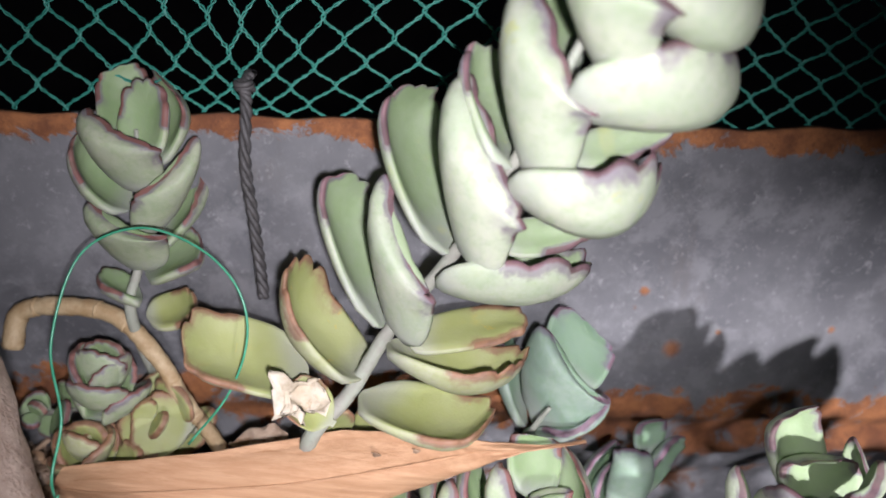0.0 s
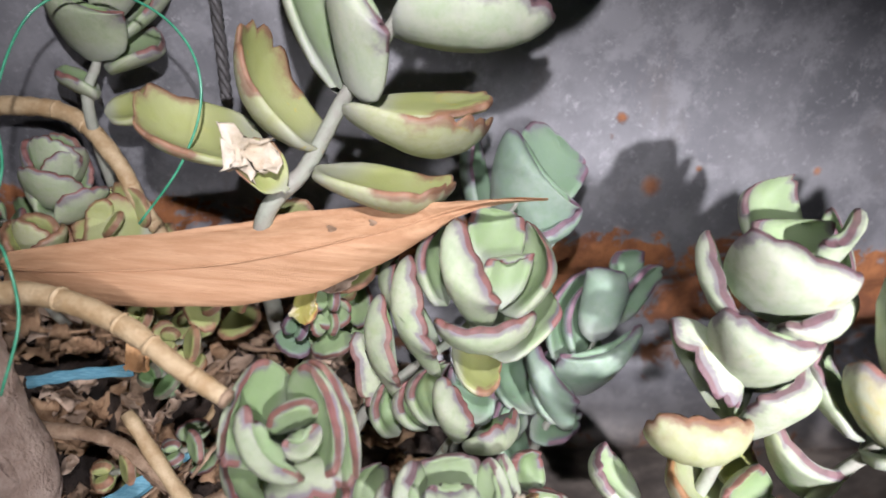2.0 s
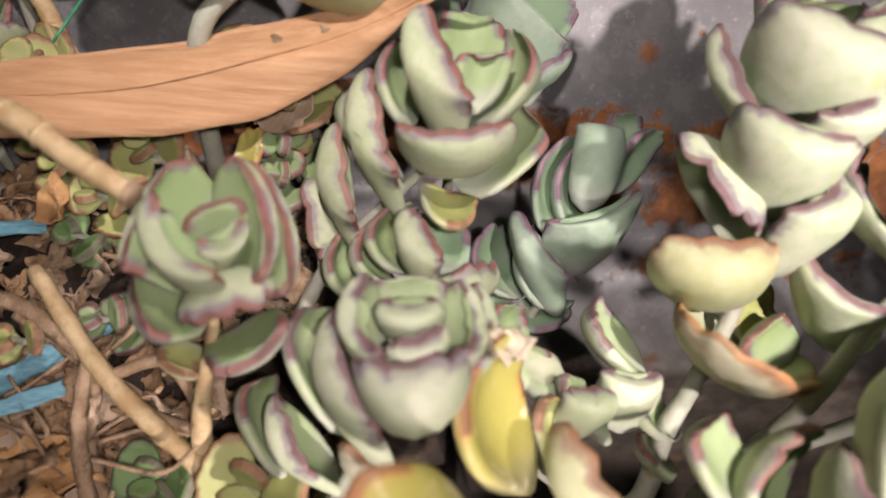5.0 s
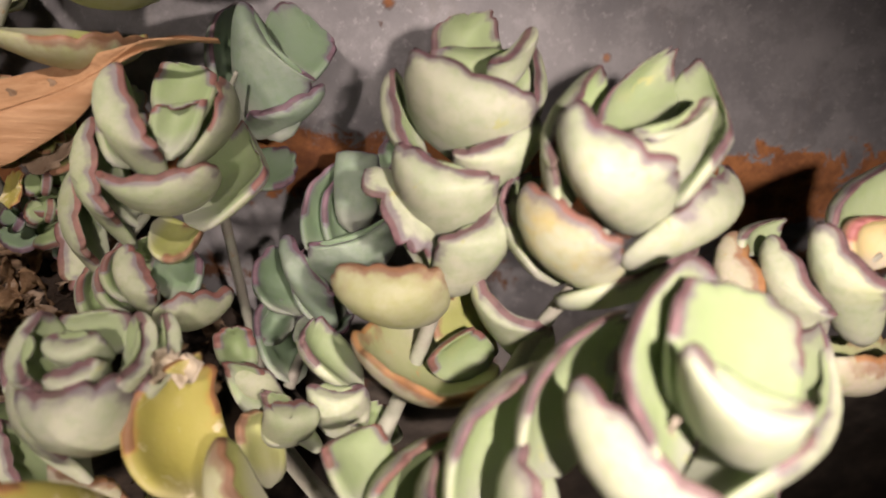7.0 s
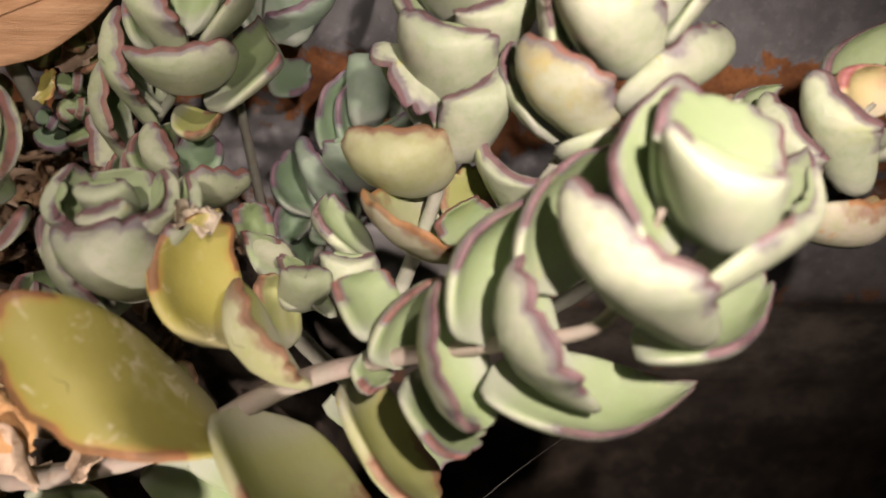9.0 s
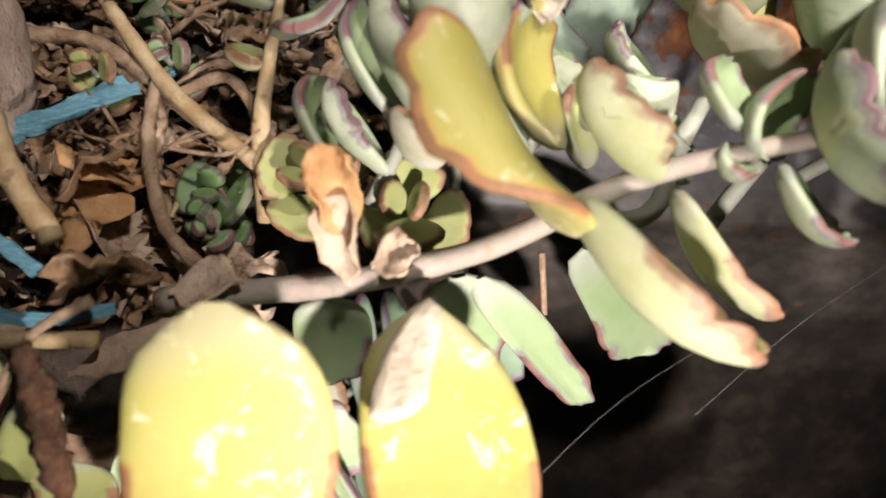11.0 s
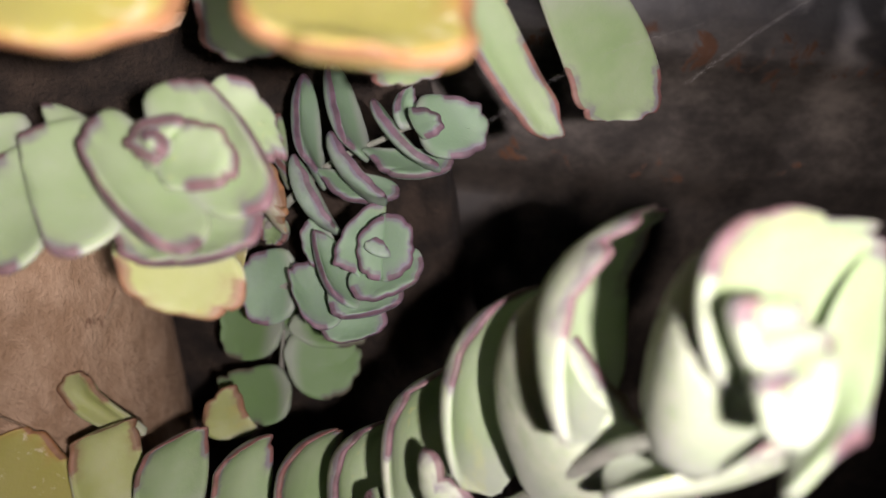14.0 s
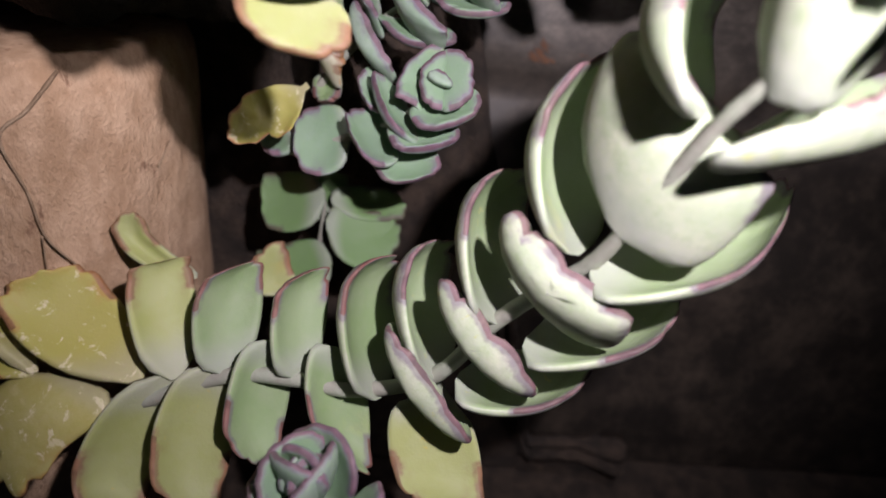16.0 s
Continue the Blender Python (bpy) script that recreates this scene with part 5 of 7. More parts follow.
plant = stemmed('long succulent stem with rows of overlapping round leaves',
                [(-0.1078, 0.0293, 0.0959), (-0.0657, 0.0307, 0.1079), (-0.0420, 0.0315, 0.1138), (-0.0175, 0.0335, 0.1256), (-0.0008, 0.0322, 0.1286), (0.0141, 0.0297, 0.1297), (0.0325, 0.0262, 0.1403), (0.0430, 0.0237, 0.1586), (0.0522, 0.0198, 0.1728), (0.0583, 0.0156, 0.1827), (0.0627, 0.0096, 0.1993), (0.0657, 0.0032, 0.2134), (0.0685, -0.0016, 0.2226), (0.0705, -0.0062, 0.2340), (0.0721, -0.0109, 0.2415)],
                [0.0022, 0.0020, 0.0018, 0.0013, 0.0005], M_STEM)
cup_leaf(plant, (-0.0682, 0.0357, 0.1161), (-0.0845, 0.0413, 0.1345), (-0.0826, 0.0523, 0.1432), (-0.0795, 0.0513, 0.1320), 0.0040, M_YELLOW)
cup_leaf(plant, (-0.0411, 0.0343, 0.1191), (-0.0708, 0.0355, 0.1297), (-0.0681, 0.0474, 0.1399), (-0.0512, 0.0486, 0.1328), 0.0040, M_YELLOW)
cup_leaf(plant, (-0.0307, 0.0339, 0.1221), (-0.0423, 0.0389, 0.1395), (-0.0373, 0.0489, 0.1467), (-0.0305, 0.0498, 0.1388), 0.0040, M_LIME)
cup_leaf(plant, (-0.0177, 0.0339, 0.1262), (-0.0253, 0.0367, 0.1404), (-0.0183, 0.0476, 0.1491), (-0.0124, 0.0484, 0.1409), 0.0040, M_GREEN)
cup_leaf(plant, (0.0003, 0.0323, 0.1291), (-0.0058, 0.0350, 0.1431), (-0.0003, 0.0456, 0.1512), (0.0046, 0.0464, 0.1432), 0.0040, M_GREEN)
cup_leaf(plant, (0.0202, 0.0274, 0.1304), (0.0113, 0.0300, 0.1498), (0.0179, 0.0446, 0.1590), (0.0216, 0.0470, 0.1437), 0.0050, M_GREEN)
cup_leaf(plant, (0.0334, 0.0260, 0.1401), (0.0248, 0.0278, 0.1583), (0.0299, 0.0422, 0.1669), (0.0352, 0.0459, 0.1501), 0.0060, M_PALE)
cup_leaf(plant, (0.0442, 0.0235, 0.1601), (0.0353, 0.0247, 0.1773), (0.0430, 0.0400, 0.1875), (0.0500, 0.0455, 0.1717), 0.0060, M_PALE)
cup_leaf(plant, (0.0542, 0.0186, 0.1813), (0.0454, 0.0218, 0.2000), (0.0584, 0.0374, 0.2129), (0.0623, 0.0390, 0.1905), 0.0070, M_PALE)
cup_leaf(plant, (0.0594, 0.0138, 0.1902), (0.0774, 0.0082, 0.1970), (0.0685, 0.0124, 0.2134), (0.0538, 0.0265, 0.2150), 0.0090, M_PALE)
cup_leaf(plant, (-0.0323, 0.0345, 0.1222), (-0.0336, 0.0250, 0.0986), (-0.0407, 0.0145, 0.0944), (-0.0493, 0.0196, 0.1084), 0.0040, M_LIME)
cup_leaf(plant, (-0.0200, 0.0347, 0.1269), (-0.0149, 0.0268, 0.1062), (-0.0221, 0.0141, 0.0984), (-0.0309, 0.0219, 0.1169), 0.0040, M_LIME)
cup_leaf(plant, (-0.0072, 0.0373, 0.1350), (-0.0022, 0.0307, 0.1165), (-0.0075, 0.0198, 0.1117), (-0.0141, 0.0257, 0.1271), 0.0040, M_GREEN)
cup_leaf(plant, (0.0098, 0.0354, 0.1367), (0.0197, 0.0274, 0.1178), (0.0163, 0.0192, 0.1157), (0.0045, 0.0258, 0.1320), 0.0040, M_GREEN)
cup_leaf(plant, (0.0309, 0.0352, 0.1353), (0.0430, 0.0174, 0.1320), (0.0306, 0.0193, 0.1462), (0.0217, 0.0294, 0.1511), 0.0045, M_PALE)
cup_leaf(plant, (0.0462, 0.0297, 0.1492), (0.0540, 0.0155, 0.1494), (0.0431, 0.0166, 0.1624), (0.0320, 0.0265, 0.1668), 0.0050, M_PALE)
cup_leaf(plant, (0.0551, 0.0221, 0.1643), (0.0661, 0.0109, 0.1708), (0.0554, 0.0115, 0.1811), (0.0418, 0.0242, 0.1842), 0.0070, M_PALE)
cup_leaf(plant, (0.0383, 0.0243, 0.1425), (0.0568, 0.0362, 0.1437), (0.0679, 0.0283, 0.1464), (0.0493, 0.0160, 0.1427), 0.0050, M_PALE)
cup_leaf(plant, (0.0503, 0.0200, 0.1579), (0.0715, 0.0353, 0.1648), (0.0812, 0.0270, 0.1670), (0.0637, 0.0136, 0.1614), 0.0050, M_PALE)
cup_leaf(plant, (0.0584, 0.0159, 0.1799), (0.0846, 0.0331, 0.1902), (0.0934, 0.0254, 0.1932), (0.0728, 0.0084, 0.1836), 0.0060, M_PALE)
cup_leaf(plant, (-0.0498, 0.0335, 0.1155), (-0.0774, 0.0343, 0.1100), (-0.0711, 0.0184, 0.0934), (-0.0532, 0.0238, 0.1070), 0.0020, M_YELLOW)
cup_leaf(plant, (-0.0696, 0.0379, 0.1158), (-0.0754, 0.0335, 0.1160), (-0.0883, 0.0332, 0.1150), (-0.0880, 0.0393, 0.1212), 0.0030, M_YELLOW)
cup_leaf(plant, (0.0327, 0.0275, 0.1333), (0.0466, 0.0200, 0.1212), (0.0398, 0.0115, 0.1147), (0.0253, 0.0189, 0.1225), 0.0030, M_LIME)
cup_leaf(plant, (0.0687, -0.0009, 0.2196), (0.0783, -0.0042, 0.2290), (0.0736, -0.0035, 0.2378), (0.0693, 0.0073, 0.2401), 0.0090, M_PALE)
cup_leaf(plant, (0.0628, 0.0053, 0.2133), (0.0576, 0.0071, 0.2258), (0.0685, 0.0249, 0.2368), (0.0700, 0.0266, 0.2207), 0.0070, M_PALE)
cup_leaf(plant, (0.0767, -0.0059, 0.2320), (0.0657, -0.0047, 0.2457), (0.0806, 0.0066, 0.2480), (0.0874, 0.0037, 0.2394), 0.0050, M_PALE)
cup_leaf(plant, (0.0755, -0.0098, 0.2334), (0.0859, 0.0070, 0.2448), (0.0842, -0.0045, 0.2378), (0.0757, -0.0147, 0.2369), 0.0040, M_PALE)
cup_leaf(plant, (0.0729, -0.0105, 0.2385), (0.0673, -0.0108, 0.2457), (0.0702, -0.0076, 0.2469), (0.0742, -0.0072, 0.2437), 0.0030, M_PALE)
cup_leaf(plant, (0.0730, -0.0144, 0.2375), (0.0695, -0.0140, 0.2419), (0.0712, -0.0137, 0.2442), (0.0751, -0.0101, 0.2441), 0.0030, M_PALE)
cup_leaf(plant, (0.0672, 0.0044, 0.2078), (0.0947, 0.0215, 0.2191), (0.0956, 0.0142, 0.2224), (0.0777, -0.0004, 0.2186), 0.0070, M_PALE)

plant = stemmed('purplish green succulent rosette beside the stump',
                [(-0.0728, 0.0238, 0.2164), (-0.0577, 0.0188, 0.2214), (-0.0459, 0.0126, 0.2263)],
                [0.0016, 0.0011, 0.0005], M_STEM)
cup_leaf(plant, (-0.0409, 0.0125, 0.2225), (-0.0356, 0.0151, 0.2337), (-0.0251, 0.0105, 0.2338), (-0.0275, 0.0069, 0.2248), 0.0030, M_GREEN)
cup_leaf(plant, (-0.0441, 0.0132, 0.2273), (-0.0470, 0.0189, 0.2396), (-0.0335, 0.0126, 0.2408), (-0.0334, 0.0077, 0.2316), 0.0030, M_GREEN)
cup_leaf(plant, (-0.0454, 0.0110, 0.2312), (-0.0487, 0.0124, 0.2388), (-0.0395, 0.0113, 0.2426), (-0.0378, 0.0092, 0.2374), 0.0020, M_GREEN)
cup_leaf(plant, (-0.0442, 0.0095, 0.2289), (-0.0336, 0.0086, 0.2347), (-0.0336, 0.0038, 0.2311), (-0.0428, 0.0040, 0.2278), 0.0020, M_GREEN)
cup_leaf(plant, (-0.0503, 0.0141, 0.2251), (-0.0588, 0.0177, 0.2343), (-0.0531, 0.0163, 0.2393), (-0.0480, 0.0145, 0.2366), 0.0030, M_GREEN)
cup_leaf(plant, (-0.0473, 0.0374, 0.2459), (-0.0423, 0.0302, 0.2386), (-0.0474, 0.0260, 0.2358), (-0.0535, 0.0301, 0.2385), 0.0015, M_LIME)
cup_leaf(plant, (-0.0428, 0.0320, 0.2341), (-0.0315, 0.0282, 0.2335), (-0.0368, 0.0217, 0.2310), (-0.0462, 0.0265, 0.2330), 0.0015, M_LIME)
cup_leaf(plant, (-0.0606, 0.0457, 0.2478), (-0.0568, 0.0400, 0.2427), (-0.0597, 0.0346, 0.2381), (-0.0632, 0.0414, 0.2449), 0.0015, M_LIME)

plant = stemmed('low deep green succulent leaves in the shade',
                [(-0.0088, 0.0942, 0.1185), (-0.0072, 0.0931, 0.1318), (-0.0060, 0.0934, 0.1453)],
                [0.0013, 0.0009, 0.0005], M_STEM)
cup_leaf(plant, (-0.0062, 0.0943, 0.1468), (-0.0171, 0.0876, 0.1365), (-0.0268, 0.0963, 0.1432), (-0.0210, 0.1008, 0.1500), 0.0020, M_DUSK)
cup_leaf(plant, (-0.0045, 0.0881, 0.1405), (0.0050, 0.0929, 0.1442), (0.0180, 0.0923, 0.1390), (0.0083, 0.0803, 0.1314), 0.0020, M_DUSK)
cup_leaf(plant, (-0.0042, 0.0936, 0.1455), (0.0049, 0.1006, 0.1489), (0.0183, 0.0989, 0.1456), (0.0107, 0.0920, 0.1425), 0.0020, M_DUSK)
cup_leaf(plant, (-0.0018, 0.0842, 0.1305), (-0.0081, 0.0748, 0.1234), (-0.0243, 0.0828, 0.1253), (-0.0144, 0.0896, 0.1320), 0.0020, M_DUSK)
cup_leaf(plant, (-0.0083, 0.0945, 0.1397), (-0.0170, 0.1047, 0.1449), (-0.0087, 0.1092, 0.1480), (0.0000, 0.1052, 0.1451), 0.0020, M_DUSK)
cup_leaf(plant, (-0.0097, 0.0655, 0.1293), (-0.0200, 0.0632, 0.1317), (-0.0156, 0.0702, 0.1425), (-0.0093, 0.0675, 0.1342), 0.0020, M_LIME)
cup_leaf(plant, (-0.0328, 0.0550, 0.1378), (-0.0501, 0.0556, 0.1431), (-0.0507, 0.0603, 0.1525), (-0.0423, 0.0587, 0.1440), 0.0030, M_LIME)

leafy('small purplish green succulent rosette under the wire loop',
      [(-0.0832, 0.1358, 0.3164), (-0.0821, 0.1379, 0.3251), (-0.0811, 0.1407, 0.3345)],
      [0.0013, 0.0009, 0.0005], M_STEM, [
],
    [dict(material=M_GREEN, roll=0, n=5, size=0.0160, gap=0.0045, open_=76)])

leafy('small lime green succulent rosette under the wire loop',
      [(-0.0842, 0.1247, 0.3065), (-0.0845, 0.1266, 0.3134), (-0.0833, 0.1279, 0.3211)],
      [0.0013, 0.0009, 0.0005], M_STEM, [
    ((-0.0584, 0.1373, 0.3215), (-0.0732, 0.1353, 0.3267), (0, .3, .95), 0.0173, M_LIME, dict(cup=0.80)),
    ((-0.0777, 0.1268, 0.3167), (-0.0686, 0.1273, 0.3220), (-.2, .5, .8), 0.0118, M_LIME),
],
    [dict(material=M_LIME, roll=0, n=4, size=0.0140, gap=0.0040, open_=76)])

plant = stemmed('small dark grey-green succulent shoot low in the shade',
                [(-0.0101, 0.0938, 0.1799), (0.0001, 0.0932, 0.1937), (0.0110, 0.0924, 0.2051), (0.0230, 0.0897, 0.2135), (0.0308, 0.0866, 0.2196)],
                [0.0014, 0.0009, 0.0005], M_STEM)
cup_leaf(plant, (0.0309, 0.0849, 0.2207), (0.0362, 0.0866, 0.2270), (0.0475, 0.0840, 0.2224), (0.0394, 0.0777, 0.2165), 0.0020, M_BLUE)
cup_leaf(plant, (0.0311, 0.0829, 0.2213), (0.0301, 0.0826, 0.2245), (0.0371, 0.0801, 0.2241), (0.0337, 0.0787, 0.2201), 0.0015, M_BLUE)
cup_leaf(plant, (0.0301, 0.0878, 0.2178), (0.0267, 0.0877, 0.2215), (0.0281, 0.0929, 0.2259), (0.0305, 0.0929, 0.2221), 0.0020, M_BLUE)
cup_leaf(plant, (0.0307, 0.0868, 0.2125), (0.0376, 0.0802, 0.2130), (0.0282, 0.0809, 0.2181), (0.0210, 0.0899, 0.2233), 0.0030, M_BLUE)
cup_leaf(plant, (0.0248, 0.0883, 0.2112), (0.0396, 0.0861, 0.2128), (0.0311, 0.0801, 0.2093), (0.0209, 0.0840, 0.2121), 0.0030, M_BLUE)
cup_leaf(plant, (0.0181, 0.0932, 0.2118), (0.0176, 0.0843, 0.2127), (0.0121, 0.0874, 0.2197), (0.0099, 0.0985, 0.2280), 0.0030, M_BLUE)
cup_leaf(plant, (0.0183, 0.0866, 0.2012), (0.0259, 0.0798, 0.2033), (0.0193, 0.0797, 0.2090), (0.0107, 0.0897, 0.2140), 0.0040, M_BLUE)
cup_leaf(plant, (0.0131, 0.0900, 0.2031), (0.0273, 0.0868, 0.2031), (0.0192, 0.0822, 0.1999), (0.0089, 0.0857, 0.2040), 0.0030, M_BLUE)
cup_leaf(plant, (0.0068, 0.0941, 0.2024), (0.0078, 0.0870, 0.2042), (0.0013, 0.0923, 0.2128), (0.0020, 0.1037, 0.2215), 0.0040, M_BLUE)
cup_leaf(plant, (0.0092, 0.0878, 0.1922), (0.0135, 0.0810, 0.1925), (0.0073, 0.0833, 0.2001), (0.0015, 0.0913, 0.2056), 0.0040, M_BLUE)
cup_leaf(plant, (-0.0048, 0.0932, 0.1862), (-0.0015, 0.0875, 0.1883), (-0.0028, 0.0896, 0.1955), (-0.0090, 0.0979, 0.2013), 0.0040, M_RED)
cup_leaf(plant, (-0.0034, 0.0974, 0.1966), (-0.0017, 0.0941, 0.1988), (-0.0070, 0.0993, 0.2036), (-0.0064, 0.1055, 0.2097), 0.0030, M_GREEN)
cup_leaf(plant, (-0.0070, 0.0948, 0.1852), (-0.0027, 0.0912, 0.1831), (-0.0064, 0.0897, 0.1789), (-0.0101, 0.0928, 0.1821), 0.0020, M_GREEN)

plant = stemmed('small dark grey-green succulent shoot facing outwards low in the shade',
                [(-0.0154, 0.0872, 0.1640), (0.0033, 0.0806, 0.1734), (0.0169, 0.0750, 0.1829), (0.0249, 0.0729, 0.1924)],
                [0.0014, 0.0009, 0.0005], M_STEM)
cup_leaf(plant, (0.0256, 0.0724, 0.1935), (0.0261, 0.0750, 0.2012), (0.0336, 0.0712, 0.1968), (0.0284, 0.0654, 0.1897), 0.0020, M_BLUE)
cup_leaf(plant, (0.0256, 0.0724, 0.1935), (0.0270, 0.0654, 0.1898), (0.0208, 0.0693, 0.1943), (0.0262, 0.0747, 0.2009), 0.0020, M_BLUE)
cup_leaf(plant, (0.0252, 0.0704, 0.1941), (0.0282, 0.0687, 0.1949), (0.0255, 0.0701, 0.1973), (0.0232, 0.0693, 0.1961), 0.0010, M_BLUE)
cup_leaf(plant, (0.0226, 0.0743, 0.1890), (0.0210, 0.0681, 0.1887), (0.0155, 0.0723, 0.1936), (0.0251, 0.0816, 0.2005), 0.0030, M_BLUE)
cup_leaf(plant, (0.0255, 0.0745, 0.1893), (0.0352, 0.0731, 0.1923), (0.0301, 0.0645, 0.1864), (0.0199, 0.0657, 0.1867), 0.0030, M_BLUE)
cup_leaf(plant, (0.0203, 0.0729, 0.1812), (0.0190, 0.0651, 0.1821), (0.0108, 0.0723, 0.1882), (0.0113, 0.0791, 0.1915), 0.0030, M_BLUE)
cup_leaf(plant, (0.0200, 0.0745, 0.1820), (0.0315, 0.0709, 0.1833), (0.0235, 0.0645, 0.1791), (0.0150, 0.0656, 0.1812), 0.0030, M_BLUE)
cup_leaf(plant, (0.0151, 0.0768, 0.1783), (0.0148, 0.0654, 0.1733), (0.0039, 0.0719, 0.1784), (0.0068, 0.0793, 0.1825), 0.0030, M_BLUE)
cup_leaf(plant, (0.0155, 0.0752, 0.1757), (0.0271, 0.0725, 0.1748), (0.0220, 0.0666, 0.1693), (0.0121, 0.0675, 0.1711), 0.0030, M_BLUE)
cup_leaf(plant, (0.0027, 0.0827, 0.1731), (-0.0030, 0.0746, 0.1641), (-0.0126, 0.0805, 0.1701), (-0.0067, 0.0881, 0.1782), 0.0020, M_BLUE)
cup_leaf(plant, (-0.0140, 0.0865, 0.1684), (-0.0167, 0.0821, 0.1652), (-0.0236, 0.0852, 0.1667), (-0.0208, 0.0894, 0.1695), 0.0020, M_BLUE)
cup_leaf(plant, (0.0120, 0.0830, 0.1882), (0.0136, 0.0763, 0.1850), (0.0066, 0.0774, 0.1851), (0.0054, 0.0848, 0.1913), 0.0030, M_BLUE)

# small rosettes low in the bed
succulent("small green succulent rosette seen from above", [(0.0148, -0.0033, 0.1248), (0.0115, -0.0047, 0.1379)], [0.0014, 0.0010], rosette(0.0160, 30, 5, 0.2, 80, 15, 0.5), M_BLUE, seed=17)
# ---- stump, post, dry leaf ----


def build_stump():
    c, r, top = np.array((-0.098, 0.090)), 0.0515, 0.192
    verts, faces = [], []
    rows, cols = 26, 60
    for i in range(rows):
        z = top * i / (rows - 1)
        for k in range(cols):
            a = 2 * np.pi * k / cols
            q = Vector((math.cos(a) * 3, math.sin(a) * 3, z * 16))
            rr = r * (1 + 0.05 * noise.noise(q) + 0.02 * noise.noise(q * 4)) * (1 if i < rows - 1 else 0.95)
            verts.append((c[0] + rr * math.cos(a), c[1] + rr * math.sin(a), z))
    for i in range(rows - 1):
        for k in range(cols):
            k2 = (k + 1) % cols
            faces.append((i * cols + k, i * cols + k2, (i + 1) * cols + k2, (i + 1) * cols + k))
    faces.append(tuple(range((rows - 1) * cols, rows * cols)))
    stump = tagged(new("stump", mesh_of("stump", verts, faces, M_STUMP)), "brown weathered wooden stump with dry roots on it", "stump")
    return stump


STUMP = build_stump()


def build_post():
    line = spline([(-0.1136, 0.1356, 0.3830), (-0.0936, 0.1191, 0.3680), (-0.0846, 0.0993, 0.3294), (-0.0780, 0.0883, 0.3160), (-0.0766, 0.0855, 0.2872), (-0.0818, 0.0788, 0.2687)], 10)
    branch = thing("branch_stub", line[0], "grey weathered branch with rough bark", "branch")
    v, f = tube(line - line[0], [0.008, 0.0095, 0.010, 0.010, 0.009], 26, 0.07, 3, 0.06)
    part("bark", mesh_of("bark", v, f, M_POST), branch)
    rng = np.random.default_rng(8)
    for n in range(7):
        i = 4 + n * 6
        if i + 5 >= len(line):
            break
        side = Vector((1, -0.6 + rng.uniform(-0.4, 0.4), 0.4)).normalized() * 0.0096
        ridge = line[i : i + 5] - line[0] + np.array(side)
        v, f = tube(ridge, [0.0003, 0.0011, 0.0013, 0.0010, 0.0003], 7, 0.3, 30 + n, 0.2)
        part("bark_ridge", mesh_of("bark_ridge", v, f, M_POST), branch, None, "rough raised strip of bark")


build_post()


def build_bamboo():
    line = spline([(-0.0839, 0.1168, 0.3250), (-0.0624, 0.1169, 0.3267), (-0.0307, 0.1178, 0.3320), (-0.0005, 0.1191, 0.3421), (0.0182, 0.1189, 0.3510), (0.0279, 0.1198, 0.3534), (0.0375, 0.1216, 0.3538)], 12)
    n = len(line)
    w = np.interp(np.linspace(0, 1, n), [0, 0.06, 0.167, 0.333, 0.42, 0.5, 0.58, 0.667, 0.75, 0.833, 1], np.array([0.0042, 0.0056, 0.0074, 0.0094, 0.0094, 0.0066, 0.0042, 0.0018, 0.0009, 0.0005, 0.0002]))
    verts, faces = [], []
    across = 11
    for side in (0, 1):
        for i in range(n):
            t = line[min(i + 1, n - 1)] - line[max(i - 1, 0)]
            t /= np.linalg.norm(t)
            out = np.array(Vector((0.05, -0.72, 0.68)).normalized())
            up = np.cross(out, t)
            up /= np.linalg.norm(up)
            out = np.cross(t, up)
            if out[1] > 0:
                out = -out
            for k in range(across):
                c = 2 * k / (across - 1) - 1
                edge = w[i] * c * (1 + 0.015 * math.sin(i * 0.9 + c))
                lift = -0.32 * w[i] * c * c + 0.0009 * math.sin(c * 4 + i * 0.25) + 0.0016 * math.sin(i * 0.13)
                verts.append(line[i] - line[0] + up * edge + out * (lift - 0.00035 * side))
    half = n * across
    for i in range(n - 1):
        for k in range(across - 1):
            a = i * across + k
            faces.append((a, a + 1, a + across + 1, a + across))
            faces.append((half + a, half + a + across, half + a + across + 1, half + a + 1))
        for k in (0, across - 1):
            a = i * across + k
            faces.append((a, a + across, half + a + across, half + a))
    leaf = thing("bamboo_leaf", line[0], "dry tan bamboo leaf lying across the plants", "dead leaf")
    part("blade", mesh_of("blade", verts, faces, M_BAMBOO), leaf)
    rib = np.array([verts[i * across + across // 2] for i in range(n)]) + np.array((0, -0.0001, 0.0001))
    v, f = tube(rib, [0.00035, 0.0003, 0.00022, 0.00014], 6, 0.05, 2)
    part("midrib", mesh_of("midrib", v, f, M_BAMBOO), leaf)
    for row, col, size in ((33, 7, 0.0016), (37, 7, 0.0013)):
        c = np.array(verts[row * across + col])
        ring = [c + np.array((math.cos(k * 0.628) * size * (0.7 + 0.3 * math.sin(k * 2.1)), -0.0004 - 0.0002 * math.sin(k), math.sin(k * 0.628) * size * 0.8 + 0.0003)) for k in range(10)]
        core = c + np.array((0, -0.0007, 0.0005))
        part("rot_spot", mesh_of("rot_spot", ring + [core], [(k, (k + 1) % 10, 10) for k in range(10)], M_TWIG), leaf, None, "dark brown rotten spot")


build_bamboo()


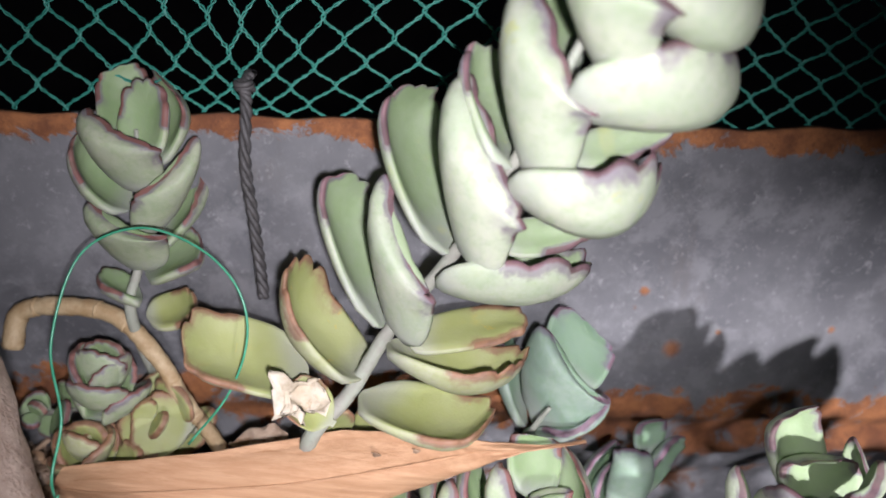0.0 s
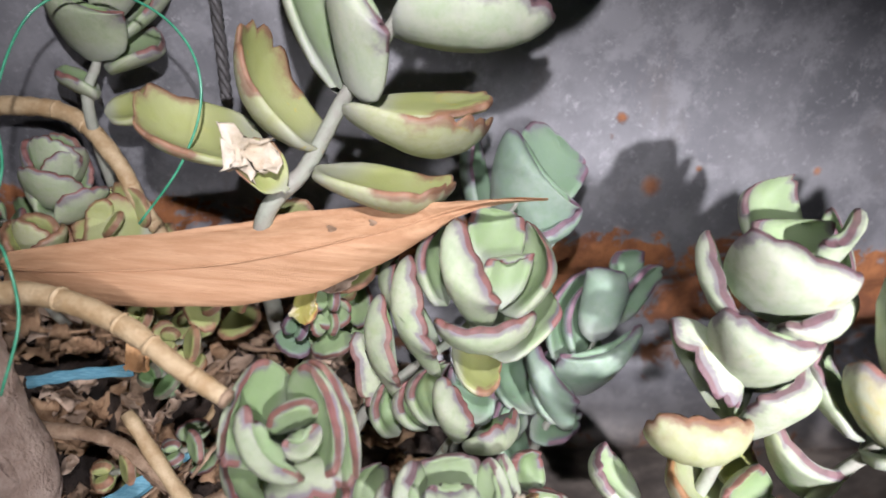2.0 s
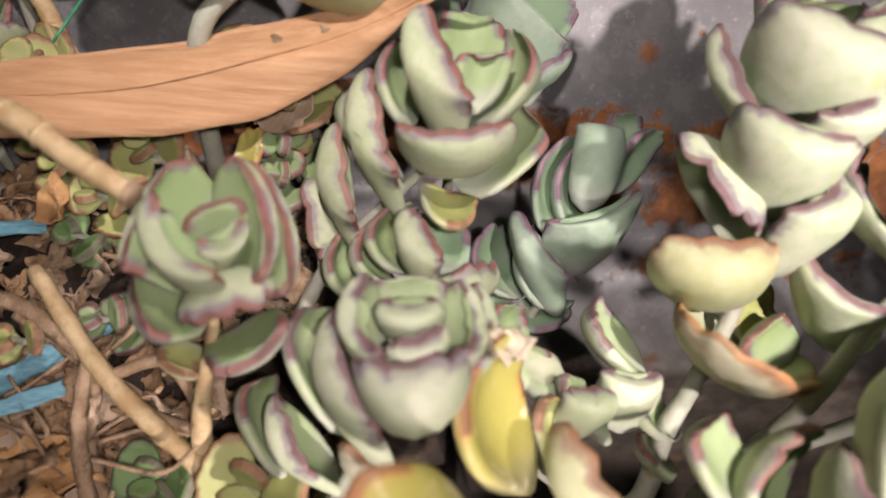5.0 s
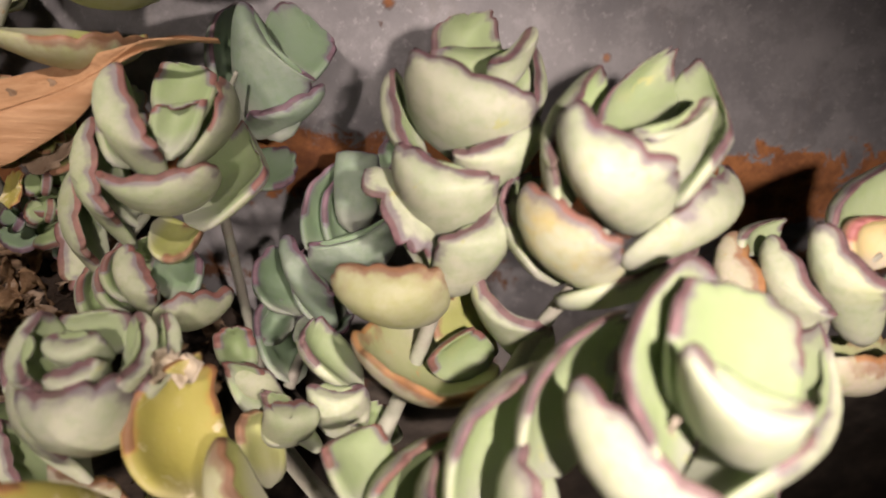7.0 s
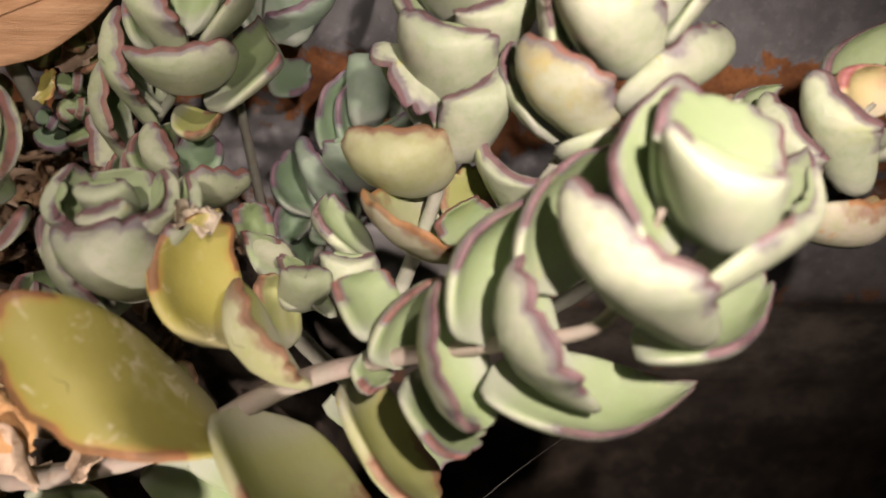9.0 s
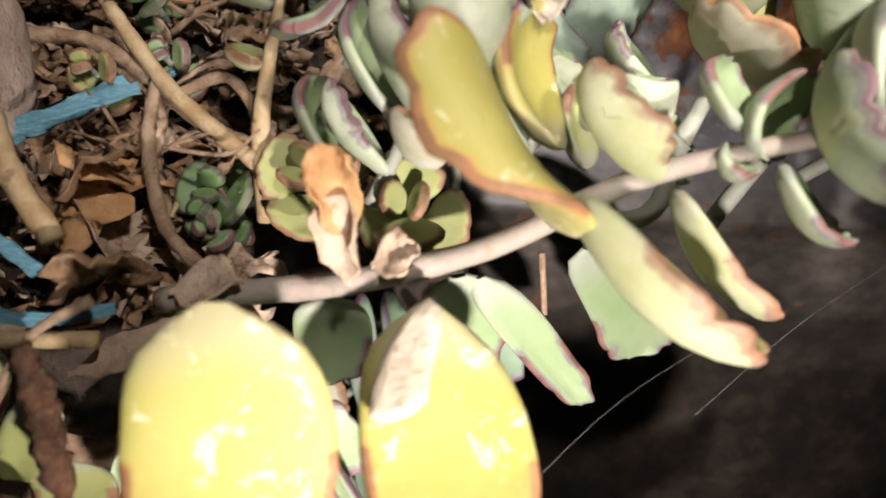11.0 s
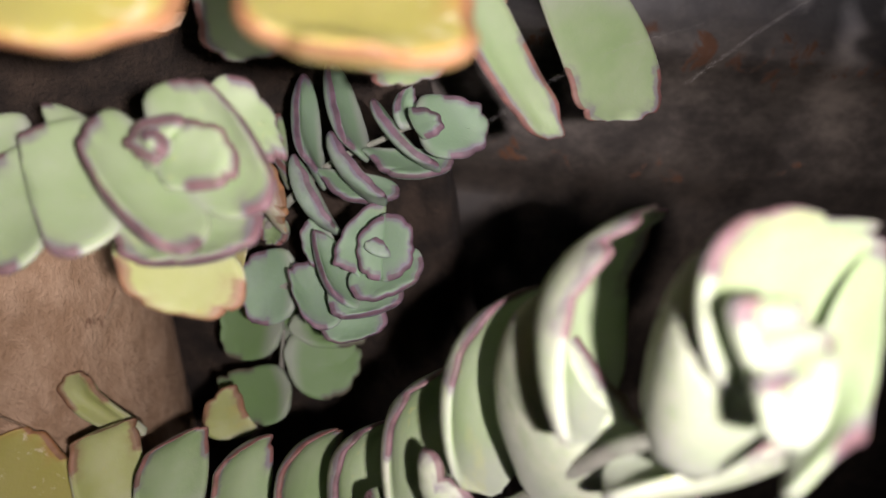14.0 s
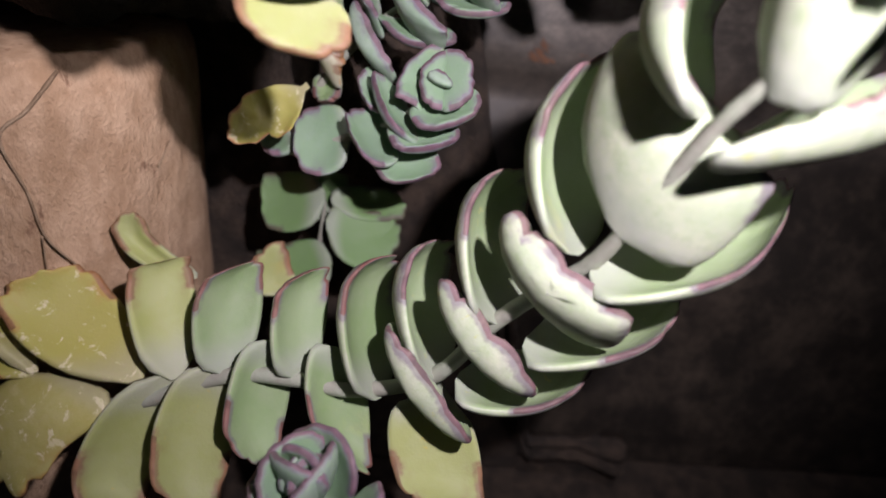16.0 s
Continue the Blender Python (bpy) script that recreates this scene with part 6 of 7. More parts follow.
def stick(name, label, category, points, radii, material, sides=10, wobble=0.12, seed=0, knots=0.2, group=""):
    line = spline(points, 8)
    v, f = tube(line - line[0], radii, sides, wobble, seed, knots)
    ob = new(name, mesh_of(name, v, f, material))
    ob.location = line[0]
    return tagged(ob, label, category, group)


def noded_stem(name, label, points, radii, material, sides, seed, scars, cut=True, wobble=0.08, knots=0.12, category="stem"):
    """A woody stem with ring-shaped leaf scars and a cut end."""
    line = spline(points, 10)
    stem = thing(name, line[0], label, category)
    v, f = tube(line - line[0], radii, sides, wobble, seed, knots)
    part("bark", mesh_of("bark", v, f, material), stem)
    rng = np.random.default_rng(seed)
    n = len(line)
    for s in scars:
        i = min(n - 3, max(2, int(s * (n - 1))))
        r = np.interp(s, np.linspace(0, 1, len(radii)), radii)
        a, b, c = line[i - 1] - line[0], line[i] - line[0], line[i + 1] - line[0]
        short = [b + (a - b) * 0.30, b + (a - b) * 0.12, b, b + (c - b) * 0.12, b + (c - b) * 0.30]
        v, f = tube(np.array(short), [r * 1.0, r * 1.05, r * 1.08, r * 1.05, r * 1.0], sides, 0.16, seed + i, 0.05)
        part("leaf_scar", mesh_of("leaf_scar", v, f, material), stem, None, "raised brown ring where a leaf fell")
    if cut:
        e, d = line[-1] - line[0], line[-1] - line[-2]
        d = d / np.linalg.norm(d)
        v, f = tube(np.array([e - d * 0.0006, e + d * 0.0002, e + d * 0.0006]), [radii[-1] * 1.02, radii[-1] * 1.08, radii[-1] * 0.8], sides, 0.18, seed + 1, 0.1)
        part("cut_end", mesh_of("cut_end", v, f, M_TWIG), stem, None, "dry brown cut end")
    return stem


noded_stem("cut_stem", "thick tan cut succulent stem above the bed", [(-0.0798, 0.1006, 0.3328), (-0.0598, 0.0990, 0.3362), (-0.0425, 0.0940, 0.3356), (-0.0295, 0.0879, 0.3321), (-0.0195, 0.0838, 0.3295)], [0.0025, 0.0023, 0.0020, 0.0018], M_WOODY, 16, 2, (0.30, 0.52, 0.63, 0.84))
noded_stem("woody_stem", "bent tan woody stem beneath the wire loop", [(-0.1078, 0.1480, 0.3367), (-0.1059, 0.1542, 0.3441), (-0.0939, 0.1558, 0.3460), (-0.0801, 0.1544, 0.3445), (-0.0682, 0.1475, 0.3365), (-0.0627, 0.1429, 0.3280), (-0.0530, 0.1368, 0.3148), (-0.0478, 0.1320, 0.2999)], [0.0026, 0.0024, 0.0021, 0.0018], M_WOODY, 14, 3, (0.20, 0.38, 0.47, 0.66, 0.78))
stick("twig", "forked dry brown twig on the soil", "twig", [(-0.0754, 0.0976, 0.2924), (-0.0566, 0.0959, 0.2927), (-0.0403, 0.0886, 0.2873), (-0.0269, 0.0811, 0.2817), (-0.0156, 0.0797, 0.2794)], [0.0018, 0.0017, 0.0014], M_TWIG, 10, 0.15, 4, 0.3, "dry twigs")
stick("twig", "thin bent dry brown twig", "twig", [(-0.0570, 0.0956, 0.2906), (-0.0405, 0.0883, 0.2835), (-0.0389, 0.0793, 0.2731), (-0.0338, 0.0716, 0.2644)], [0.0014, 0.0013, 0.0012], M_TWIG, 10, 0.15, 5, 0.3, "dry twigs")
stick("twig", "pale dry stick in the leaf litter", "twig", [(-0.0529, 0.0990, 0.2997), (-0.0347, 0.0846, 0.2873), (-0.0124, 0.0723, 0.2776)], [0.0016, 0.0019, 0.0017], M_WOODY, 10, 0.12, 6, 0.25, "dry twigs")
stick("twig", "curved dark dry twig", "twig", [(-0.0393, 0.0892, 0.2905), (-0.0389, 0.0781, 0.2786), (-0.0320, 0.0657, 0.2660), (-0.0204, 0.0589, 0.2594)], [0.0013, 0.0015, 0.0014], M_TWIG, 10, 0.15, 7, 0.25, "dry twigs")
stick("twig", "short dark dry twig", "twig", [(-0.0340, 0.0855, 0.2868), (-0.0235, 0.0864, 0.2908), (-0.0156, 0.0804, 0.2839), (-0.0121, 0.0707, 0.2720)], [0.0013, 0.0012], M_TWIG, 10, 0.15, 8, 0.25, "dry twigs")
stick("twig", "thick brown woody stem in the leaf litter", "twig", [(-0.0684, 0.0744, 0.2916), (-0.0597, 0.0636, 0.2788), (-0.0494, 0.0563, 0.2675)], [0.0028, 0.0026, 0.0022], M_WOODY, 12, 0.1, 9, 0.2, "dry twigs")
stick("twig", "straight pale stick lying at the bed's edge", "twig", [(-0.0643, 0.0399, 0.2554), (-0.0497, 0.0406, 0.2564), (-0.0361, 0.0421, 0.2567)], [0.0017, 0.0016], M_WOODY, 10, 0.08, 10, 0.1, "dry twigs")
stick("twig", "wet dark brown rotten stick", "twig", [(-0.0442, 0.0343, 0.2612), (-0.0387, 0.0284, 0.2559), (-0.0348, 0.0224, 0.2503), (-0.0306, 0.0168, 0.2454)], [0.0017, 0.0028, 0.0024, 0.0026, 0.0012], M_WET, 12, 0.55, 11, 0.12, "dry twigs")
stick("twig", "thin reddish brown bent stalk", "twig", [(-0.0470, 0.0152, 0.2359), (-0.0492, 0.0262, 0.2490), (-0.0440, 0.0365, 0.2611), (-0.0354, 0.0431, 0.2654)], [0.0006, 0.0008, 0.0011], M_TWIG, 8, 0.1, 12, 0.1, "dry twigs")
stick("twig", "thin upright brown twig", "twig", [(0.0446, 0.0701, 0.2655), (0.0469, 0.0663, 0.2524)], [0.0007], M_TWIG, 8, 0.1, 13, 0.1, "dry twigs")
rng = np.random.default_rng(77)
for n in range(34):
    x, y, turn, size = rng.uniform(-0.145, -0.015), rng.uniform(0.058, 0.148), rng.uniform(0, 6.28), rng.uniform(0.010, 0.024)
    z = bed_z(x, y) + rng.uniform(0.003, 0.008)
    step = np.array((math.cos(turn), math.sin(turn), rng.uniform(-0.3, 0.4))) * size
    bow = rng.uniform(-0.003, 0.003, 3)
    start = np.array((x, y, z))
    stick("twig", "small dry broken twig in the litter", "twig", [start, start + 0.5 * step + bow, start + step], [rng.uniform(0.0006, 0.0014), 0.0008, 0.0005], (M_TWIG, M_WOODY)[n % 3 == 0], 8, 0.2, 40 + n, 0.3, "dry twigs")
for n, pts in enumerate(([(-0.0629, 0.0793, 0.2742), (-0.0530, 0.0835, 0.2811), (-0.0447, 0.0890, 0.2863)], [(-0.0560, 0.0816, 0.2803), (-0.0484, 0.0753, 0.2750), (-0.0408, 0.0730, 0.2716)], [(-0.0433, 0.0775, 0.2710), (-0.0310, 0.0820, 0.2798), (-0.0259, 0.0805, 0.2792)],
                         [(-0.0559, 0.0783, 0.2796), (-0.0435, 0.0761, 0.2794), (-0.0523, 0.0827, 0.2873)], [(-0.0338, 0.0762, 0.2790), (-0.0251, 0.0774, 0.2820), (-0.0155, 0.0775, 0.2815)], [(-0.0436, 0.0732, 0.2878), (-0.0385, 0.0691, 0.2832)], [(-0.0319, 0.0706, 0.2818), (-0.0186, 0.0688, 0.2825), (-0.0124, 0.0717, 0.2869)])):
    stick("straw", "thin dry reddish brown straw in the litter", "straw", pts, [0.0004, 0.0005, 0.0003], M_TWIG, 6, 0.1, 20 + n, 0.1, "dry straws")


def strap(points, width, seed):
    """A flat plastic strap, lightly creased along its length."""
    line = spline(points, 8)
    n, across = len(line), 5
    verts, faces = [], []
    for side in (0, 1):
        for i in range(n):
            t = line[min(i + 1, n - 1)] - line[max(i - 1, 0)]
            t /= np.linalg.norm(t)
            out = np.array((0.1, -0.72, 0.68))
            up = np.cross(out, t)
            up /= np.linalg.norm(up)
            for k in range(across):
                c = 2 * k / (across - 1) - 1
                verts.append(line[i] - line[0] + up * c * width / 2 * (1 + 0.12 * math.sin(i * 1.3 + seed)) + out * (0.0005 * math.cos(c * 5 + seed) - 0.0004 * side))
    half = n * across
    for i in range(n - 1):
        for k in range(across - 1):
            a = i * across + k
            faces.append((a, a + 1, a + across + 1, a + across))
            faces.append((half + a, half + a + across, half + a + across + 1, half + a + 1))
        for k in (0, across - 1):
            a = i * across + k
            faces.append((a, a + across, half + a + across, half + a))
    ob = new("plastic_strap", mesh_of("plastic_strap", verts, faces, M_STRAP))
    ob.location = line[0]
    return tagged(ob, "flat faded blue plastic strap half buried in litter", "strap", "blue straps")


strap([(-0.0804, 0.1051, 0.2993), (-0.0689, 0.1071, 0.3015), (-0.0551, 0.1088, 0.3031)], 0.0028, 1)
strap([(-0.0713, 0.0789, 0.2758), (-0.0586, 0.0837, 0.2816), (-0.0471, 0.0903, 0.2865)], 0.0040, 2)
strap([(-0.0448, 0.0956, 0.2851), (-0.0381, 0.0994, 0.2882)], 0.0026, 3)
strap([(-0.0621, 0.0726, 0.2833), (-0.0526, 0.0744, 0.2861), (-0.0386, 0.0786, 0.2904)], 0.0030, 4)
strap([(-0.0674, 0.0467, 0.2604), (-0.0545, 0.0441, 0.2582), (-0.0439, 0.0446, 0.2587), (-0.0345, 0.0469, 0.2603)], 0.0025, 5)
strap([(-0.0682, 0.0563, 0.2713), (-0.0591, 0.0541, 0.2680), (-0.0508, 0.0513, 0.2636)], 0.0028, 6)

stick("wire_loop", "thin green plastic-coated wire bent into a loop", "wire", [(-0.0614, 0.0819, 0.3267), (-0.0595, 0.0911, 0.3377), (-0.0634, 0.0986, 0.3468), (-0.0730, 0.1075, 0.3449), (-0.0737, 0.1180, 0.3527), (-0.0789, 0.1302, 0.3624), (-0.0765, 0.1456, 0.3743), (-0.0648, 0.1517, 0.3785), (-0.0510, 0.1495, 0.3760), (-0.0414, 0.1440, 0.3696), (-0.0386, 0.1374, 0.3603), (-0.0426, 0.1302, 0.3488), (-0.0525, 0.1245, 0.3358)], [0.00030], M_WIRE, 7, 0, 1, 0)
stick("wire_end", "loose end of thin green coated wire", "wire", [(-0.0667, 0.1022, 0.3513), (-0.0672, 0.0989, 0.3489), (-0.0717, 0.0941, 0.3417)], [0.00030], M_WIRE, 7, 0, 1, 0)
stick("web_thread", "single strand of spider web over the drop", "web", [(0.0753, 0.0466, 0.2475), (0.0966, 0.0627, 0.2586), (0.1235, 0.0804, 0.2679)], [0.000022], M_THREAD, 4, 0, 1, 0)
stick("web_thread", "single strand of spider web over the drop", "web", [(0.0418, 0.0292, 0.2416), (0.0597, 0.0454, 0.2497), (0.0809, 0.0615, 0.2538)], [0.000022], M_THREAD, 4, 0, 1, 0)

for pts, r in ((((-42, 0.190), (-50, 0.182), (-57, 0.176), (-54, 0.162), (-52, 0.149), (-44, 0.136)), 0.0005), (((-53, 0.150), (-54, 0.138)), 0.0003), (((-75, 0.165), (-64, 0.163)), 0.0004), (((-18, 0.160), (-12, 0.166)), 0.0004)):
    line = spline([(-0.098 + 0.0525 * math.cos(radians(d)), 0.090 + 0.0525 * math.sin(radians(d)), z) for d, z in pts], 8)
    v, f = tube(line, [r, r * 0.8, r * 0.6], 6, 0.15, 3, 0.2)
    part("root", mesh_of("root", v, f, M_TWIG), STUMP, None, "thin dry dark root")

# ---- leaf litter ----


def dead_leaf(at, size, turn, material, label, crumple=0.22, cup=1.5, bend=0.9, seed=0, group="leaf litter"):
    me = leaf_mesh(size, size * 0.75, cup, bend, 0.06, 3.5, 0.0006, material, seed, 0.08, crumple)
    ob = new("dead_leaf", me)
    ob.matrix_world = Matrix.Translation(at) @ pose(0, 0, 0, *turn)
    return tagged(ob, label, "dead leaf", group)


def scrap_mesh(size, material, seed, crumple=0.34, slim=0.7):
    """A torn, crumpled piece of dead leaf."""
    rng = np.random.default_rng(seed)
    rings, cols = 7, 26
    ang = np.linspace(0, 2 * np.pi, cols, endpoint=False)
    edge = 0.72 + 0.16 * np.sin(ang * 2 + rng.uniform(0, 6)) + 0.12 * np.sin(ang * 5 + rng.uniform(0, 6)) + rng.uniform(-0.14, 0.14, cols)
    verts, faces = [], []
    fold = rng.uniform(-1.6, 2.4)
    for side in (0, 1):
        for r in range(rings):
            for k in range(cols):
                q = r / (rings - 1)
                x, y = 0.5 * size * slim * edge[k] * q * math.cos(ang[k]), 0.5 * size * edge[k] * q * math.sin(ang[k])
                v = Vector((x, y, 0))
                d = noise.noise_vector(v * (3.4 / size) + Vector((seed * 1.7, 0, 0))) + 0.55 * noise.noise_vector(v * (9 / size) + Vector((0, seed * 2.3, 0)))
                z = fold * x * x / size + abs(x) * 0.25 * math.sin(seed)
                verts.append((x + d.x * crumple * 0.45 * size, y + d.y * crumple * 0.45 * size, z + d.z * crumple * 0.6 * size - side * 0.0003))
    half = rings * cols
    for r in range(rings - 1):
        for k in range(cols):
            k2 = (k + 1) % cols
            a, b2, c, d = r * cols + k, r * cols + k2, (r + 1) * cols + k2, (r + 1) * cols + k
            faces.append((a, d, c, b2))
            faces.append((half + a, half + b2, half + c, half + d))
    for k in range(cols):
        k2 = (k + 1) % cols
        a, c = (rings - 1) * cols + k, (rings - 1) * cols + k2
        faces.append((a, half + a, half + c, c))
    return mesh_of("dead_leaf", verts, faces, material)


def scrap(at, size, turn, material, label, seed, crumple=0.34, slim=0.7):
    ob = new("dead_leaf", scrap_mesh(size, material, seed, crumple, slim))
    ob.matrix_world = Matrix.Translation(at) @ pose(0, 0, 0, *turn)
    return tagged(ob, label, "dead leaf", "leaf litter")


def build_litter():
    rng = np.random.default_rng(21)
    kinds = ((M_LITTER, "crumpled brown dead leaf on the soil"), (M_LITTER_PALE, "pale curled dead leaf on the soil"), (M_LITTER, "torn dry brown leaf in the litter"), (M_TWIG, "dark rotting leaf in the litter"))
    heap_mats = (M_LITTER, M_LITTER_PALE, M_TWIG)
    verts, faces, slots = [], [], []
    for n in range(520):
        x, y = rng.uniform(-0.150, -0.018), rng.uniform(0.056, 0.150)
        if n > 470:
            x, y = rng.uniform(-0.03, 0.015), rng.uniform(0.10, 0.15)
        z = bed_z(x, y) + rng.uniform(0.000, 0.006)
        mat, label = kinds[rng.integers(0, 4)]
        turn = (rng.uniform(0, 70), rng.uniform(-40, 40), rng.uniform(0, 360))
        size, crumple, slim = rng.uniform(0.008, 0.021), rng.uniform(0.25, 0.45), rng.uniform(0.5, 0.95)
        if n < 220 and n % 5 == 0:
            dead_leaf((x, y, z), size * 0.9, turn, mat, label, rng.uniform(0.2, 0.34), rng.uniform(-2, 2.6), rng.uniform(-1.2, 1.6), 700 + n)
        elif n < 220:
            scrap((x, y, z), size, turn, mat, label, 700 + n, crumple, slim)
        else:
            me = scrap_mesh(size, mat, 700 + n, crumple, slim)
            m = Matrix.Translation((x, y, z - 0.003)) @ pose(0, 0, 0, *turn)
            at = len(verts)
            verts += [tuple(m @ v.co) for v in me.vertices]
            faces += [tuple(i + at for i in p.vertices) for p in me.polygons]
            slots += [heap_mats.index(mat)] * len(me.polygons)
            bpy.data.meshes.remove(me)
    me = mesh_of("leaf_litter", verts, faces, M_LITTER)
    for mat in heap_mats[1:]:
        me.materials.append(mat)
    me.polygons.foreach_set("material_index", slots)
    tagged(new("leaf_litter", me), "layer of small crumpled brown leaf fragments covering the soil", "leaf litter", "", "stuff")


build_litter()


def laid(base, tip, face, width, material, label, cup, bend, crumple, seed, petiole=0.06):
    """A loose dead leaf from base to tip."""
    base, tip = Vector(base), Vector(tip)
    y = (tip - base).normalized()
    z = RIGHT * face[0] + ABOVE * face[1] + NEAR * face[2]
    z = (z - y * z.dot(y)).normalized()
    m = Matrix((y.cross(z), y, z)).transposed().to_4x4() @ pose(0, 0, 0, -math.degrees(bend / 2), 0, 0)
    me = leaf_mesh((tip - base).length * 1.08, width, cup, bend, 0.06, 3.5, 0.0007, material, seed, petiole, crumple)
    ob = new("dead_leaf", me)
    ob.matrix_world = Matrix.Translation(base) @ m
    return tagged(ob, label, "dead leaf", "leaf litter")


laid((0.0100, 0.0483, 0.2801), (0.0035, 0.0496, 0.2950), (.3, .2, .9), 0.013, M_ORANGE, "orange-brown curled dead leaf hanging on the stem", 2.6, 0.8, 0.25, 901)
laid((0.0092, 0.0454, 0.2722), (0.0077, 0.0472, 0.2858), (-.3, .3, .9), 0.011, M_LITTER_PALE, "whitish shrivelled leaf stalk on the stem", 3.2, 0.6, 0.2, 902)
laid((0.0125, 0.0507, 0.2728), (0.0200, 0.0510, 0.2769), (0, .5, .8), 0.010, M_LITTER_PALE, "dry pinkish scrap of leaf on the stem", 1.5, 0.4, 0.25, 903)
scrap((-0.0251, 0.1254, 0.3555), 0.017, (35, 10, 30), M_WITHER, "white shrivelled leaf curled at its tip", 904, 0.42, 0.8)
laid((-0.0171, 0.1245, 0.3484), (-0.0276, 0.1279, 0.3554), (.2, .5, .8), 0.013, M_LIME, "pale withering leaf stalk beneath the shrivelled tip", 2.2, 0.7, 0.06, 917)
laid((-0.0187, 0.1196, 0.3158), (-0.0119, 0.1199, 0.3210), (0, .4, .9), 0.009, M_YELLOW, "small yellow withered leaf in the litter", 1.0, 0.8, 0.2, 905)
laid((-0.0157, 0.1275, 0.3213), (-0.0047, 0.1279, 0.3262), (0, .4, .9), 0.014, M_LITTER_PALE, "pale pinkish dead leaf in the litter", 1.2, 0.5, 0.2, 906)
laid((-0.0561, 0.1076, 0.3049), (-0.0499, 0.1103, 0.3115), (0, .4, .9), 0.010, M_ORANGE, "orange-brown dead leaf in the litter", 1.5, 0.8, 0.25, 907)
scrap((0.0361, 0.0772, 0.3124), 0.010, (50, 10, 40), M_WITHER, "crumpled pale withered tip on a yellow leaf", 931, 0.40, 0.8)
scrap((-0.0399, 0.0520, 0.2663), 0.027, (38, 10, 196), M_LITTER, "large crumpled brown dead leaf on the bed's edge", 908, 0.30, 0.85)
scrap((-0.0457, 0.0673, 0.2797), 0.027, (38, 15, 243), M_LITTER, "broad torn tan dead leaf on the bed's edge", 909, 0.30, 0.85)
scrap((-0.0441, 0.0560, 0.2592), 0.027, (38, -15, 290), M_LITTER, "broad crumpled brown dead leaf", 910, 0.30, 0.85)
scrap((-0.0493, 0.0682, 0.2696), 0.027, (38, -10, 337), M_ORANGE, "broad torn tan dead leaf", 911, 0.30, 0.85)
laid((-0.0441, 0.0416, 0.2469), (-0.0233, 0.0465, 0.2578), (0, .6, .7), 0.010, M_LITTER_PALE, "long pale dry sheath beside the stem", 1.8, 0.4, 0.15, 912)
laid((-0.0260, 0.0516, 0.2615), (-0.0122, 0.0519, 0.2663), (0, .5, .8), 0.012, M_LITTER_PALE, "pinkish dry scrap wrapped on the stem", 2.2, 0.4, 0.2, 913)
scrap((-0.0448, 0.0731, 0.2735), 0.027, (38, 5, 118), M_ORANGE, "tan dead leaf among the twigs", 914, 0.30, 0.85)
laid((-0.0491, 0.1352, 0.3190), (-0.0341, 0.1346, 0.3246), (0, .5, .8), 0.009, M_LITTER_PALE, "small withered leaf tip by the stem", 2.0, 0.6, 0.2, 915)
laid((-0.0093, 0.0826, 0.1855), (-0.0257, 0.0691, 0.1740), (.3, .3, .9), 0.014, M_YELLOW, "withered yellow leaf with a torn hole", 2.0, 0.9, 0.2, 916)

scrap((-0.0570, 0.0858, 0.2697), 0.026, (29, -15, 0), M_LITTER, "broad torn brown dead leaf flake on the bed", 930, 0.20, 0.85)
scrap((-0.0464, 0.0702, 0.2586), 0.024, (46, 8, 67), M_LITTER_PALE, "flat pale dry leaf flake on the bed", 931, 0.20, 0.95)
scrap((-0.0556, 0.0677, 0.2566), 0.016, (45, 1, 134), M_LITTER, "broad crumpled brown dead leaf on the bed", 932, 0.20, 0.85)
scrap((-0.0358, 0.0748, 0.2618), 0.015, (44, -6, 201), M_LITTER, "broad torn brown dead leaf flake on the bed", 933, 0.20, 0.95)
scrap((-0.0682, 0.0679, 0.2571), 0.018, (43, -13, 268), M_LITTER_PALE, "flat pale dry leaf flake on the bed", 934, 0.20, 0.85)
scrap((-0.0470, 0.0919, 0.2743), 0.018, (42, 10, 335), M_LITTER, "broad crumpled brown dead leaf on the bed", 935, 0.20, 0.95)
scrap((-0.0611, 0.0852, 0.2695), 0.024, (41, 3, 42), M_LITTER, "broad torn brown dead leaf flake on the bed", 936, 0.20, 0.85)
scrap((-0.0521, 0.0827, 0.2673), 0.022, (40, -4, 109), M_LITTER_PALE, "flat pale dry leaf flake on the bed", 937, 0.20, 0.95)
scrap((-0.0526, 0.0623, 0.2527), 0.027, (39, -11, 176), M_LITTER, "broad crumpled brown dead leaf on the bed", 938, 0.20, 0.85)
scrap((-0.0455, 0.0571, 0.2494), 0.022, (38, 12, 243), M_LITTER, "broad torn brown dead leaf flake on the bed", 939, 0.20, 0.95)
scrap((-0.0441, 0.0658, 0.2555), 0.024, (37, 5, 310), M_LITTER_PALE, "flat pale dry leaf flake on the bed", 940, 0.20, 0.85)
scrap((-0.0594, 0.0733, 0.2606), 0.022, (36, -2, 17), M_LITTER, "broad crumpled brown dead leaf on the bed", 941, 0.20, 0.95)
scrap((-0.0471, 0.0922, 0.2744), 0.018, (35, -9, 84), M_LITTER, "broad torn brown dead leaf flake on the bed", 942, 0.20, 0.85)
scrap((-0.0596, 0.0669, 0.2560), 0.020, (34, 14, 151), M_LITTER_PALE, "flat pale dry leaf flake on the bed", 943, 0.20, 0.95)
scrap((-0.0660, 0.1252, 0.2972), 0.016, (33, 7, 218), M_LITTER, "broad crumpled brown dead leaf on the bed", 944, 0.20, 0.85)
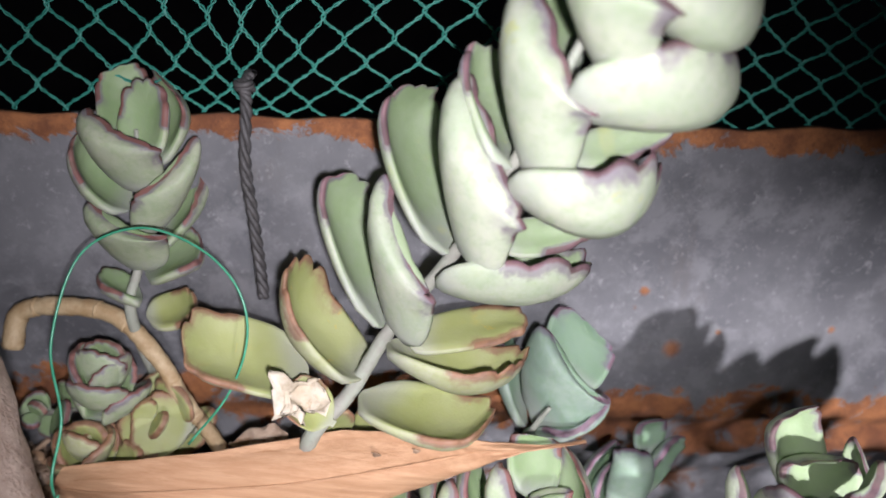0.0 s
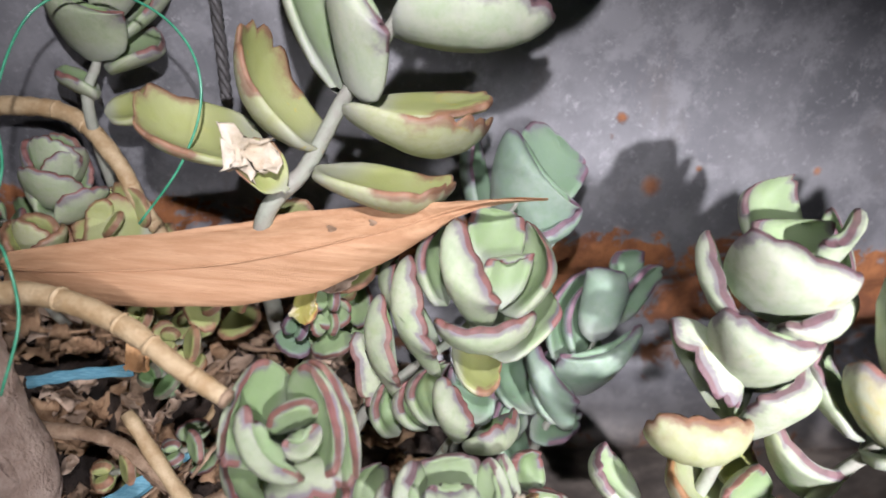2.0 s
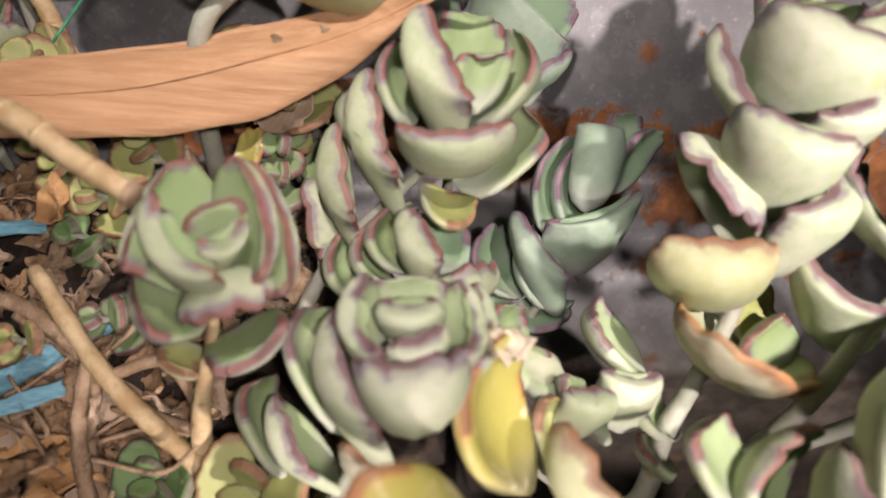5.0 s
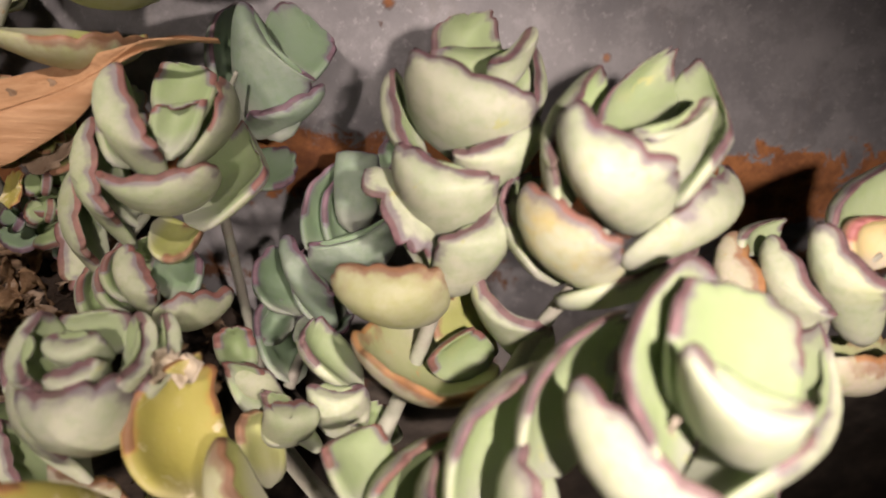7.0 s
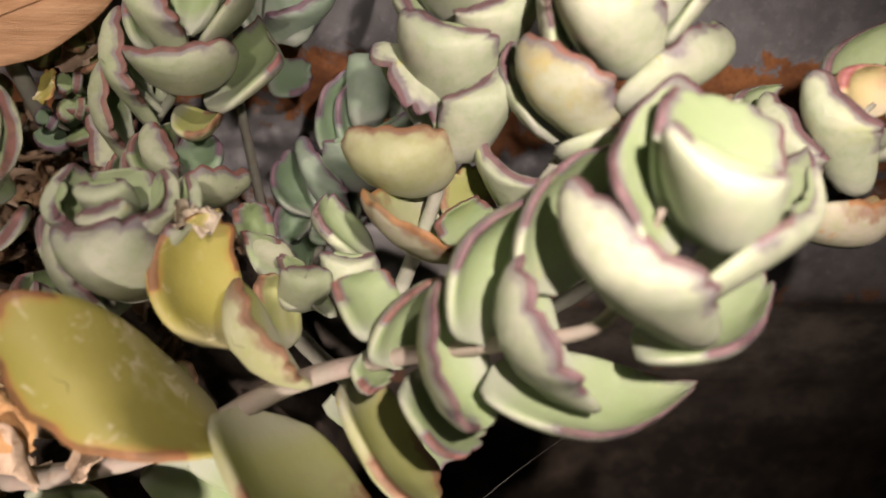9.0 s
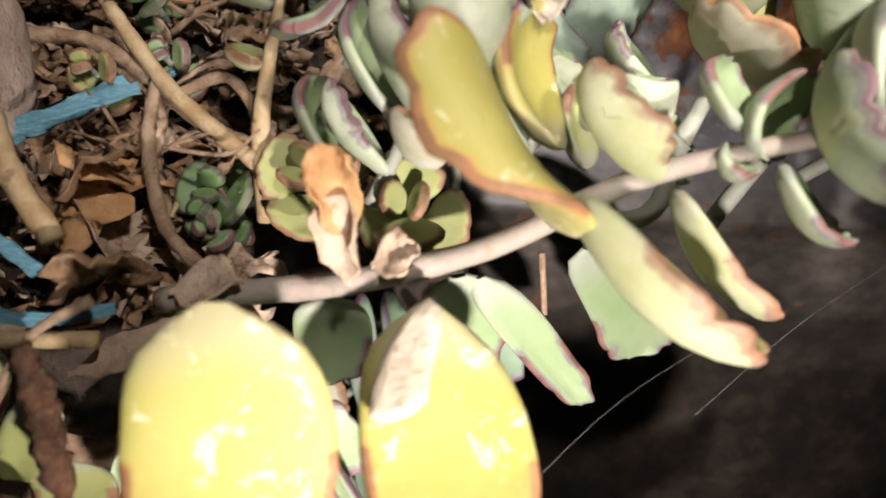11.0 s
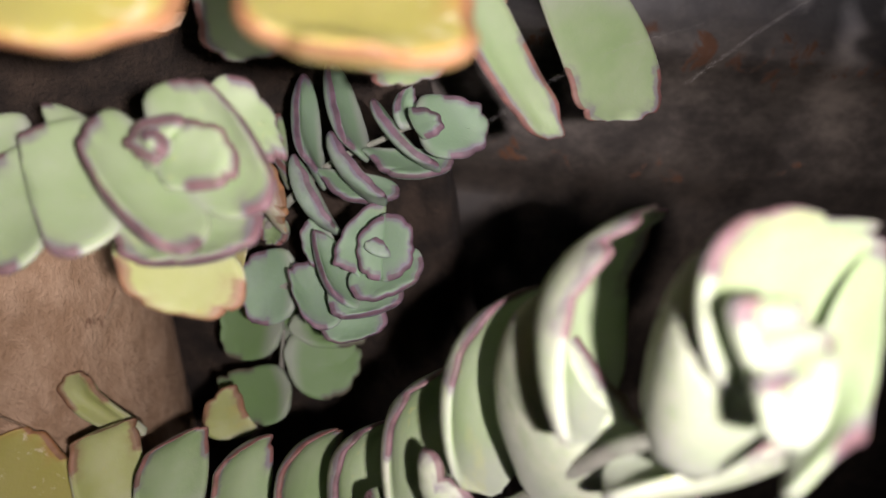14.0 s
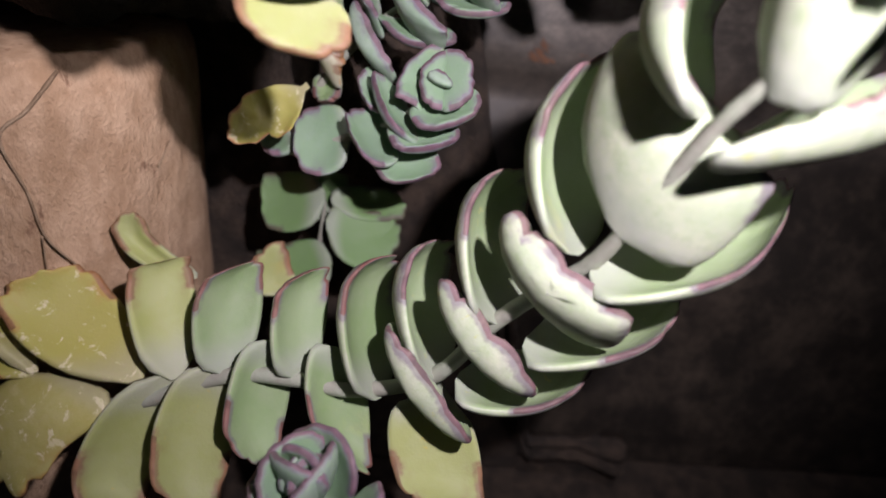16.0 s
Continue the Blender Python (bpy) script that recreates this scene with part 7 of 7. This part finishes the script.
scrap((-0.0762, 0.1292, 0.2963), 0.016, (32, 0, 285), M_LITTER, "broad torn brown dead leaf flake on the bed", 945, 0.20, 0.95)
scrap((-0.0678, 0.0847, 0.2691), 0.020, (31, -7, 352), M_LITTER_PALE, "flat pale dry leaf flake on the bed", 946, 0.20, 0.85)
scrap((-0.0507, 0.0832, 0.2681), 0.020, (30, -14, 59), M_LITTER, "broad crumpled brown dead leaf on the bed", 947, 0.20, 0.95)

# ---- seedlings between the large plants ----
for n, (at, size, mat) in enumerate((
        ((-0.0544, 0.1183, 0.3124), 0.0090, M_LIME), ((-0.0384, 0.1232, 0.3149), 0.0100, M_LIME), ((-0.0462, 0.1137, 0.3092), 0.0080, M_LIME), ((-0.0506, 0.1091, 0.3017), 0.0070, M_DUSK), ((-0.0099, 0.1216, 0.3114), 0.0095, M_GREEN),
        ((-0.0176, 0.1219, 0.3089), 0.0085, M_BLUE), ((-0.0415, 0.0955, 0.2914), 0.0070, M_GREEN), ((-0.0253, 0.0751, 0.2704), 0.0105, M_DUSK), 
        ((-0.0066, 0.1285, 0.3267), 0.0100, M_LIME), ((-0.0099, 0.1239, 0.3175), 0.0090, M_GREEN), ((-0.0259, 0.0698, 0.2680), 0.0068, M_DUSK),
        ((-0.0555, 0.0892, 0.2897), 0.0070, M_LIME), ((-0.0034, 0.0694, 0.2800), 0.0130, M_LIME), ((-0.0244, 0.0676, 0.2661), 0.0060, M_GREEN), ((0.0171, 0.0655, 0.2770), 0.0120, M_LIME),
        ((-0.0682, 0.1378, 0.3251), 0.0130, M_LIME), ((-0.0727, 0.1314, 0.3175), 0.0090, M_LIME), ((-0.1006, 0.1381, 0.3221), 0.0090, M_GREEN), ((-0.0177, 0.1284, 0.3329), 0.0110, M_LIME))):
    at = Vector(at)
    root = at + Vector((0, 0.014, -0.016))
    succulent("tiny succulent seedling sprouting between the large plants", [tuple(root), tuple((at + root) / 2 + Vector((0.001, 0, 0))), tuple(at)], [0.0010, 0.0007],
              [(0.45, size, 80, 20 + 37 * n, dict(cup=0.5, bend=0.4, petiole=0.16)), (0.75, size * 0.95, 68, 110 + 37 * n, dict(cup=0.6, bend=0.45, petiole=0.14)), (1.0, size * 0.5, 55, 20 + 37 * n, dict(cup=0.6, bend=0.4))], mat, seed=200 + n, group="seedlings")
